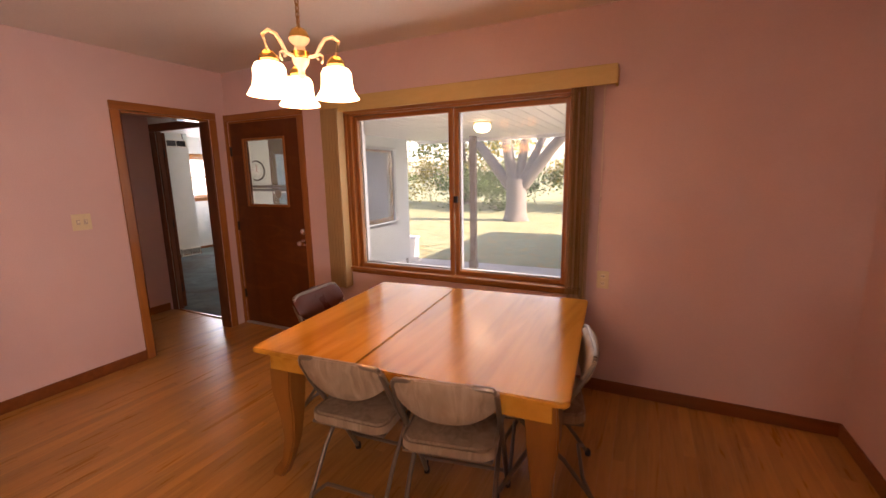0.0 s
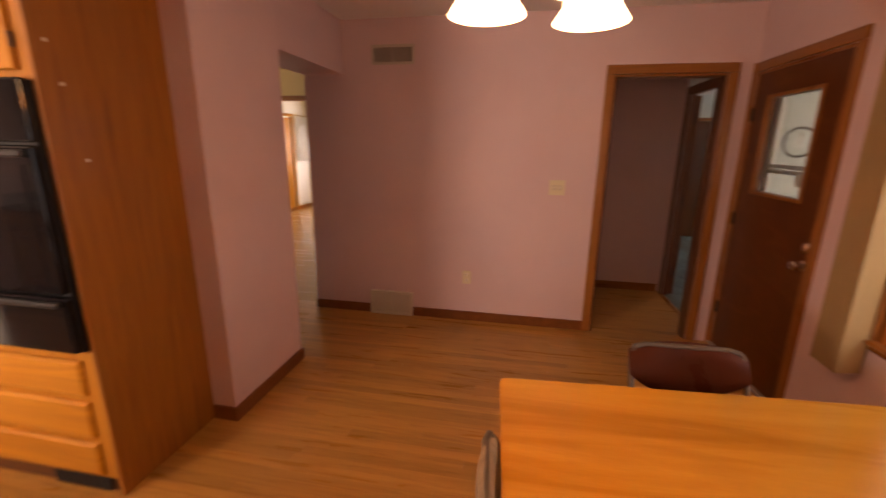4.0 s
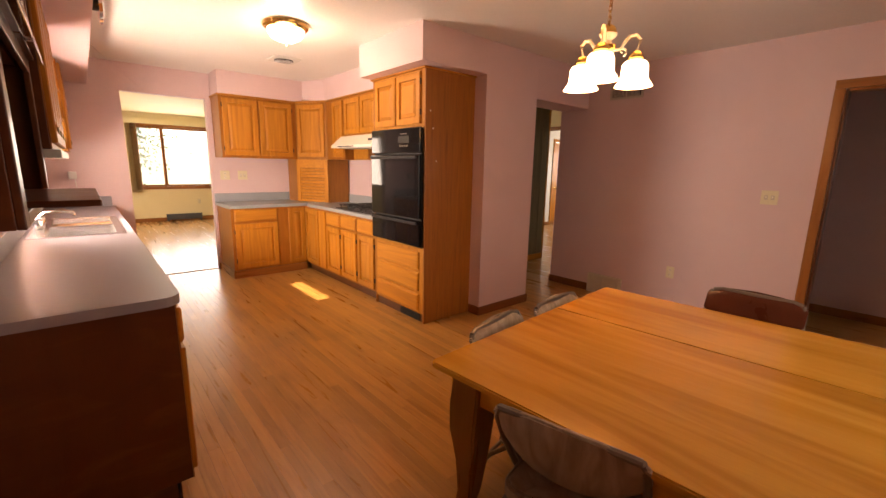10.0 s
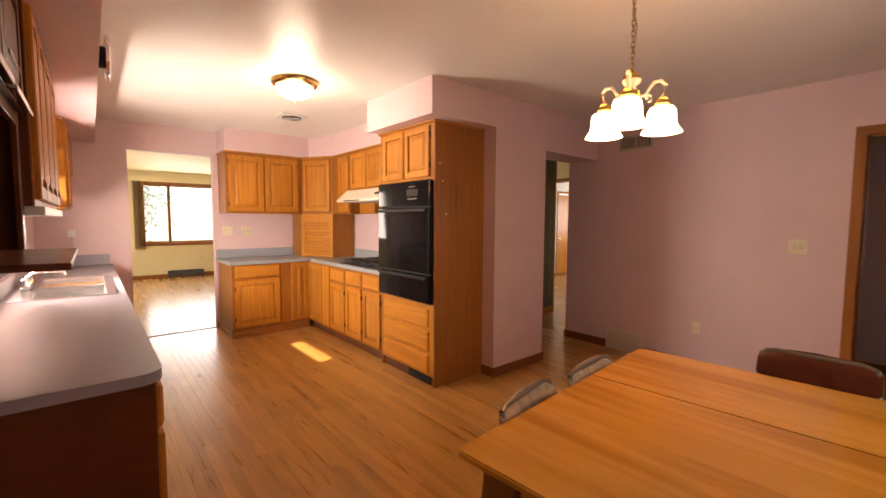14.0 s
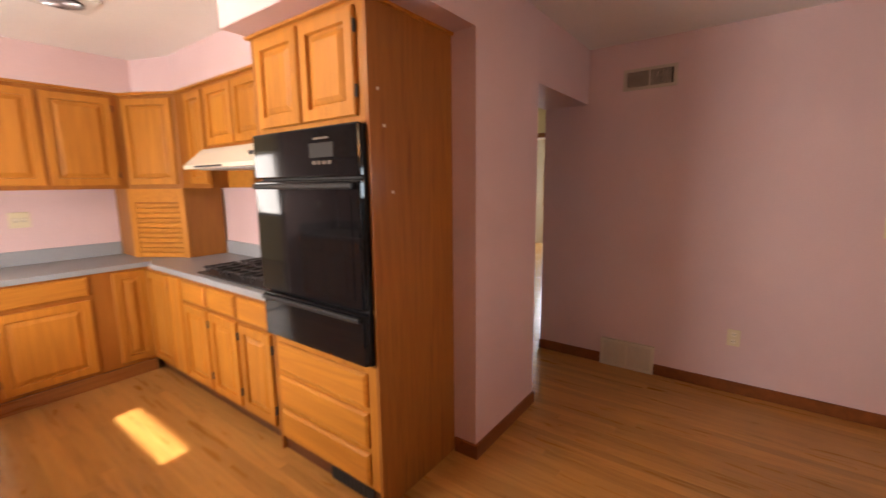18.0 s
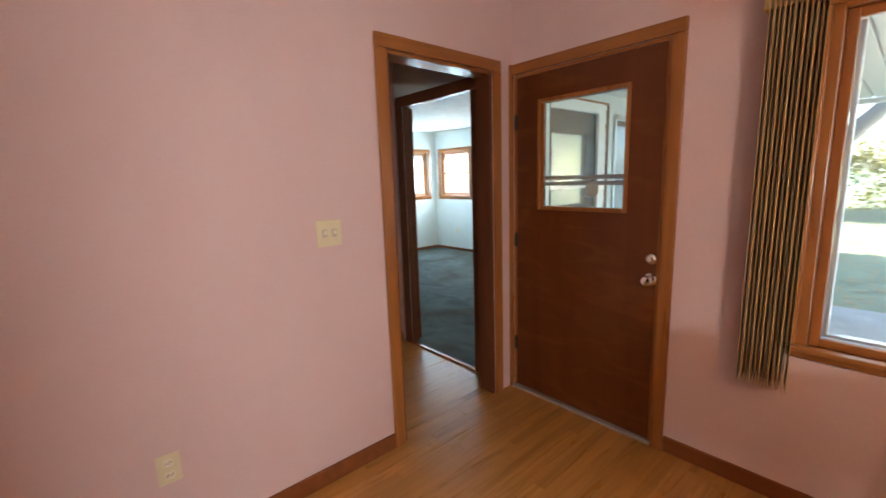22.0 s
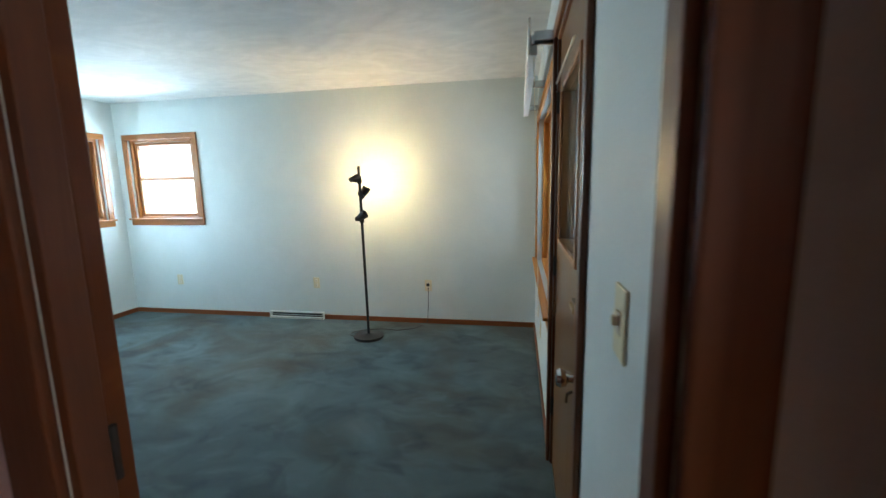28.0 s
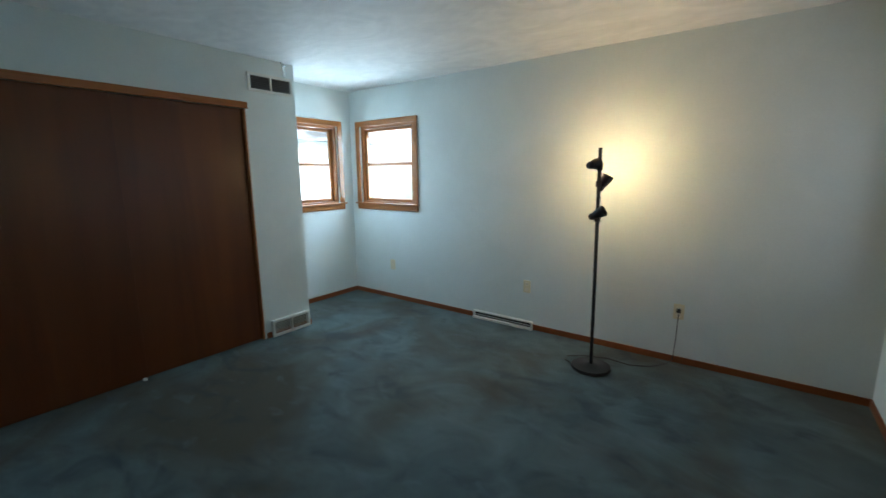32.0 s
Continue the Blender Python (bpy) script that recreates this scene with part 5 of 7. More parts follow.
# back door
def half_glass_door(name, label, along, c0, c1, lo, hi, glass_box, mat, knob_u, out, knob_z=0.892, bolted=True):
    """A flush door with a moulded light: c0..c1 its thickness, glass_box (a, b, z0, z1), out the room side (+1/-1)."""
    put = (lambda a, b, d0, d1, z0, z1: (a, b, min(d0, d1), max(d0, d1), z0, z1)) if along == "x" else (lambda a, b, d0, d1, z0, z1: (min(d0, d1), max(d0, d1), a, b, z0, z1))
    ob = thing(name, label, "door", ((lo + hi) / 2, c0, 0) if along == "x" else (c0, (lo + hi) / 2, 0))
    tagged(ob, kind="structure")
    a, b, z0, z1 = glass_box
    bm = bmesh.new()
    for q in ((lo, a, 0.02, 2.02), (b, hi, 0.02, 2.02), (a, b, 0.02, z0), (a, b, z1, 2.02)):
        box(*put(q[0], q[1], c0, c1, q[2], q[3]), bm)
    bmesh.ops.remove_doubles(bm, verts=bm.verts, dist=0.0001)
    part("leaf", bm, mat, ob)
    face = c0 if out < 0 else c1
    for q in ((a - 0.022, a, z0 - 0.022, z1 + 0.022), (b, b + 0.022, z0 - 0.022, z1 + 0.022), (a + 0.0003, b - 0.0003, z0 - 0.022, z0), (a + 0.0003, b - 0.0003, z1, z1 + 0.022)):
        part("glass_moulding", box(*put(q[0], q[1], face + out * 0.0003, face + out * 0.013, q[2], q[3]), bevel=0.005), TRIMZ, ob)
        part("glass_stop", box(*put(q[0] + (0.022 if q[1] == a else 0 if q[0] == b else 0), q[1] + (0.014 if q[1] == a else 0), face - out * 0.012, face - out * 0.002, q[2], q[3]), bevel=0.002), TRIMZ, ob) if q[1] == a else None
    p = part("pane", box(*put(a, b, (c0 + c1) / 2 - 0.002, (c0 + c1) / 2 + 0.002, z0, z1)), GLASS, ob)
    p.visible_shadow = False
    turn = Matrix.Rotation(radians(90 if out < 0 else -90), 3, "X") if along == "x" else Matrix.Rotation(radians(-90 if out < 0 else 90), 3, "Y")
    at = (lambda u, z: (u, face, z)) if along == "x" else (lambda u, z: (face, u, z))
    k = part("knob", lathe([(0.031, 0.0), (0.031, 0.006), (0.014, 0.010), (0.012, 0.03), (0.024, 0.038), (0.028, 0.052), (0.022, 0.064), (0.0, 0.067)], at(knob_u, knob_z), 20, turn=turn), CHROME, ob, "polished chrome knob", True)
    if bolted:
        part("deadbolt", lathe([(0.031, 0.0), (0.029, 0.008), (0.022, 0.016), (0.012, 0.018), (0.0, 0.018)], at(knob_u, 0.995), 20, turn=turn), CHROME, ob, "chrome deadbolt", True)
    hu = lo if abs(knob_u - hi) < abs(knob_u - lo) else hi
    for z in (0.32, 1.02, 1.75):
        part("hinge", box(*put(hu - 0.012, hu + 0.006 if hu == lo else hu + 0.012, face, face + out * 0.014, z - 0.045, z + 0.045), bevel=0.003), SLOT, ob, "dark hinge")
    return ob


half_glass_door("door_back", "closed dark birch back door with a glass light", "x", YN + 0.005, YN + 0.05, -2.756, -1.885, (-2.573, -2.066, 1.242, 1.842), DOORW, -1.91, -1)
st = thing("storm_door", "white aluminium storm door outside the back door", "door", (-2.32, YN + 0.13, 0))
for q in ((-2.755, -2.66, 0.03, 2.0), (-1.98, -1.885, 0.03, 2.0), (-2.6595, -1.9805, 1.9, 2.0), (-2.6595, -1.9805, 0.03, 0.25), (-2.6595, -1.9805, 1.36, 1.385), (-2.6595, -1.9805, 1.395, 1.42)):
    part("frame_bar", box(q[0], q[1], YN + 0.12, YN + 0.145, q[2], q[3], bevel=0.003), ALUM if q[3] - q[2] < 0.05 else SIDING, st)
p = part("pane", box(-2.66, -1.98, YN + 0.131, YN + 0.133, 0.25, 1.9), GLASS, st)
p.visible_shadow = False
oct_ = [(-2.305 + 0.045 * math.cos(radians(22.5 + 45 * k)), 1.335 + 0.045 * math.sin(radians(22.5 + 45 * k))) for k in range(8)]
bm = bmesh.new()
fr, bk = [bm.verts.new((x, YN + 0.115, z)) for x, z in oct_], [bm.verts.new((x, YN + 0.1195, z)) for x, z in oct_]
bm.faces.new(fr), bm.faces.new(bk)
for k in range(8):
    bm.faces.new((fr[k], fr[(k + 1) % 8], bk[(k + 1) % 8], bk[k]))
bmesh.ops.recalc_face_normals(bm, faces=bm.faces)
part("sticker", bm, VENT, st, "grey eight-sided sticker plate")

# dining table
TZ = 0.707
tb = thing("dining_table", "honey maple dining table with a center seam and tapered legs", "table", (-0.067, 3.452, 0))


def rounded_top(x0, x1, y0, y1, z0, z1, radii):
    pts = []
    for (cx, cy, sx, sy), r in zip(((x1, y1, 1, 1), (x0, y1, -1, 1), (x0, y0, -1, -1), (x1, y0, 1, -1)), radii):
        a0 = {(1, 1): 0, (-1, 1): 90, (-1, -1): 180, (1, -1): 270}[(sx, sy)]
        pts += [(cx - sx * r + r * math.cos(radians(a0 + 15 * k)), cy - sy * r + r * math.sin(radians(a0 + 15 * k))) for k in range(7)] if r else [(cx, cy)]
    bm = prism(pts, z0, z1)
    bmesh.ops.bevel(bm, geom=[e for e in bm.edges if abs(e.verts[0].co.z - e.verts[1].co.z) < 1e-6], offset=0.005, segments=2, affect="EDGES")
    return bm


part("tabletop_leaf", rounded_top(-0.797, -0.2185, 2.812, 4.092, TZ - 0.024, TZ, (0, 0.035, 0.035, 0)), TABLE, tb)
part("tabletop_leaf", rounded_top(-0.2155, 0.663, 2.812, 4.092, TZ - 0.024, TZ, (0.03, 0, 0, 0.03)), TABLE, tb)
for q in ((-0.12, 0.60, 2.87, 2.892), (-0.735, -0.30, 2.87, 2.892), (-0.735, 0.60, 4.012, 4.034)):
    part("apron", box(q[0], q[1], q[2], q[3], TZ - 0.125, TZ - 0.0245, bevel=0.003), TABLE, tb)
for x in (-0.735, 0.578):
    part("apron", box(x, x + 0.022, 2.893, 4.011, TZ - 0.125, TZ - 0.0245, bevel=0.003), TABLE, tb)
for x0 in (-0.70, 0.10):
    part("slide_rail", box(x0, x0 + 0.5, 3.40, 3.45, TZ - 0.085, TZ - 0.0245, bevel=0.003), DARKX, tb, "dark hardwood extension slide")
for sx, sy, cx, cy in ((1, -1, 0.555, 2.95), (-1, -1, -0.69, 2.95), (1, 1, 0.555, 3.95), (-1, 1, -0.69, 3.95)):
    bm = bmesh.new()
    prof = ((0.060, TZ - 0.0245, 0.0), (0.064, 0.56, 0.006), (0.060, 0.46, 0.010), (0.046, 0.32, 0.006), (0.034, 0.18, 0.010), (0.027, 0.07, 0.030), (0.036, 0.015, 0.055), (0.034, 0.0, 0.058))
    rings = []
    for r, z, push in prof:
        c = Vector((cx + sx * push, cy + sy * push, z))
        rings.append([bm.verts.new(c + Vector(v)) for v in ((-r, -r, 0), (r, -r, 0), (r, r, 0), (-r, r, 0))])
    for a, b in zip(rings, rings[1:]):
        for k in range(4):
            bm.faces.new((a[k], a[(k + 1) % 4], b[(k + 1) % 4], b[k]))
    bm.faces.new(rings[0]), bm.faces.new(rings[-1])
    bmesh.ops.recalc_face_normals(bm, faces=bm.faces)
    bmesh.ops.bevel(bm, geom=[e for e in bm.edges if abs(e.verts[0].co.z - e.verts[1].co.z) > 0.01], offset=0.008, segments=2, affect="EDGES")
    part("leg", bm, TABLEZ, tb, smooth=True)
tb.location, tb.rotation_euler = (-0.043, 3.465, 0), (0, 0, radians(4))


def folding_chair(name, label, vinyl, height):
    """A folding chair that looks along +y, its back at -y."""
    ob = thing(name, label, "chair", (0, 0, 0), "chairs round the table")
    h = height
    for s in (-0.205, 0.205):
        part("back_tube", tube([(s, 0.20, 0.012), (s, 0.02, h * 0.45), (s, -0.14, h * 0.78), (s * 0.985, -0.20, h - 0.05), (s * 0.93, -0.212, h - 0.012)], 0.0115, 8), TUBE, ob, smooth=True)
        part("rear_leg", tube([(s * 0.9, -0.25, 0.012), (s * 0.9, -0.10, 0.22), (s * 0.9, 0.12, 0.42)], 0.0105, 8), TUBE, ob, smooth=True)
        for y, sx in ((0.20, s), (-0.25, s * 0.9)):
            part("foot", lathe([(0.015, 0.0), (0.016, 0.02), (0.013, 0.032), (0.0, 0.033)], (sx, y, 0), 10), RUBBER, ob, smooth=True)
    part("top_bar", tube([(-0.19, -0.212, h - 0.012), (-0.15, -0.222, h - 0.004), (0.15, -0.222, h - 0.004), (0.19, -0.212, h - 0.012)], 0.0115, 8), TUBE, ob, smooth=True)
    part("rear_stretcher", tube([(-0.185, -0.225, 0.05), (-0.12, -0.19, 0.10), (0.12, -0.19, 0.10), (0.185, -0.225, 0.05)], 0.009, 8), TUBE, ob, smooth=True)
    part("front_stretcher", tube([(-0.205, 0.14, 0.13), (0.205, 0.14, 0.13)], 0.009, 8), TUBE, ob, smooth=True)
    pad = rounded_top(-0.195, 0.195, -0.19, 0.20, 0.405, 0.45, (0.05, 0.05, 0.06, 0.06))
    bmesh.ops.bevel(pad, geom=[e for e in pad.edges if abs(e.verts[0].co.z - e.verts[1].co.z) < 1e-6 and e.verts[0].co.z > 0.449], offset=0.012, segments=2, affect="EDGES")
    part("seat", pad, vinyl, ob, smooth=True)
    part("seat_pan", box(-0.185, 0.185, -0.18, 0.185, 0.393, 0.4045, bevel=0.004), TUBE, ob)
    # curved, cushioned back
    bm = bmesh.new()
    cols, rows = 14, 7
    z0, z1 = h - 0.185, h + 0.006
    front, rear = {}, {}
    for i in range(cols + 1):
        u = -1 + 2 * i / cols
        drop = 0.035 * abs(u) ** 3
        for j in range(rows + 1):
            v = j / rows
            lo_, hi_ = z0 + 0.085 * abs(u) ** 2.6, z1 - drop
            z = lo_ + (hi_ - lo_) * v
            bow = -0.215 + 0.028 * u * u - 0.045 * (v - 0.6)
            puff = 0.016 * (1 - abs(u) ** 6) * (1 - (2 * v - 1) ** 6)
            front[i, j] = bm.verts.new((0.212 * u, bow + 0.008 + puff, z))
            rear[i, j] = bm.verts.new((0.212 * u, bow - 0.008 - puff * 0.8, z))
    for i in range(cols):
        for j in range(rows):
            bm.faces.new((front[i, j], front[i + 1, j], front[i + 1, j + 1], front[i, j + 1]))
            bm.faces.new((rear[i, j], rear[i, j + 1], rear[i + 1, j + 1], rear[i + 1, j]))
    for i in range(cols):
        bm.faces.new((front[i, rows], front[i + 1, rows], rear[i + 1, rows], rear[i, rows]))
        bm.faces.new((front[i, 0], rear[i, 0], rear[i + 1, 0], front[i + 1, 0]))
    for j in range(rows):
        bm.faces.new((front[0, j], front[0, j + 1], rear[0, j + 1], rear[0, j]))
        bm.faces.new((front[cols, j], rear[cols, j], rear[cols, j + 1], front[cols, j + 1]))
    bmesh.ops.recalc_face_normals(bm, faces=bm.faces)
    bk = part("backrest", bm, vinyl, ob, smooth=True)
    part("piping", tube([(0.212 * u, -0.215 + 0.028 * u * u - 0.018, h + 0.008 - 0.035 * abs(u) ** 3) for u in (-0.98, -0.8, -0.5, 0, 0.5, 0.8, 0.98)], 0.006, 6), vinyl, bk, smooth=True)
    return ob


ch = folding_chair("folding_chair", "folding chair with marbled tan vinyl pads and bronze tubes", VINYL, 0.735)
ch.matrix_basis = pose(-0.218, 2.994, 0, 0, 0, 4.8)
copy_thing(ch, pose(0.241, 3.006, 0, 0, 0, 11))
copy_thing(ch, pose(0.525, 3.40, 0, 0, 0, 103))
br = folding_chair("folding_chair", "folding chair with glossy brown vinyl pads", BROWNV, 0.785)
br.matrix_basis = pose(-0.74, 3.48, 0, 0, 0, -88)

# chandelier
CX, CY = -0.35, 2.86
cl = thing("chandelier", "brass and ivory three-arm chandelier with lit opal shades", "chandelier", (CX, CY, 1.805))
part("canopy", lathe([(0.075, 2.477), (0.075, 2.468), (0.05, 2.452), (0.018, 2.442), (0.0, 2.44)], (CX, CY, 0), 28), BRASS, cl, smooth=True)
zc = 2.442
for k in range(16):
    z = zc - 0.013 - 0.0235 * k
    u = (1, 0, 0) if k % 2 else (0, 1, 0)
    bm = tube([Vector((CX, CY, z)) + 0.008 * math.cos(a) * Vector(u) + Vector((0, 0, 0.0165 * math.sin(a))) for a in (2 * math.pi * j / 10 for j in range(10))], 0.0026, 5, closed=True)
    part("chain_link", bm, OLDBRASS, cl, smooth=True)
part("wire", tube([(CX, CY, 2.44), (CX + 0.012, CY, 2.36), (CX - 0.012, CY + 0.01, 2.27), (CX, CY, 2.0800)], 0.003, 5), OLDBRASS, cl)
part("cap", lathe([(0.0, 2.0800), (0.012, 2.0780), (0.03, 2.0650), (0.04, 2.0420), (0.04, 2.0360)], (CX, CY, 0), 24), BRASS, cl, smooth=True)
part("vase", lathe([(0.04, 2.0355), (0.038, 2.0250), (0.018, 2.0050), (0.02, 1.9950), (0.032, 1.9850)], (CX, CY, 0), 24), IVORY, cl, smooth=True)
part("hub", lathe([(0.036, 1.9845), (0.036, 1.9650), (0.03, 1.9600)], (CX, CY, 0), 24), BRASS, cl, smooth=True)
part("lower_vase", lathe([(0.034, 1.9595), (0.03, 1.9420), (0.014, 1.9200), (0.012, 1.9050), (0.018, 1.8950), (0.0, 1.8800)], (CX, CY, 0), 24), IVORY, cl, smooth=True)
for k in range(3):
    a = radians(-100 + 120 * k)
    d = Vector((math.cos(a), math.sin(a), 0))
    base = Vector((CX, CY, 0))
    Zv = Vector((0, 0, 1))
    R = 0.143
    path = [base + d * 0.03 + Zv * 1.9650, base + d * 0.065 + Zv * 1.9700, base + d * 0.085 + Zv * 2.0050, base + d * 0.105 + Zv * 2.0300, base + d * 0.135 + Zv * 2.0350, base + d * 0.158 + Zv * 2.0150, base + d * R + Zv * 1.9600]
    ar = part("arm", tube(path, 0.0075, 8), IVORY, cl, smooth=True)
    scroll = [base + d * (0.075 + 0.022 * (1 - t / 9) * math.cos(t * 0.75 - 1.2)) + Zv * (1.9600 + 0.022 * (1 - t / 9) * math.sin(t * 0.75 - 1.2)) for t in range(9)]
    part("scroll", tube(scroll, 0.005, 6), IVORY, ar, smooth=True)
    c = base + d * R
    part("socket_cap", lathe([(0.0, 1.9650), (0.02, 1.9600), (0.034, 1.9420), (0.036, 1.9300), (0.03, 1.9220)], c, 20), BRASS, cl, smooth=True)
    part("shade", lathe([(r * 0.92, z) for r, z in [(0.030, 1.9215), (0.054, 1.9150), (0.064, 1.9000), (0.066, 1.8630), (0.070, 1.8370), (0.084, 1.8170), (0.094, 1.8030), (0.090, 1.8030), (0.066, 1.8330), (0.059, 1.8700), (0.045, 1.9050), (0.0, 1.9150)]], c, 28), SHADE, cl, smooth=True)
    bulb(tuple(c + Zv * 1.7700), 0.8, (1.0, 0.40, 0.12), 0.06)
    bulb(tuple(c + d * 0.02 + Zv * 2.0200), 0.30, (1.0, 0.42, 0.14), 0.05)

# ---------------------------------------------------------------- bedroom
BIRCH = wood("golden_birch_door", (0.135, 0.060, 0.017), (0.21, 0.098, 0.030), "z", 0.36, 0.05, 0.25, wide=6)
bd = half_glass_door("door_bedroom_porch", "closed golden birch porch door with a glass light", "y", XB + 0.012, XB + 0.057, 5, 5.87, (5.175, 5.715, 1.17, 1.765), BIRCH, 5.08, -1, 0.845, False)
part("bolt_case", box(XB - 0.012, XB + 0.0117, 5.08, 5.16, 1.035, 1.052, bevel=0.003), OLDBRASS, bd, "dull brass slide bolt")
part("bolt_plate", box(XB - 0.004, XB + 0.0117, 5.06, 5.175, 1.028, 1.059, bevel=0.002), TUBE, bd)
part("latch_block", box(XB - 0.014, XB + 0.0115, 5.005, 5.035, 1.00, 1.085, bevel=0.004), TRIMZ, bd, "small stained wood latch block")
part("kick_hook", tube([(XB - 0.004, 5.09, 0.80), (XB - 0.02, 5.09, 0.79), (XB - 0.022, 5.09, 0.765)], 0.005, 6), TUBE, bd, "small dull hook", True)
part("glass_rod", tube([(XB - 0.016, 5.17, 1.80), (XB - 0.016, 5.72, 1.80)], 0.004, 6), IVORY, bd, "thin white curtain rod", True)
window_unit("window_bedroom_east", "two-pane bedroom window in a honey oak frame", "y", XB + 0.085, 6.03, 7.64, 0.72, 1.93, (6.75,), (OAKZ, OAKY), 0.045, 0.03)
window_trim("window_trim_bedroom_east", "y", XB, -1, 6.03, 7.64, 0.74, 1.915, (OAKZ, OAKY), 0.068)
window_unit("window_bedroom_north", "double-hung bedroom window in light oak", "x", YB + 0.07, -7.51, -6.70, 1.08, 1.96, (), (TRIMZ, TRIMX), 0.05, 0.035, 1.53)
window_trim("window_trim_bedroom_north", "x", YB, -1, -7.51, -6.70, 1.10, 1.95, (TRIMZ, TRIMX), 0.06)
window_unit("window_bedroom_west", "double-hung bedroom window in light oak", "y", XBW - 0.07, 6.9, 7.705, 1.08, 1.96, (), (TRIMZ, TRIMY), 0.05, 0.035, 1.53)
window_trim("window_trim_bedroom_west", "y", XBW, 1, 6.9, 7.705, 1.10, 1.95, (TRIMZ, TRIMY), 0.06)
vr = thing("curtain_rail", "white double curtain rail on steel brackets over the window", "curtain rail", (XB, 6.85, 1.990))
part("rail", box(XB - 0.115, XB - 0.085, 5.98, 7.78, 1.985, 2.030, bevel=0.004), SIDING, vr)
part("fascia", box(XB - 0.128, XB - 0.1155, 5.96, 7.8, 1.985, 2.145, bevel=0.004), SIDING, vr)
for y in (5.975, 6.86, 7.76):
    part("bracket", box(XB - 0.1145, XB, y, y + 0.02, 2.030, 2.075, bevel=0.003), STEEL, vr, "steel bracket")
part("end_plate", box(XB - 0.10, XB - 0.012, 5.945, 5.959, 2.040, 2.080, bevel=0.002), STEEL, vr)
part("pull_cord", tube([(XB - 0.10, 6, 1.985), (XB - 0.075, 6.01, 1.3), (XB - 0.06, 6.02, 0.72)], 0.002, 5), IVORY, vr)
ch_ = thing("cord_cleat", "small white cord holder beside the window", "cord holder", (XB, 7.775, 0.97))
part("body", box(XB - 0.025, XB, 7.755, 7.795, 0.92, 1.02, bevel=0.006), SIDING, ch_)
bo = thing("door_bedroom", "dark birch bedroom door standing wide open", "door", (-3.9, 4.41, 0))
tagged(bo, kind="structure")
part("leaf", box(-4.60, -3.89, 4.402, 4.438, 0.015, 2.0, bevel=0.004), DOORW, bo)
for z in (0.25, 1.0, 1.78):
    part("hinge", lathe([(0.006, z - 0.045), (0.006, z + 0.045)], (-3.882, 4.402, 0), 10), SLOT, bo, "dark hinge")
# closet
cd = thing("closet_door", "sliding brown birch closet door standing closed", "closet door", (-7.135, 5.06, 0.0), "closet doors")
part("leaf", box(-7.133, -7.117, 4.685, 5.46, 0.012, 1.94, bevel=0.002), CLOSET, cd)
part("finger_pull", lathe([(0.026, 0), (0.026, 0.003), (0.02, 0.003), (0.018, 0.001), (0.0, 0.001)], (-7.117, 4.76, 0.95), 18, turn=Matrix.Rotation(radians(90), 3, "Y")), OLDBRASS, cd)
cd = thing("closet_door", "sliding brown birch closet door behind the other", "closet door", (-7.155, 5.86, 0.0), "closet doors")
part("leaf", box(-7.153, -7.136, 5.4, 6.335, 0.012, 1.94, bevel=0.002), CLOSET, cd)
run("trim_closet", TRIMY, (-7.112, -7.1, 4.62, 6.36, 1.94, 1.992), (-7.155, -7.104, 6.325, 6.34, 0, 1.939), (-7.155, -7.104, 4.68, 4.685, 0, 1.939), label="stained wood trim round the closet")
fb = thing("floor_guide", "small white plastic guide for the closet doors", "door guide", (-7.105, 5.44, 0.006))
part("guide", box(-7.115, -7.09, 5.42, 5.445, 0.006, 0.022, bevel=0.004), SIDING, fb)


def vent_pair(name, label, u0, u1, z0, z1, deep, slat=PALE):
    """A white wall vent with two louvred fields."""
    ob = thing(name, label, "vent", (-7.112, (u0 + u1) / 2, z0))
    um, f = (u0 + u1) / 2, 0.022
    for a, b, c, d in ((u0, u1, z0, z0 + f), (u0, u1, z1 - f, z1), (u0, u0 + f, z0 + f, z1 - f), (u1 - f, u1, z0 + f, z1 - f), (um - 0.007, um + 0.007, z0 + f, z1 - f)):
        part("rim", slab(a, b, c + 0.0002, d - 0.0002, 0, deep, "+x", -7.112, bevel=0.002), PALE, ob)
    part("backing", slab(u0 + f, u1 - f, z0 + f, z1 - f, 0.0, 0.002, "+x", -7.112), SLOT, ob)
    n = int((z1 - z0 - 2 * f) / 0.014)
    for k in range(n):
        z = z0 + f + 0.004 + 0.014 * k
        for a, b in ((u0 + f, um - 0.007), (um + 0.007, u1 - f)):
            bm = slab(a, b, z, z + 0.0022, 0.0025, deep - 0.003, "+x", -7.112)
            bmesh.ops.rotate(bm, verts=bm.verts, cent=(-7.112, um, z), matrix=Matrix.Rotation(radians(-30), 3, "Y"))
            part("slat", bm, slat, ob)
    return ob


vent_pair("upper_vent", "white two-field return vent high on the closet wall", 6.377, 6.775, 2.083, 2.228, 0.016, surface("dark_grey_slat", (0.10, 0.105, 0.105), (0.15, 0.155, 0.155), 0.5, bump=0.0))
vent_pair("floor_vent", "white two-field vent at the foot of the closet wall", 6.405, 6.785, 0.006, 0.155, 0.035)
hk = thing("ceiling_hook", "small steel latch hook under the ceiling", "hook", (-7.105, 6.71, 2.25))
part("strap", box(-7.111, -7.105, 6.7, 6.72, 2.24, 2.345, bevel=0.001), STEEL, hk)
part("hook", tube([(-7.105, 6.71, 2.33), (-7.09, 6.71, 2.322), (-7.08, 6.69, 2.325), (-7.075, 6.66, 2.345)], 0.004, 6), STEEL, hk, smooth=True)
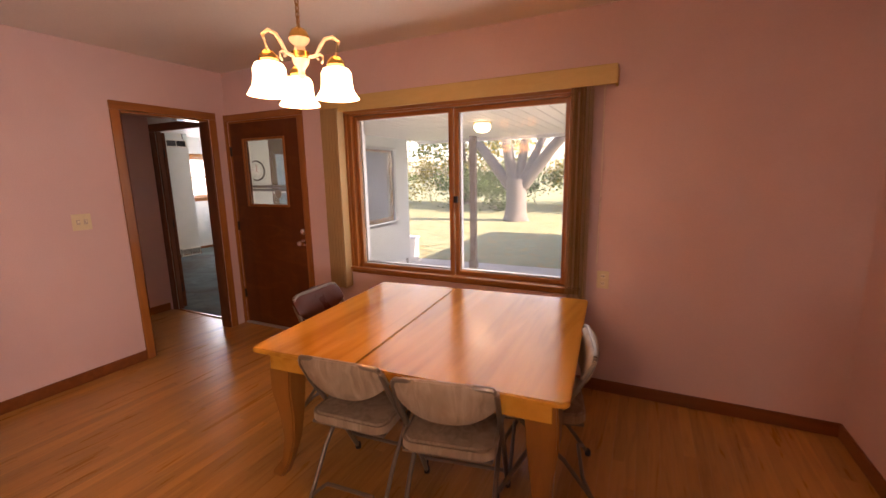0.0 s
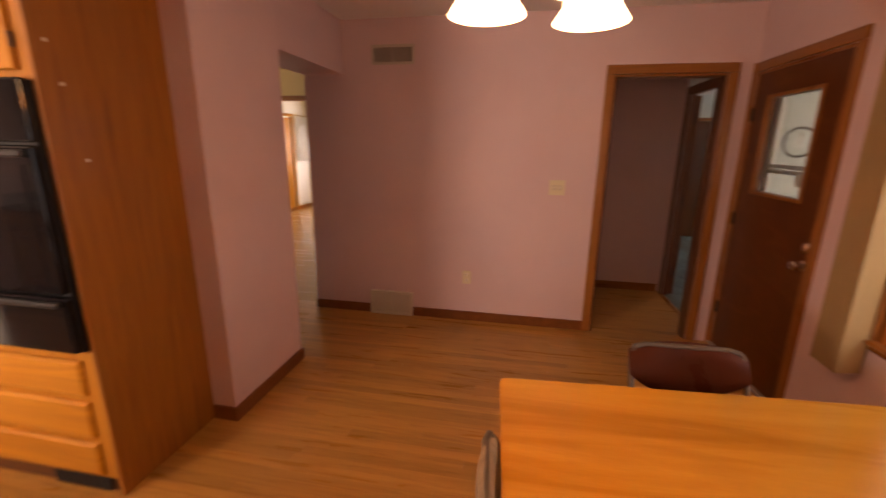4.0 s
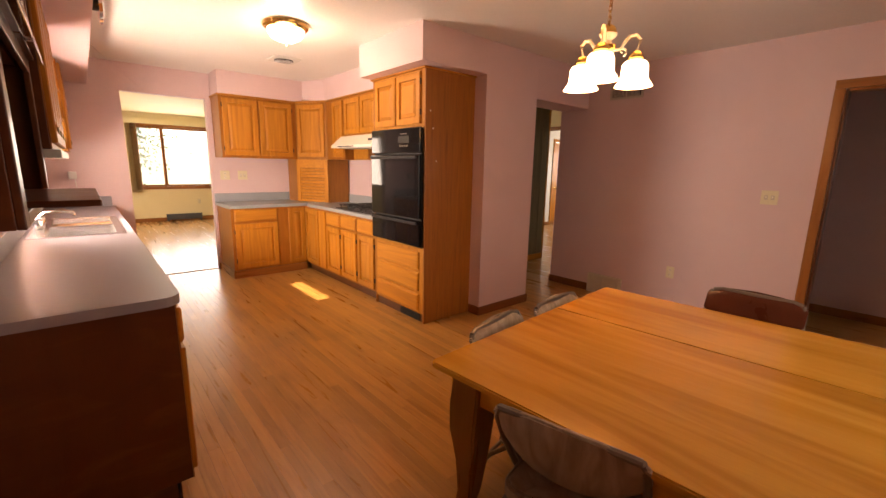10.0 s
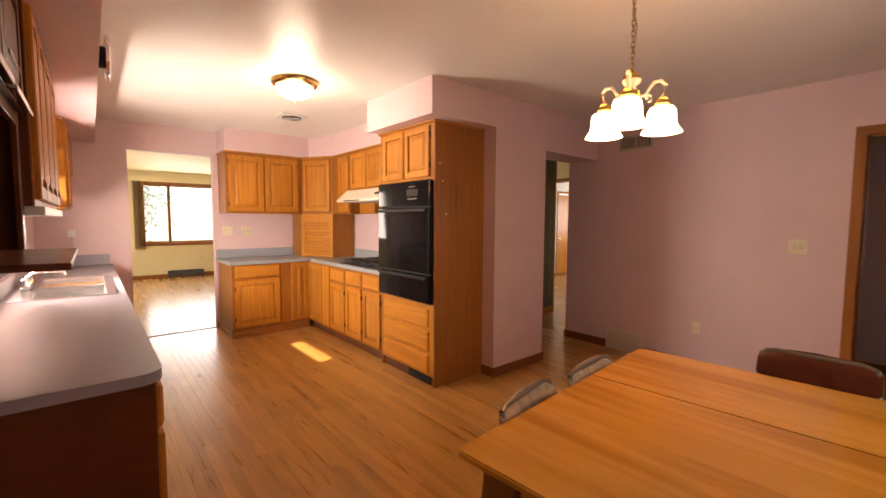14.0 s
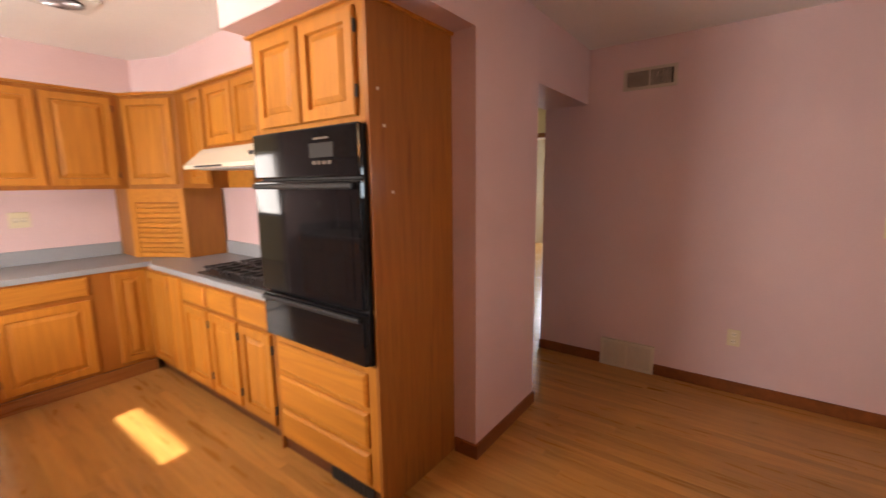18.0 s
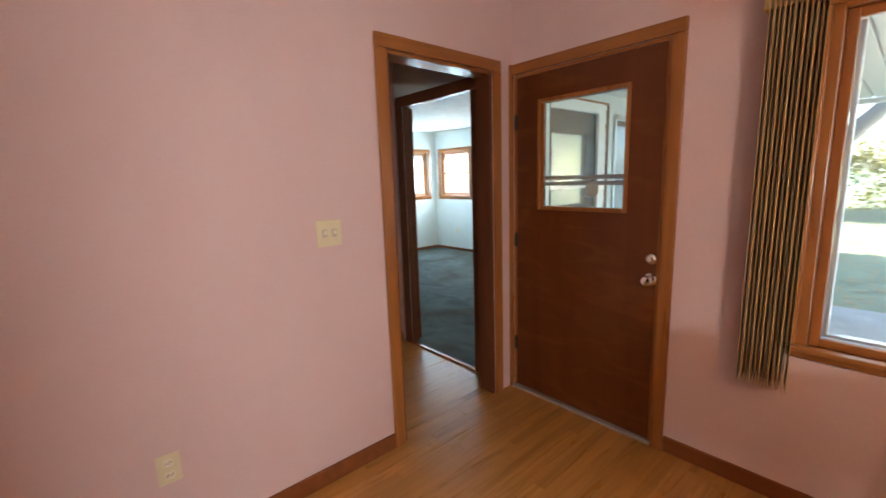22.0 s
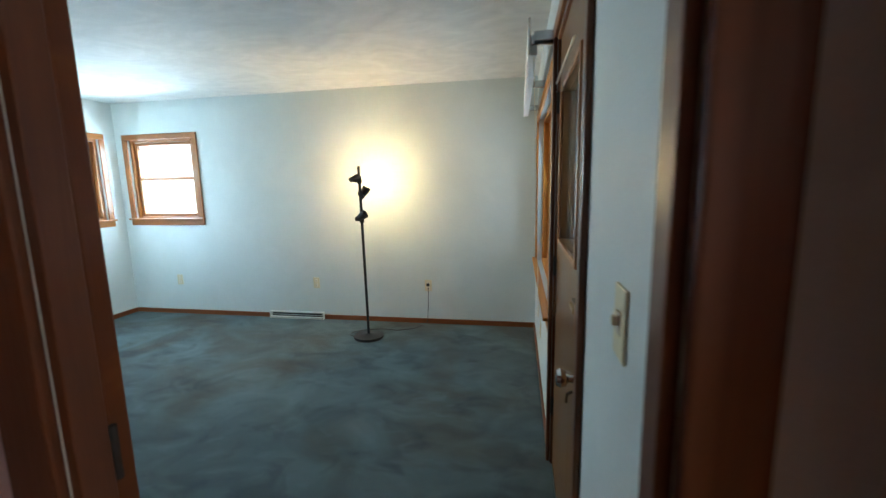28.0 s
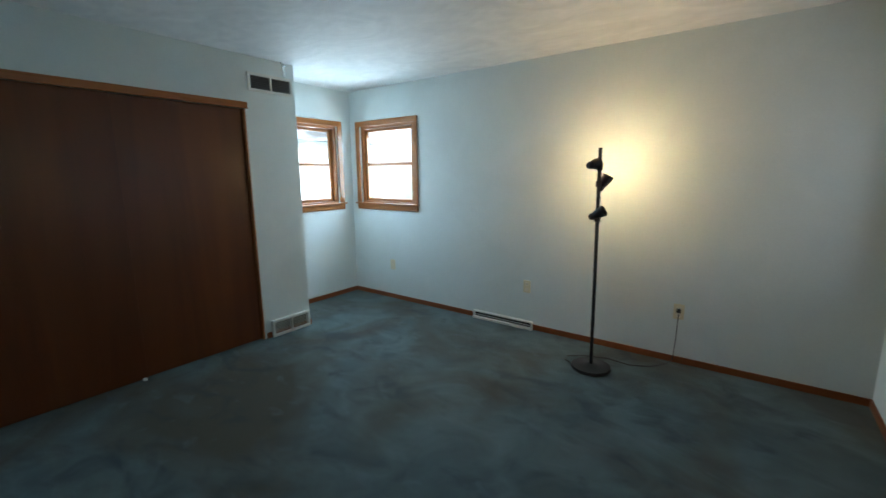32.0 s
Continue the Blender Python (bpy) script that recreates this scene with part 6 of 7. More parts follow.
rg = thing("baseboard_register", "white sloping heat register on the baseboard", "register", (-5.62, YB, 0.006))
for x0, x1, y0, y1, z0, z1, m in ((-5.93, -5.30, YB - 0.05, YB - 0.0125, 0.007, 0.026, PALE), (-5.93, -5.30, YB - 0.045, YB - 0.0125, 0.072, 0.084, PALE), (-5.93, -5.915, YB - 0.045, YB - 0.0125, 0.0265, 0.0715, PALE), (-5.315, -5.30, YB - 0.045, YB - 0.0125, 0.0265, 0.0715, PALE), (-5.91, -5.32, YB - 0.038, YB - 0.032, 0.044, 0.052, PALE), (-5.91, -5.32, YB - 0.018, YB - 0.0126, 0.027, 0.071, SLOT)):
    part("register_bar" if m is PALE else "dark_slot", box(x0, x1, y0, y1, z0, z1, bevel=0.003), m, rg)
for x in (-7.041, -5.374, -4.158):
    plate("wall_outlet", "almond wall outlet above the baseboard" if x != -4.158 else "almond wall outlet with a lamp plugged in", "-y", YB, x, 0.40, 0.07, 0.115, "outlet")
plate("wall_outlet", "white wall outlet under the bedroom window", "-x", XB, 6.86, 0.36, 0.07, 0.115, "outlet")
plate("light_switch", "almond toggle light switch beside the porch door", "-x", XB, 4.575, 1.185, 0.07, 0.118, "switch")
# floor lamp
LX, LY = -4.635, 7.435
fl = thing("floor_lamp", "black pole floor lamp with three spot heads, one lit", "floor lamp", (LX, LY, 0.006))
part("base", lathe([(0.135, 0.006), (0.14, 0.014), (0.135, 0.028), (0.05, 0.034), (0.018, 0.044), (0.0, 0.045)], (LX, LY, 0), 32), BLACK, fl, smooth=True)
part("pole", tube([(LX, LY, 0.04), (LX - 0.01, LY, 0.8), (LX - 0.02, LY, 1.58)], 0.0125, 12), BLACK, fl, smooth=True)


def spot_head(at, way):
    """A small can lamp with a ribbed neck, its mouth along way."""
    way = Vector(way).normalized()
    turn = way.to_track_quat("Z", "Y").to_matrix()
    h = part("spot_head", lathe([(0.0, -0.062), (0.016, -0.061), (0.021, -0.052), (0.021, -0.026), (0.027, -0.018), (0.036, 0.024), (0.038, 0.05), (0.034, 0.05), (0.029, 0.0), (0.0, -0.005)], at, 24, turn=turn), BLACK, fl, "black enamelled spot head", True)
    for d in (-0.048, -0.040, -0.032):
        part("cooling_rib", lathe([(0.0205, d), (0.0245, d + 0.0015), (0.0245, d + 0.003), (0.0205, d + 0.0045)], at, 20, turn=turn), BLACK, h, smooth=True)
    return h


def swivel(z, at):
    px = LX - 0.02 * z / 1.6
    part("swivel", tube([(px, LY, z), ((px + at[0]) / 2, (LY + at[1]) / 2 - 0.01, (z + at[2]) / 2), at], 0.008, 8), BLACK, fl, smooth=True)
    part("clamp", lathe([(0.019, z - 0.02), (0.021, z - 0.012), (0.021, z + 0.012), (0.019, z + 0.02)], (px, LY, 0), 16), BLACK, fl, smooth=True)


swivel(1.45, (LX - 0.05, LY - 0.03, 1.47))
hd = spot_head((LX - 0.05, LY - 0.03, 1.47), (0.25, 0.8, 0.12))
swivel(1.34, (LX + 0.01, LY + 0.02, 1.345))
spot_head((LX + 0.01, LY + 0.03, 1.35), (0.42, 0.25, 0.85))
swivel(1.10, (LX - 0.02, LY - 0.035, 1.12))
spot_head((LX - 0.005, LY - 0.035, 1.14), (0.80, -0.1, 0.45))
part("lit_bulb", lathe([(0.0, -0.004), (0.016, 0.004), (0.027, 0.025), (0.022, 0.044), (0.0, 0.05)], (LX - 0.05, LY - 0.03, 1.47), 16, turn=Vector((0.25, 0.8, 0.12)).normalized().to_track_quat("Z", "Y").to_matrix()), SHADE, hd, "lit bulb", True)
bulb((LX - 0.02, LY + 0.07, 1.484), 5.5, (1.0, 0.62, 0.27), 0.03)
lc = thing("lamp_cord", "dark lamp cord looped over the carpet to the outlet", "cord", (-4.5, 7.46, 0.01))
part("cord", tube([(LX - 0.13, LY - 0.02, 0.012), (LX - 0.2, LY + 0.02, 0.012), (LX - 0.21, LY + 0.09, 0.012), (LX - 0.1, LY + 0.17, 0.012), (LX + 0.05, LY + 0.22, 0.012), (LX + 0.22, LY + 0.2, 0.012), (LX + 0.35, LY + 0.26, 0.012), (-4.20, LY + 0.38, 0.013), (-4.17, YB - 0.03, 0.03), (-4.16, YB - 0.018, 0.18), (-4.156, YB - 0.02, 0.38)], 0.0035, 6), CORD, lc, smooth=True)
part("plug", box(-4.172, -4.144, YB - 0.03, YB - 0.0085, 0.395, 0.425, bevel=0.004), BLACK, lc)

# ---------------------------------------------------------------- hall and living room
pw = tagged(new("wall_panelling"), "dark grooved wood panelling in the hall", kind="structure")
x = -3.82
rng4 = random.Random(9)
while x < -1.31:
    w = min(rng4.choice((0.098, 0.148, 0.198)), -1.302 - x)
    part("panel_board", box(x + 0.002, x + w - 0.002, 0.052, 0.064, 0.09, ZC - 0.002, bevel=0.003), PANEL, pw)
    x += w
part("backing", box(-3.82, -1.302, -0.05, 0.0515, 0, ZC - 0.002), SLOT, pw)
part("baseboard", box(-3.82, -1.302, 0.052, 0.07, 0, 0.089, bevel=0.004), OAKX, pw)
part("end_post", box(-3.855, -3.821, -0.05, 0.066, 0, ZC - 0.002, bevel=0.003), OAKZ, pw)
wd = thing("door_west_room", "closed flush oak door with a brass knob", "door", (-7.77, -2.34, 0))
tagged(wd, kind="structure")
part("leaf", box(-8.12, -7.42, -2.36, -2.32, 0.01, 2.05, bevel=0.003), OAKZ, wd)
part("knob", lathe([(0.03, 0), (0.03, 0.005), (0.012, 0.01), (0.012, 0.03), (0.026, 0.045), (0.02, 0.062), (0, 0.064)], (-7.50, -2.32, 0.93), 18, turn=Matrix.Rotation(radians(-90), 3, "X")), BRASS, wd, smooth=True)
casing("door_casing_west_room", "x", -2.3, 1, -8.14, -7.40, 2.07, (OAKZ, OAKX), 0.06)
window_unit("window_west_room", "double-hung window in the west room", "y", -9.05, -1.60, -0.75, 0.95, 2.0, (), (OAKZ, OAKY), 0.05, 0.04, 1.47)
window_trim("window_trim_west_room", "y", -9.0, 1, -1.60, -0.75, 0.97, 1.99, (OAKZ, OAKY), 0.06)


def curtain(name, label, along, c, lo, hi, z0, z1, mat):
    ob = thing(name, label, "curtain", ((lo + hi) / 2, c, z0) if along == "x" else (c, (lo + hi) / 2, z0))
    bm = bmesh.new()
    n = int((hi - lo) / 0.015)
    put = (lambda u, d, z: (u, c + d, z)) if along == "x" else (lambda u, d, z: (c + d, u, z))
    rows = [[bm.verts.new(put(lo + (hi - lo) * k / n, 0.018 * math.sin(k * 0.9) * (1 if j else 0.6) + 0.006 * math.sin(k * 2.3), z)) for k in range(n + 1)] for j, z in enumerate((z1, (z0 + z1) / 2, z0))]
    for a, b in zip(rows, rows[1:]):
        for k in range(n):
            bm.faces.new((a[k], a[k + 1], b[k + 1], b[k]))
    bmesh.ops.solidify(bm, geom=bm.faces[:], thickness=0.002)
    part("cloth", bm, mat, ob, smooth=True)
    part("rod", tube([put(lo - 0.03, 0, z1 + 0.01), put(hi + 0.03, 0, z1 + 0.01)], 0.008, 8), BRASS, ob, smooth=True)
    return ob


curtain("curtain", "white sheer curtain beside the oak door", "x", -2.25, -8.75, -8.22, 1.1, 2.1, SHEER)
window_unit("window_living", "wide sliding window of the far room", "x", -7.95, -1.45, 0.66, 0.80, 2.22, (0.12,), (TRIMZ, TRIMX), 0.05, 0.035)
window_trim("window_trim_living", "x", -7.9, 1, -1.45, 0.66, 0.83, 2.2, (TRIMZ, TRIMX), 0.05)
va = thing("living_valance", "white valance box over the far window", "valance", (-0.4, -7.85, 2.28))
part("front_board", box(-1.7, 0.92, -7.80, -7.785, 2.24, 2.36, bevel=0.003), CREAM, va)
part("end_board", box(0.905, 0.92, -7.8995, -7.8005, 2.24, 2.36, bevel=0.002), CREAM, va)
vb = thing("vertical_blind", "tan vertical blind slats stacked beside the far window", "blind", (0.72, -7.85, 0.7), "window blinds")
for k in range(11):
    part("slat", box(0.61 + 0.019 * k, 0.613 + 0.019 * k, -7.88, -7.80, 0.70, 2.239), BLIND, vb)
hb = thing("baseboard_heater", "dark green baseboard heater along the far wall", "heater", (-0.15, -7.86, 0))
part("cover", box(-0.55, 0.20, -7.885, -7.83, 0.03, 0.15, bevel=0.006), SCREEN, hb)
part("top_rail", box(-0.55, 0.20, -7.885, -7.82, 0.151, 0.165, bevel=0.003), SCREEN, hb)
for x in (-0.52, 0.17):
    part("foot", box(x - 0.015, x + 0.015, -7.88, -7.84, 0.0, 0.0295), SCREEN, hb)
plate("wall_outlet", "almond outlet on the far cream wall", "+y", -7.9, -0.52, 0.45, 0.07, 0.115, "outlet")
# Unseen cloth on the uncut wall, added to back the fill lamp.
curtain("curtain", "unseen white curtain on the blank side wall behind the fill lamp", "y", 2.875, -6.6, -4.6, 0.9, 2.1, SHEER)
wl = thing("torchiere_lamp", "white torchiere lamp in the far room", "floor lamp", (1.45, -6.0, 0))
part("base", lathe([(0.13, 0.0), (0.13, 0.015), (0.03, 0.035), (0.0, 0.036)], (1.45, -6.0, 0), 24), SIDING, wl, smooth=True)
part("pole", tube([(1.45, -6.0, 0.03), (1.45, -6.0, 1.72)], 0.012, 10), SIDING, wl, smooth=True)
part("bowl", lathe([(0.0, 1.71), (0.03, 1.715), (0.10, 1.76), (0.14, 1.82), (0.135, 1.82), (0.09, 1.77), (0.0, 1.73)], (1.45, -6.0, 0), 24), SIDING, wl, smooth=True)

# ---------------------------------------------------------------- roof and outside
GZ = -0.32
ground = bmesh.new()
bmesh.ops.create_grid(ground, x_segments=24, y_segments=24, size=300, matrix=Matrix.Translation((0, 0, GZ)))
tagged(link("ground", ground, LAWN), "autumn lawn strewn with leaves", kind="structure")
run("foundation", CONCRETE, (-7.75, -2.975, 4.54, 7.95, GZ - 0.1, -0.055), (-9.2, 3.0, -8.1, YN + 0.15, GZ - 0.1, -0.125), label="grey concrete foundation")
run("roof", SHINGLE, (-9.5, 3.3, -8.4, YN + 0.14, 2.62, 2.78), (-8.1, -2.9, 4.53, 8.2, 2.47, 2.6), label="grey shingle roof slab")
run("porch_slab", CONCRETE, (-2.965, 1.40, YN + 0.161, 8.5, GZ, -0.12), label="grey concrete porch floor")
run("porch_roof", SHINGLE, (-2.96, 1.9, YN + 0.165, 8.65, 2.17, 2.30), label="grey shingle porch roof")
pc = tagged(new("ceiling_porch"), "white board ceiling of the porch", kind="structure")
bm = bmesh.new()
x = -2.965
while x < 1.75:
    box(x + 0.006, x + 0.146, YN + 0.162, 8.455, 2.10, 2.13, bm, 0.004)
    x += 0.152
box(-2.965, 1.8, YN + 0.162, 8.455, 2.132, 2.165, bm)
part("boards", bm, SOFFIT, pc)
run("porch_beam", SIDING, (-2.965, 1.8, 8.46, 8.54, 2.05, 2.099), label="white painted porch beam")
pl = thing("porch_light", "lit round glass porch ceiling light", "ceiling light", (-0.90, 6.40, 2.08))
part("pan", lathe([(0.11, 2.099), (0.115, 2.09), (0.10, 2.082)], (-0.90, 6.40, 0), 24), BRASS, pl, smooth=True)
part("globe", lathe([(0.085, 2.0815), (0.105, 2.06), (0.10, 2.02), (0.06, 1.985), (0.0, 1.975)], (-0.90, 6.40, 0), 24), SHADE, pl, smooth=True)
for x, y, m, w, lab in ((-1.69, 8.08, POSTW, 0.05, "weathered brown porch post"), (0.11, 7.83, SIDING, 0.045, "white painted porch post")):
    po = thing("porch_post", lab, "post", (x, y, -0.12), "porch posts")
    part("shaft", box(x - w, x + w, y - w, y + w, -0.12, 2.099, bevel=0.008), m, po)
    part("foot_block", box(x - w - 0.015, x + w + 0.015, y - w - 0.015, y + w + 0.015, -0.119, 0.02, bevel=0.006), m, po)
# outer face of the bedroom wing
wing = tagged(new("wall_wing_outside"), "white lap siding on the bedroom wing", kind="structure")
for k in range(19):
    z = -0.10 + 0.115 * k
    spans = [(4.54, 7.90)]
    for a, b, lo_, hi_ in ((4.90, 5.82, -0.3, 2.06), (5.95, 7.63, 0.66, 1.95)):
        if z + 0.115 > lo_ and z < hi_:
            spans = [q for s in spans for q in ((s[0], min(s[1], a)), (max(s[0], b), s[1])) if q[1] - q[0] > 0.02]
    for a, b in spans:
        bm = bmesh.new()
        vs = [bm.verts.new((px, py, pz)) for py in (a, b) for px, pz in ((-2.9665, z), (-2.945, z), (-2.957, z + 0.117), (-2.9665, z + 0.117))]
        for f in ((0, 1, 2, 3), (4, 7, 6, 5), (0, 4, 5, 1), (1, 5, 6, 2), (2, 6, 7, 3), (3, 7, 4, 0)):
            bm.faces.new([vs[i] for i in f])
        bmesh.ops.recalc_face_normals(bm, faces=bm.faces)
        part("siding_board", bm, SIDING, wing)
aw = thing("storm_window", "grey aluminium storm window with dark screens", "window", (-2.94, 6.8, 0.66))
for q in ((5.95, 6.0, 0.66, 1.95), (7.58, 7.63, 0.66, 1.95), (6.775, 6.815, 0.7005, 1.8995), (6.0005, 7.5795, 0.66, 0.70), (6.0005, 7.5795, 1.90, 1.95)):
    part("frame_bar", box(-2.966, -2.93, q[0], q[1], q[2], q[3], bevel=0.003), ALUM, aw)
for a, b in ((6.0, 6.775), (6.815, 7.58)):
    q = part("pane", box(-2.95, -2.947, a, b, 0.70, 1.90), SCREENG, aw)
    q.visible_shadow = False
sd = thing("storm_door", "white storm door on the bedroom wing", "door", (-2.95, 5.36, 0))
for q in ((4.90, 5.0, 0.0, 2.05), (5.72, 5.82, 0.0, 2.05), (5.0005, 5.7195, 1.93, 2.05), (5.0005, 5.7195, 0.0, 0.22), (5.0005, 5.7195, 1.31, 1.36)):
    part("frame_bar", box(-2.966, -2.935, q[0], q[1], q[2], q[3], bevel=0.003), SIDING, sd)
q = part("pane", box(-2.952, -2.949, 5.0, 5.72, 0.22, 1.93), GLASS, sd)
q.visible_shadow = False
ck = thing("wall_thermometer", "round dial thermometer with a dark rim on the siding", "thermometer", (-2.94, 4.80, 1.57))
tx = Matrix.Rotation(radians(90), 3, "Y")
part("rim", lathe([(0.0, 0), (0.11, 0.0), (0.112, 0.02), (0.10, 0.024), (0.095, 0.014), (0.0, 0.013)], (-2.945, 4.79, 1.57), 32, turn=tx), BLACK, ck, smooth=True)
part("dial", lathe([(0.094, 0.0145), (0.0, 0.0155)], (-2.945, 4.79, 1.57), 32, turn=tx), SIDING, ck)
part("needle", box(-2.928, -2.926, 4.787, 4.793, 1.56, 1.64), LEAFR, ck)
# low white block at the wing's end
lb = thing("low_block", "low white painted masonry block at the porch edge", "low wall", (-3.15, 8.2, GZ))
part("body", box(-3.35, -2.95, 7.99, 8.40, GZ - 0.02, 0.30, bevel=0.01), SIDING, lb)
part("cap", box(-3.37, -2.93, 7.98, 8.42, 0.3005, 0.335, bevel=0.008), SIDING, lb)
# garage
gr = thing("garage", "white sided garage with a grey roof and side door", "garage", (3.4, 10.5, GZ))
bm = bmesh.new()
for k in range(22):
    box(1.40 - 0.008 * (k % 1), 1.50, 7.0, 14.0, GZ + 0.12 * k + 0.004, GZ + 0.12 * k + 0.118, bm)
part("side_wall", bm, SIDING, gr)
part("core", box(1.505, 6.5, 7.0, 14.0, GZ, 2.3), SIDING, gr)
bm = bmesh.new()
vs = [bm.verts.new(v) for v in ((1.05, 6.7, 2.28), (1.05, 14.3, 2.28), (4.0, 14.3, 3.6), (4.0, 6.7, 3.6), (6.9, 6.7, 2.28), (6.9, 14.3, 2.28))]
for f in ((0, 1, 2, 3), (3, 2, 5, 4), (0, 3, 4), (1, 5, 2), (0, 4, 5, 1)):
    bm.faces.new([vs[i] for i in f])
bmesh.ops.recalc_face_normals(bm, faces=bm.faces)
part("roof", bm, SHINGLE, gr)
part("gutter", box(0.94, 1.06, 6.7, 14.3, 2.20, 2.32, bevel=0.02), SIDING, gr)
gd = part("side_door", box(1.37, 1.3985, 8.42, 9.24, -0.20, 1.60, bevel=0.004), SIDING, gr)
part("knob", lathe([(0.02, 0), (0.012, 0.01), (0.024, 0.04), (0.0, 0.055)], (1.37, 9.17, 0.58), 12, turn=Matrix.Rotation(radians(-90), 3, "Y")), BRASS, gd, smooth=True)
# Far jamb carries its shade as a grey colour; the near trim stays white.
part("door_trim", box(1.365, 1.3985, 9.2415, 9.37, -0.20, 1.66, bevel=0.003), ALUM, gr, "door jamb in shaded grey")
part("door_trim", box(1.365, 1.3985, 8.33, 8.4185, -0.20, 1.66, bevel=0.003), SIDING, gr)
part("door_trim", box(1.365, 1.3985, 8.4195, 9.2405, 1.6015, 1.66, bevel=0.003), ALUM, gr, "grey door head")


def leaves(count, middle, radii, size, seed, lump=12):
    """Many small bent leaves gathered in uneven clumps."""
    r = random.Random(seed)
    clumps = []
    for _ in range(lump):
        while True:
            v = Vector((r.uniform(-1, 1), r.uniform(-1, 1), r.uniform(-1, 1)))
            if v.length < 1:
                break
        clumps.append((Vector(middle) + Vector((v.x * radii[0], v.y * radii[1], v.z * radii[2])), r.uniform(0.22, 0.5)))
    verts, faces = [], []
    for _ in range(count):
        c, k = r.choice(clumps)
        p = c + Vector((r.gauss(0, 0.6) * radii[0] * k, r.gauss(0, 0.6) * radii[1] * k, r.gauss(0, 0.6) * radii[2] * k))
        p.z = max(p.z, GZ + 0.03)
        a = Vector((r.uniform(-1, 1), r.uniform(-1, 1), r.uniform(-0.6, 0.6))).normalized() * size * r.uniform(0.6, 1.3)
        b = a.cross(Vector((r.uniform(-1, 1), r.uniform(-1, 1), r.uniform(-1, 1)))).normalized() * size * 0.5
        n = len(verts)
        verts += [tuple(p), tuple(p + a * 0.5 + b), tuple(p + a), tuple(p + a * 0.5 - b)]
        faces += [(n, n + 1, n + 2), (n, n + 2, n + 3)]
    me = bpy.data.meshes.new("leaves")
    me.from_pydata(verts, [], faces)
    return me


def crown(name, me, mat, parent):
    me.materials.append(mat)
    ob = new(name, me)
    ob.parent = parent
    ob.location = -origin(parent)
    return ob


def tree(name, label, at, trunk_r, fork_z, limbs, crowns, mat=BARK):
    x, y = at
    ob = thing(name, label, "tree", (x, y, GZ))
    part("trunk", tube([(x, y, GZ - 0.05), (x, y, GZ + 0.25), (x + 0.02, y, (GZ + fork_z) / 2), (x, y, fork_z)], trunk_r, 14, taper=(1.35, 1.05, 0.95, 1.0)), mat, ob, smooth=True)
    for dx, dy, top, r in limbs:
        part("limb", tube([(x + dx * 0.06, y, fork_z - trunk_r * 0.6), (x + dx * 0.3, y + dy * 0.2, fork_z + (top - fork_z) * 0.25), (x + dx * 0.62, y + dy * 0.6, fork_z + (top - fork_z) * 0.6), (x + dx, y + dy, top)], r, 10, taper=(1.1, 0.9, 0.65, 0.25)), mat, ob, smooth=True)
    for args, m in crowns:
        crown("crown", leaves(*args), m, ob)
    return ob


tree("forked_tree", "large forked grey tree with red and yellow leaves", (-3.5, 17.0), 0.40, 1.25, ((-4.2, 0.3, 5.4, 0.20), (4.4, -0.2, 5.6, 0.22), (1.0, 0.8, 7.0, 0.18), (-1.2, -0.3, 6.6, 0.22), (3.0, 0.4, 6.6, 0.15)),
     (((1500, (-5.1, 16.9, 6.2), (3.2, 2.6, 1.7), 0.14, 2, 26), LEAFR), ((1700, (-1.9, 17.1, 6.8), (3.4, 2.6, 1.6), 0.14, 3, 26), LEAFY)))
tree("maple_tree", "green tree behind the yard", (3.5, 24), 0.28, 1.6, ((-1.4, 0, 5, 0.16), (1.4, 0.4, 5.5, 0.16), (0.1, -0.6, 6, 0.14)), (((4200, (3.5, 24, 5.0), (3.4, 2.6, 2.6), 0.2, 5, 30), LEAFG),))
tree("maple_tree", "green and yellow tree beyond the fence", (-9.0, 25), 0.3, 1.6, ((-1.4, 0, 5, 0.16), (1.6, 0.4, 5.5, 0.16), (0.1, -0.6, 6, 0.14)), (((3600, (-9, 25, 4.6), (3.6, 2.6, 2.6), 0.2, 6, 30), LEAFG), ((1600, (-8, 24.5, 3.6), (3.0, 2.2, 1.8), 0.18, 7, 20), LEAFY)))
tree("maple_tree", "green tree across the front lawn", (1.6, -22), 0.3, 1.8, ((-1.4, 0, 5, 0.16), (1.4, 0.4, 5.5, 0.16), (0.1, -0.6, 6, 0.14)), (((26000, (1.8, -22, 3.6), (3.0, 2.4, 2.6), 0.15, 8, 60), LEAFG),))
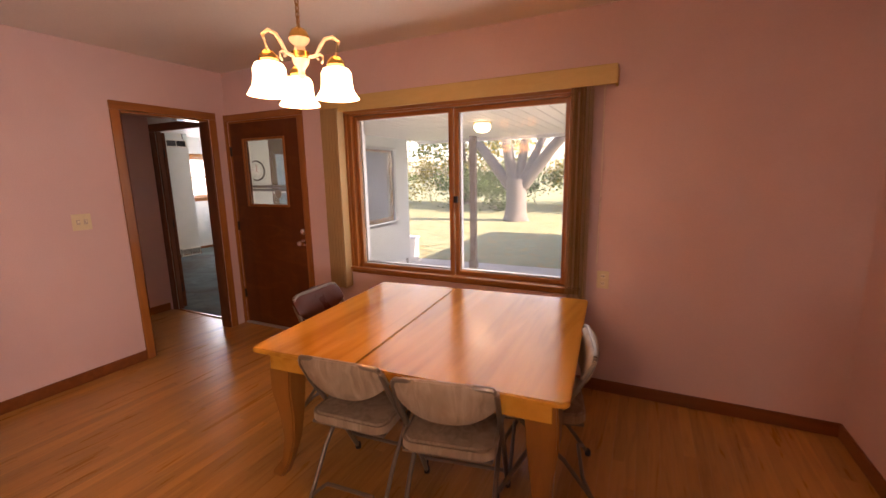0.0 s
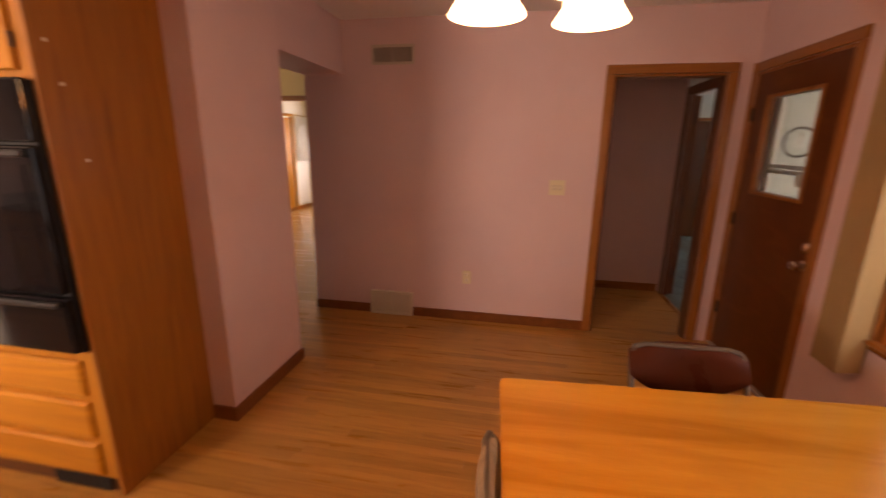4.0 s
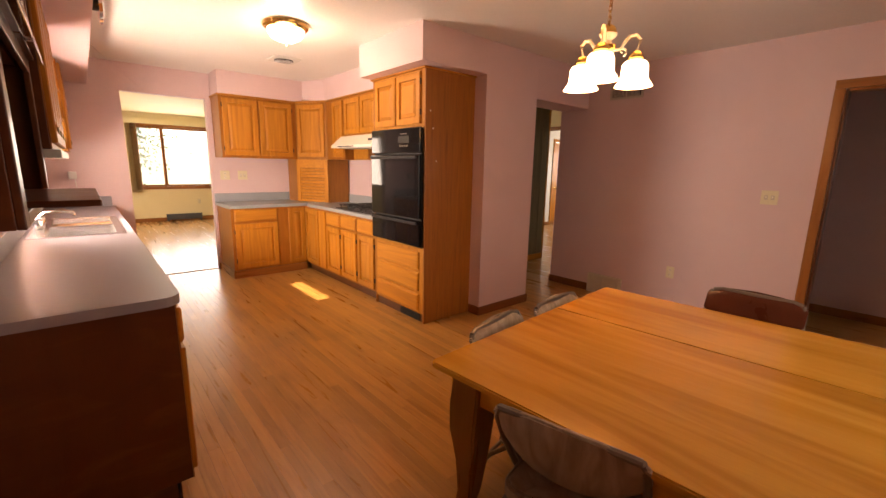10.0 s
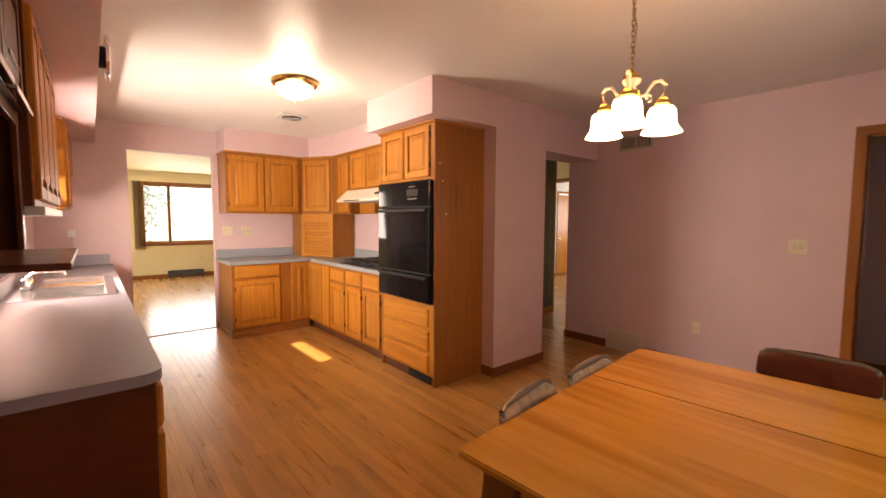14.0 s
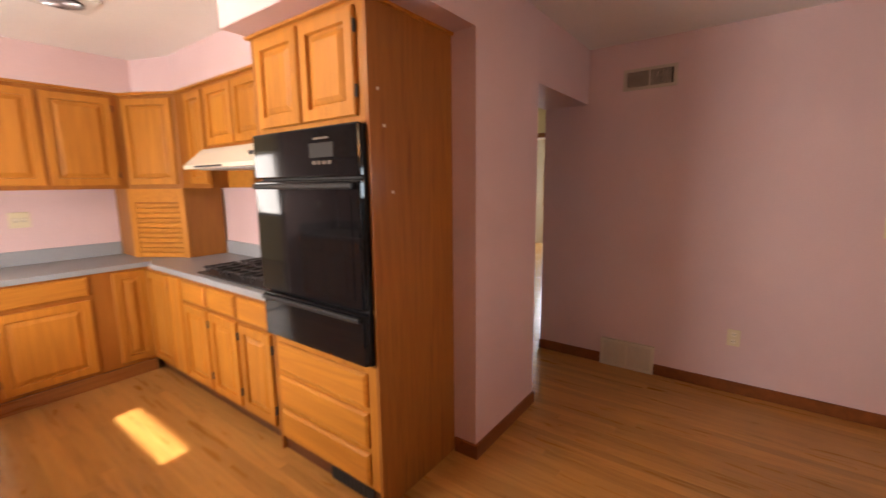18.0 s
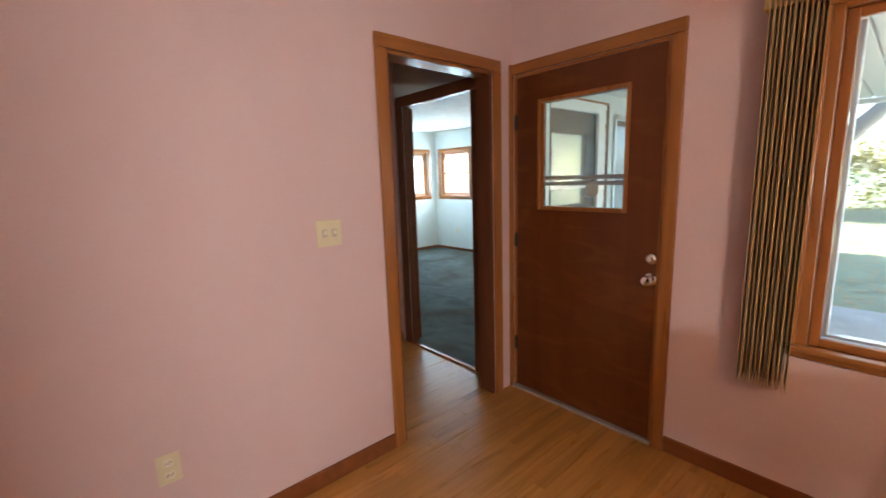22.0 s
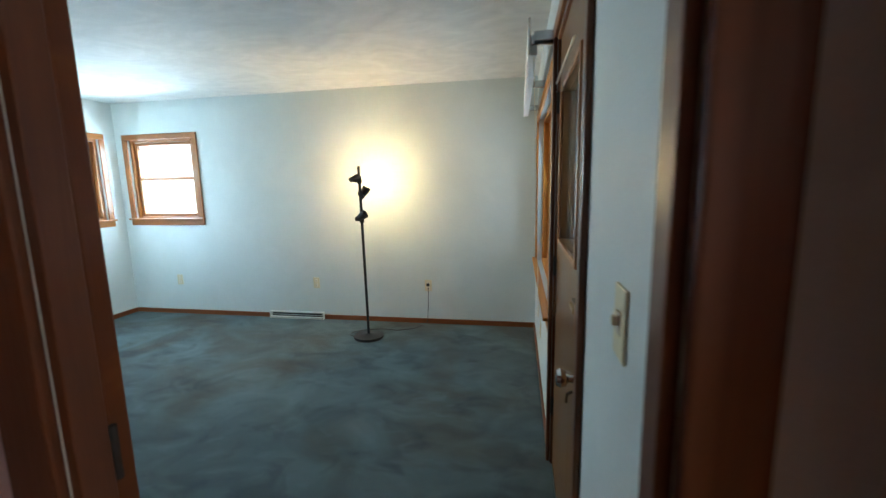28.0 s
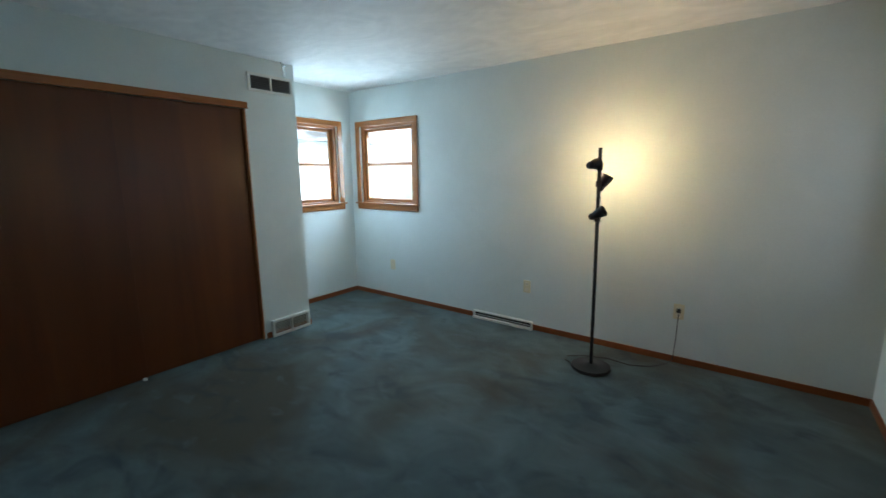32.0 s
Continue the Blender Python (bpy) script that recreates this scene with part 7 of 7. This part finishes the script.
for x, y, rx, rz, m, s, lab, cnt in ((0.95, 10.7, 0.35, 0.32, LEAFG, 21, "low green shrub by the garage wall", 900), (0.9, 11.4, 0.4, 0.45, LEAFG, 22, "low green shrub by the garage wall", 1000), (0.9, 12.2, 0.5, 0.55, LEAFG, 23, "low green shrub by the garage wall", 900),
                                  (-0.4, 22.0, 1.4, 1.0, LEAFY, 24, "yellow autumn bush across the yard", 2000), (-5.6, 21.0, 1.6, 1.1, LEAFG, 25, "loose green bush across the yard", 2000), (-15.0, 24.0, 2.2, 1.7, LEAFG, 41, "tall loose hedge bush at the yard's end", 2600), (-11.5, 25.5, 2.2, 1.6, LEAFY, 42, "tall loose hedge bush at the yard's end", 2600), (-8.0, 23.5, 2.0, 1.6, LEAFG, 43, "tall loose hedge bush at the yard's end", 2600), (-4.6, 25.0, 2.2, 1.5, LEAFG, 44, "tall loose hedge bush at the yard's end", 2600), (-1.2, 26.0, 2.2, 1.6, LEAFY, 45, "tall loose hedge bush at the yard's end", 2600), (2.4, 25.5, 2.2, 1.8, LEAFG, 46, "tall loose hedge bush at the yard's end", 2600), (6.0, 26.0, 2.4, 1.8, LEAFG, 47, "tall loose hedge bush at the yard's end", 2600), (2.0, 21.5, 1.2, 1.2, LEAFY, 28, "yellow autumn bush across the yard", 1600), (-12.0, 20.0, 1.8, 1.3, LEAFG, 27, "loose green bush across the yard", 2000)):
    sh = thing("shrub", lab, "shrub", (x, y, GZ), "shrubs")
    r4 = random.Random(s)
    for _ in range(5):
        part("stem", tube([(x, y, GZ - 0.02), (x + r4.uniform(-0.3, 0.3) * rx, y + r4.uniform(-0.3, 0.3) * rx, GZ + rz * 0.6), (x + r4.uniform(-0.7, 0.7) * rx, y + r4.uniform(-0.7, 0.7) * rx, GZ + rz * 1.2)], 0.012, 5), BARK, sh)
    crown("leaves", leaves(cnt, (x, y, GZ + rz * 0.9), (rx, rx, rz * 0.8), 0.09 if rx < 1 else 0.13, s, 16), m, sh)
rl = random.Random(31)
verts, faces = [], []
for _ in range(5000):
    x, y = rl.uniform(-9, 5), 9.2 + 17 * rl.random() ** 1.4
    a, s = rl.uniform(0, 6.28), rl.uniform(0.03, 0.07)
    n = len(verts)
    for k in range(4):
        verts.append((x + s * math.cos(a + 1.57 * k) * (1 if k % 2 else 0.6), y + s * math.sin(a + 1.57 * k), GZ + 0.012 + 0.02 * rl.random()))
    faces.append((n, n + 1, n + 2, n + 3))
me = bpy.data.meshes.new("leaf_litter")
me.from_pydata(verts, [], faces)
me.materials.append(LITTER)
tagged(new("leaf_litter", me), "scattered fallen yellow leaves on the lawn", "leaves", kind="stuff")
nb = thing("neighbour_house", "pale neighbouring house beyond the west lawn", "house", (-20, 10, GZ))
part("wall", box(-24, -16, 5, 16, GZ, 2.6), SIDING, nb)
bm = bmesh.new()
vs = [bm.verts.new(v) for v in ((-15.5, 4.5, 2.55), (-15.5, 16.5, 2.55), (-20, 16.5, 4.6), (-20, 4.5, 4.6), (-24.5, 4.5, 2.55), (-24.5, 16.5, 2.55))]
for f in ((0, 1, 2, 3), (3, 2, 5, 4), (0, 3, 4), (1, 5, 2), (0, 4, 5, 1)):
    bm.faces.new([vs[i] for i in f])
bmesh.ops.recalc_face_normals(bm, faces=bm.faces)
part("roof", bm, SHINGLE, nb)

# ---------------------------------------------------------------- floorboards of the dining room and kitchen
rng = random.Random(4)
BW = 0.057
areas = [(XW - 0.12, XE, YS - 0.1, YN)]
solid = [(XK - 0.2, -0.60, YS - 0.2, 0.40), (1.47, XE + 0.1, YS - 0.2, 2.08), (-1.16, -0.64, 0.3, 1.11), (-1.80, XK, YS - 0.2, 1.0), (-1.82, -1.15, 0.95, 1.30)]
stock = []
for k in range(10):
    L = 0.7 + 0.17 * k
    bm = box(-BW / 2 + 0.0002, BW / 2 - 0.0002, -L / 2 + 0.0002, L / 2 - 0.0002, -0.012, 0)
    edges = [e for e in bm.edges if e.verts[0].co.z > -0.001 and e.verts[1].co.z > -0.001]
    bmesh.ops.bevel(bm, geom=edges, offset=0.0005, segments=1, affect="EDGES")
    me = bpy.data.meshes.new("floorboard")
    bm.to_mesh(me)
    bm.free()
    me.materials.append(PLANK)
    stock.append((L, me))
floor = tagged(new("floor"), "worn honey oak strip floor with visible joints", kind="structure")
verts, faces = [], []
count = 0
x = XW - 0.12 + BW / 2
boards = []
while x < XE - 0.02:
    y = YS - 0.1 - rng.random()
    while y < YN - 0.001:
        L, me = rng.choice(stock)
        y0, y1 = max(y, YS - 0.1), min(y + L, YN + 0.0)
        if y1 - y0 > 0.02 and not any(a <= x - BW / 2 and x + BW / 2 <= b and c <= y0 and y1 <= d for a, b, c, d in solid):
            boards.append((x, y, L, me, y0 > y + 1e-6 or y1 < y + L - 1e-6, y0, y1))
        y += L
    x += BW
near = [b for b in boards if not b[4] and -2.7 < b[0] < 1.35 and b[1] > -1.6]
near.sort(key=lambda b: abs(b[0] + 0.4) + 0.4 * abs(b[1] + b[2] / 2 - 1.6))
single = {id(b) for b in near[:300]}
for b in boards:
    if id(b) in single:
        ob = new("floorboard", b[3])
        ob.parent = floor
        ob.location = (b[0], b[1] + b[2] / 2, rng.uniform(-0.0006, 0))
    else:
        n = len(verts)
        a0, a1, b0, b1, zt = b[0] - BW / 2 + 0.0002, b[0] + BW / 2 - 0.0002, b[5] + 0.0006, b[6] - 0.0006, rng.uniform(-0.0006, 0)
        verts += [(a0, b0, -0.012), (a1, b0, -0.012), (a1, b1, -0.012), (a0, b1, -0.012), (a0, b0, zt), (a1, b0, zt), (a1, b1, zt), (a0, b1, zt)]
        faces += [(n + 4, n + 5, n + 6, n + 7), (n, n + 1, n + 5, n + 4), (n + 1, n + 2, n + 6, n + 5), (n + 2, n + 3, n + 7, n + 6), (n + 3, n, n + 4, n + 7)]
me = bpy.data.meshes.new("floorboards")
me.from_pydata(verts, [], faces)
islands = PLANK.copy()
islands.name = "oak_floorboards_joined"
for n in islands.node_tree.nodes:
    if n.type == "OBJECT_INFO":
        geo = islands.node_tree.nodes.new("ShaderNodeNewGeometry")
        for l in list(n.outputs["Random"].links):
            islands.node_tree.links.new(geo.outputs["Random Per Island"], l.to_socket)
me.materials.append(islands)
rest = tagged(new("floorboards", me), kind="stuff")
rest.parent = floor
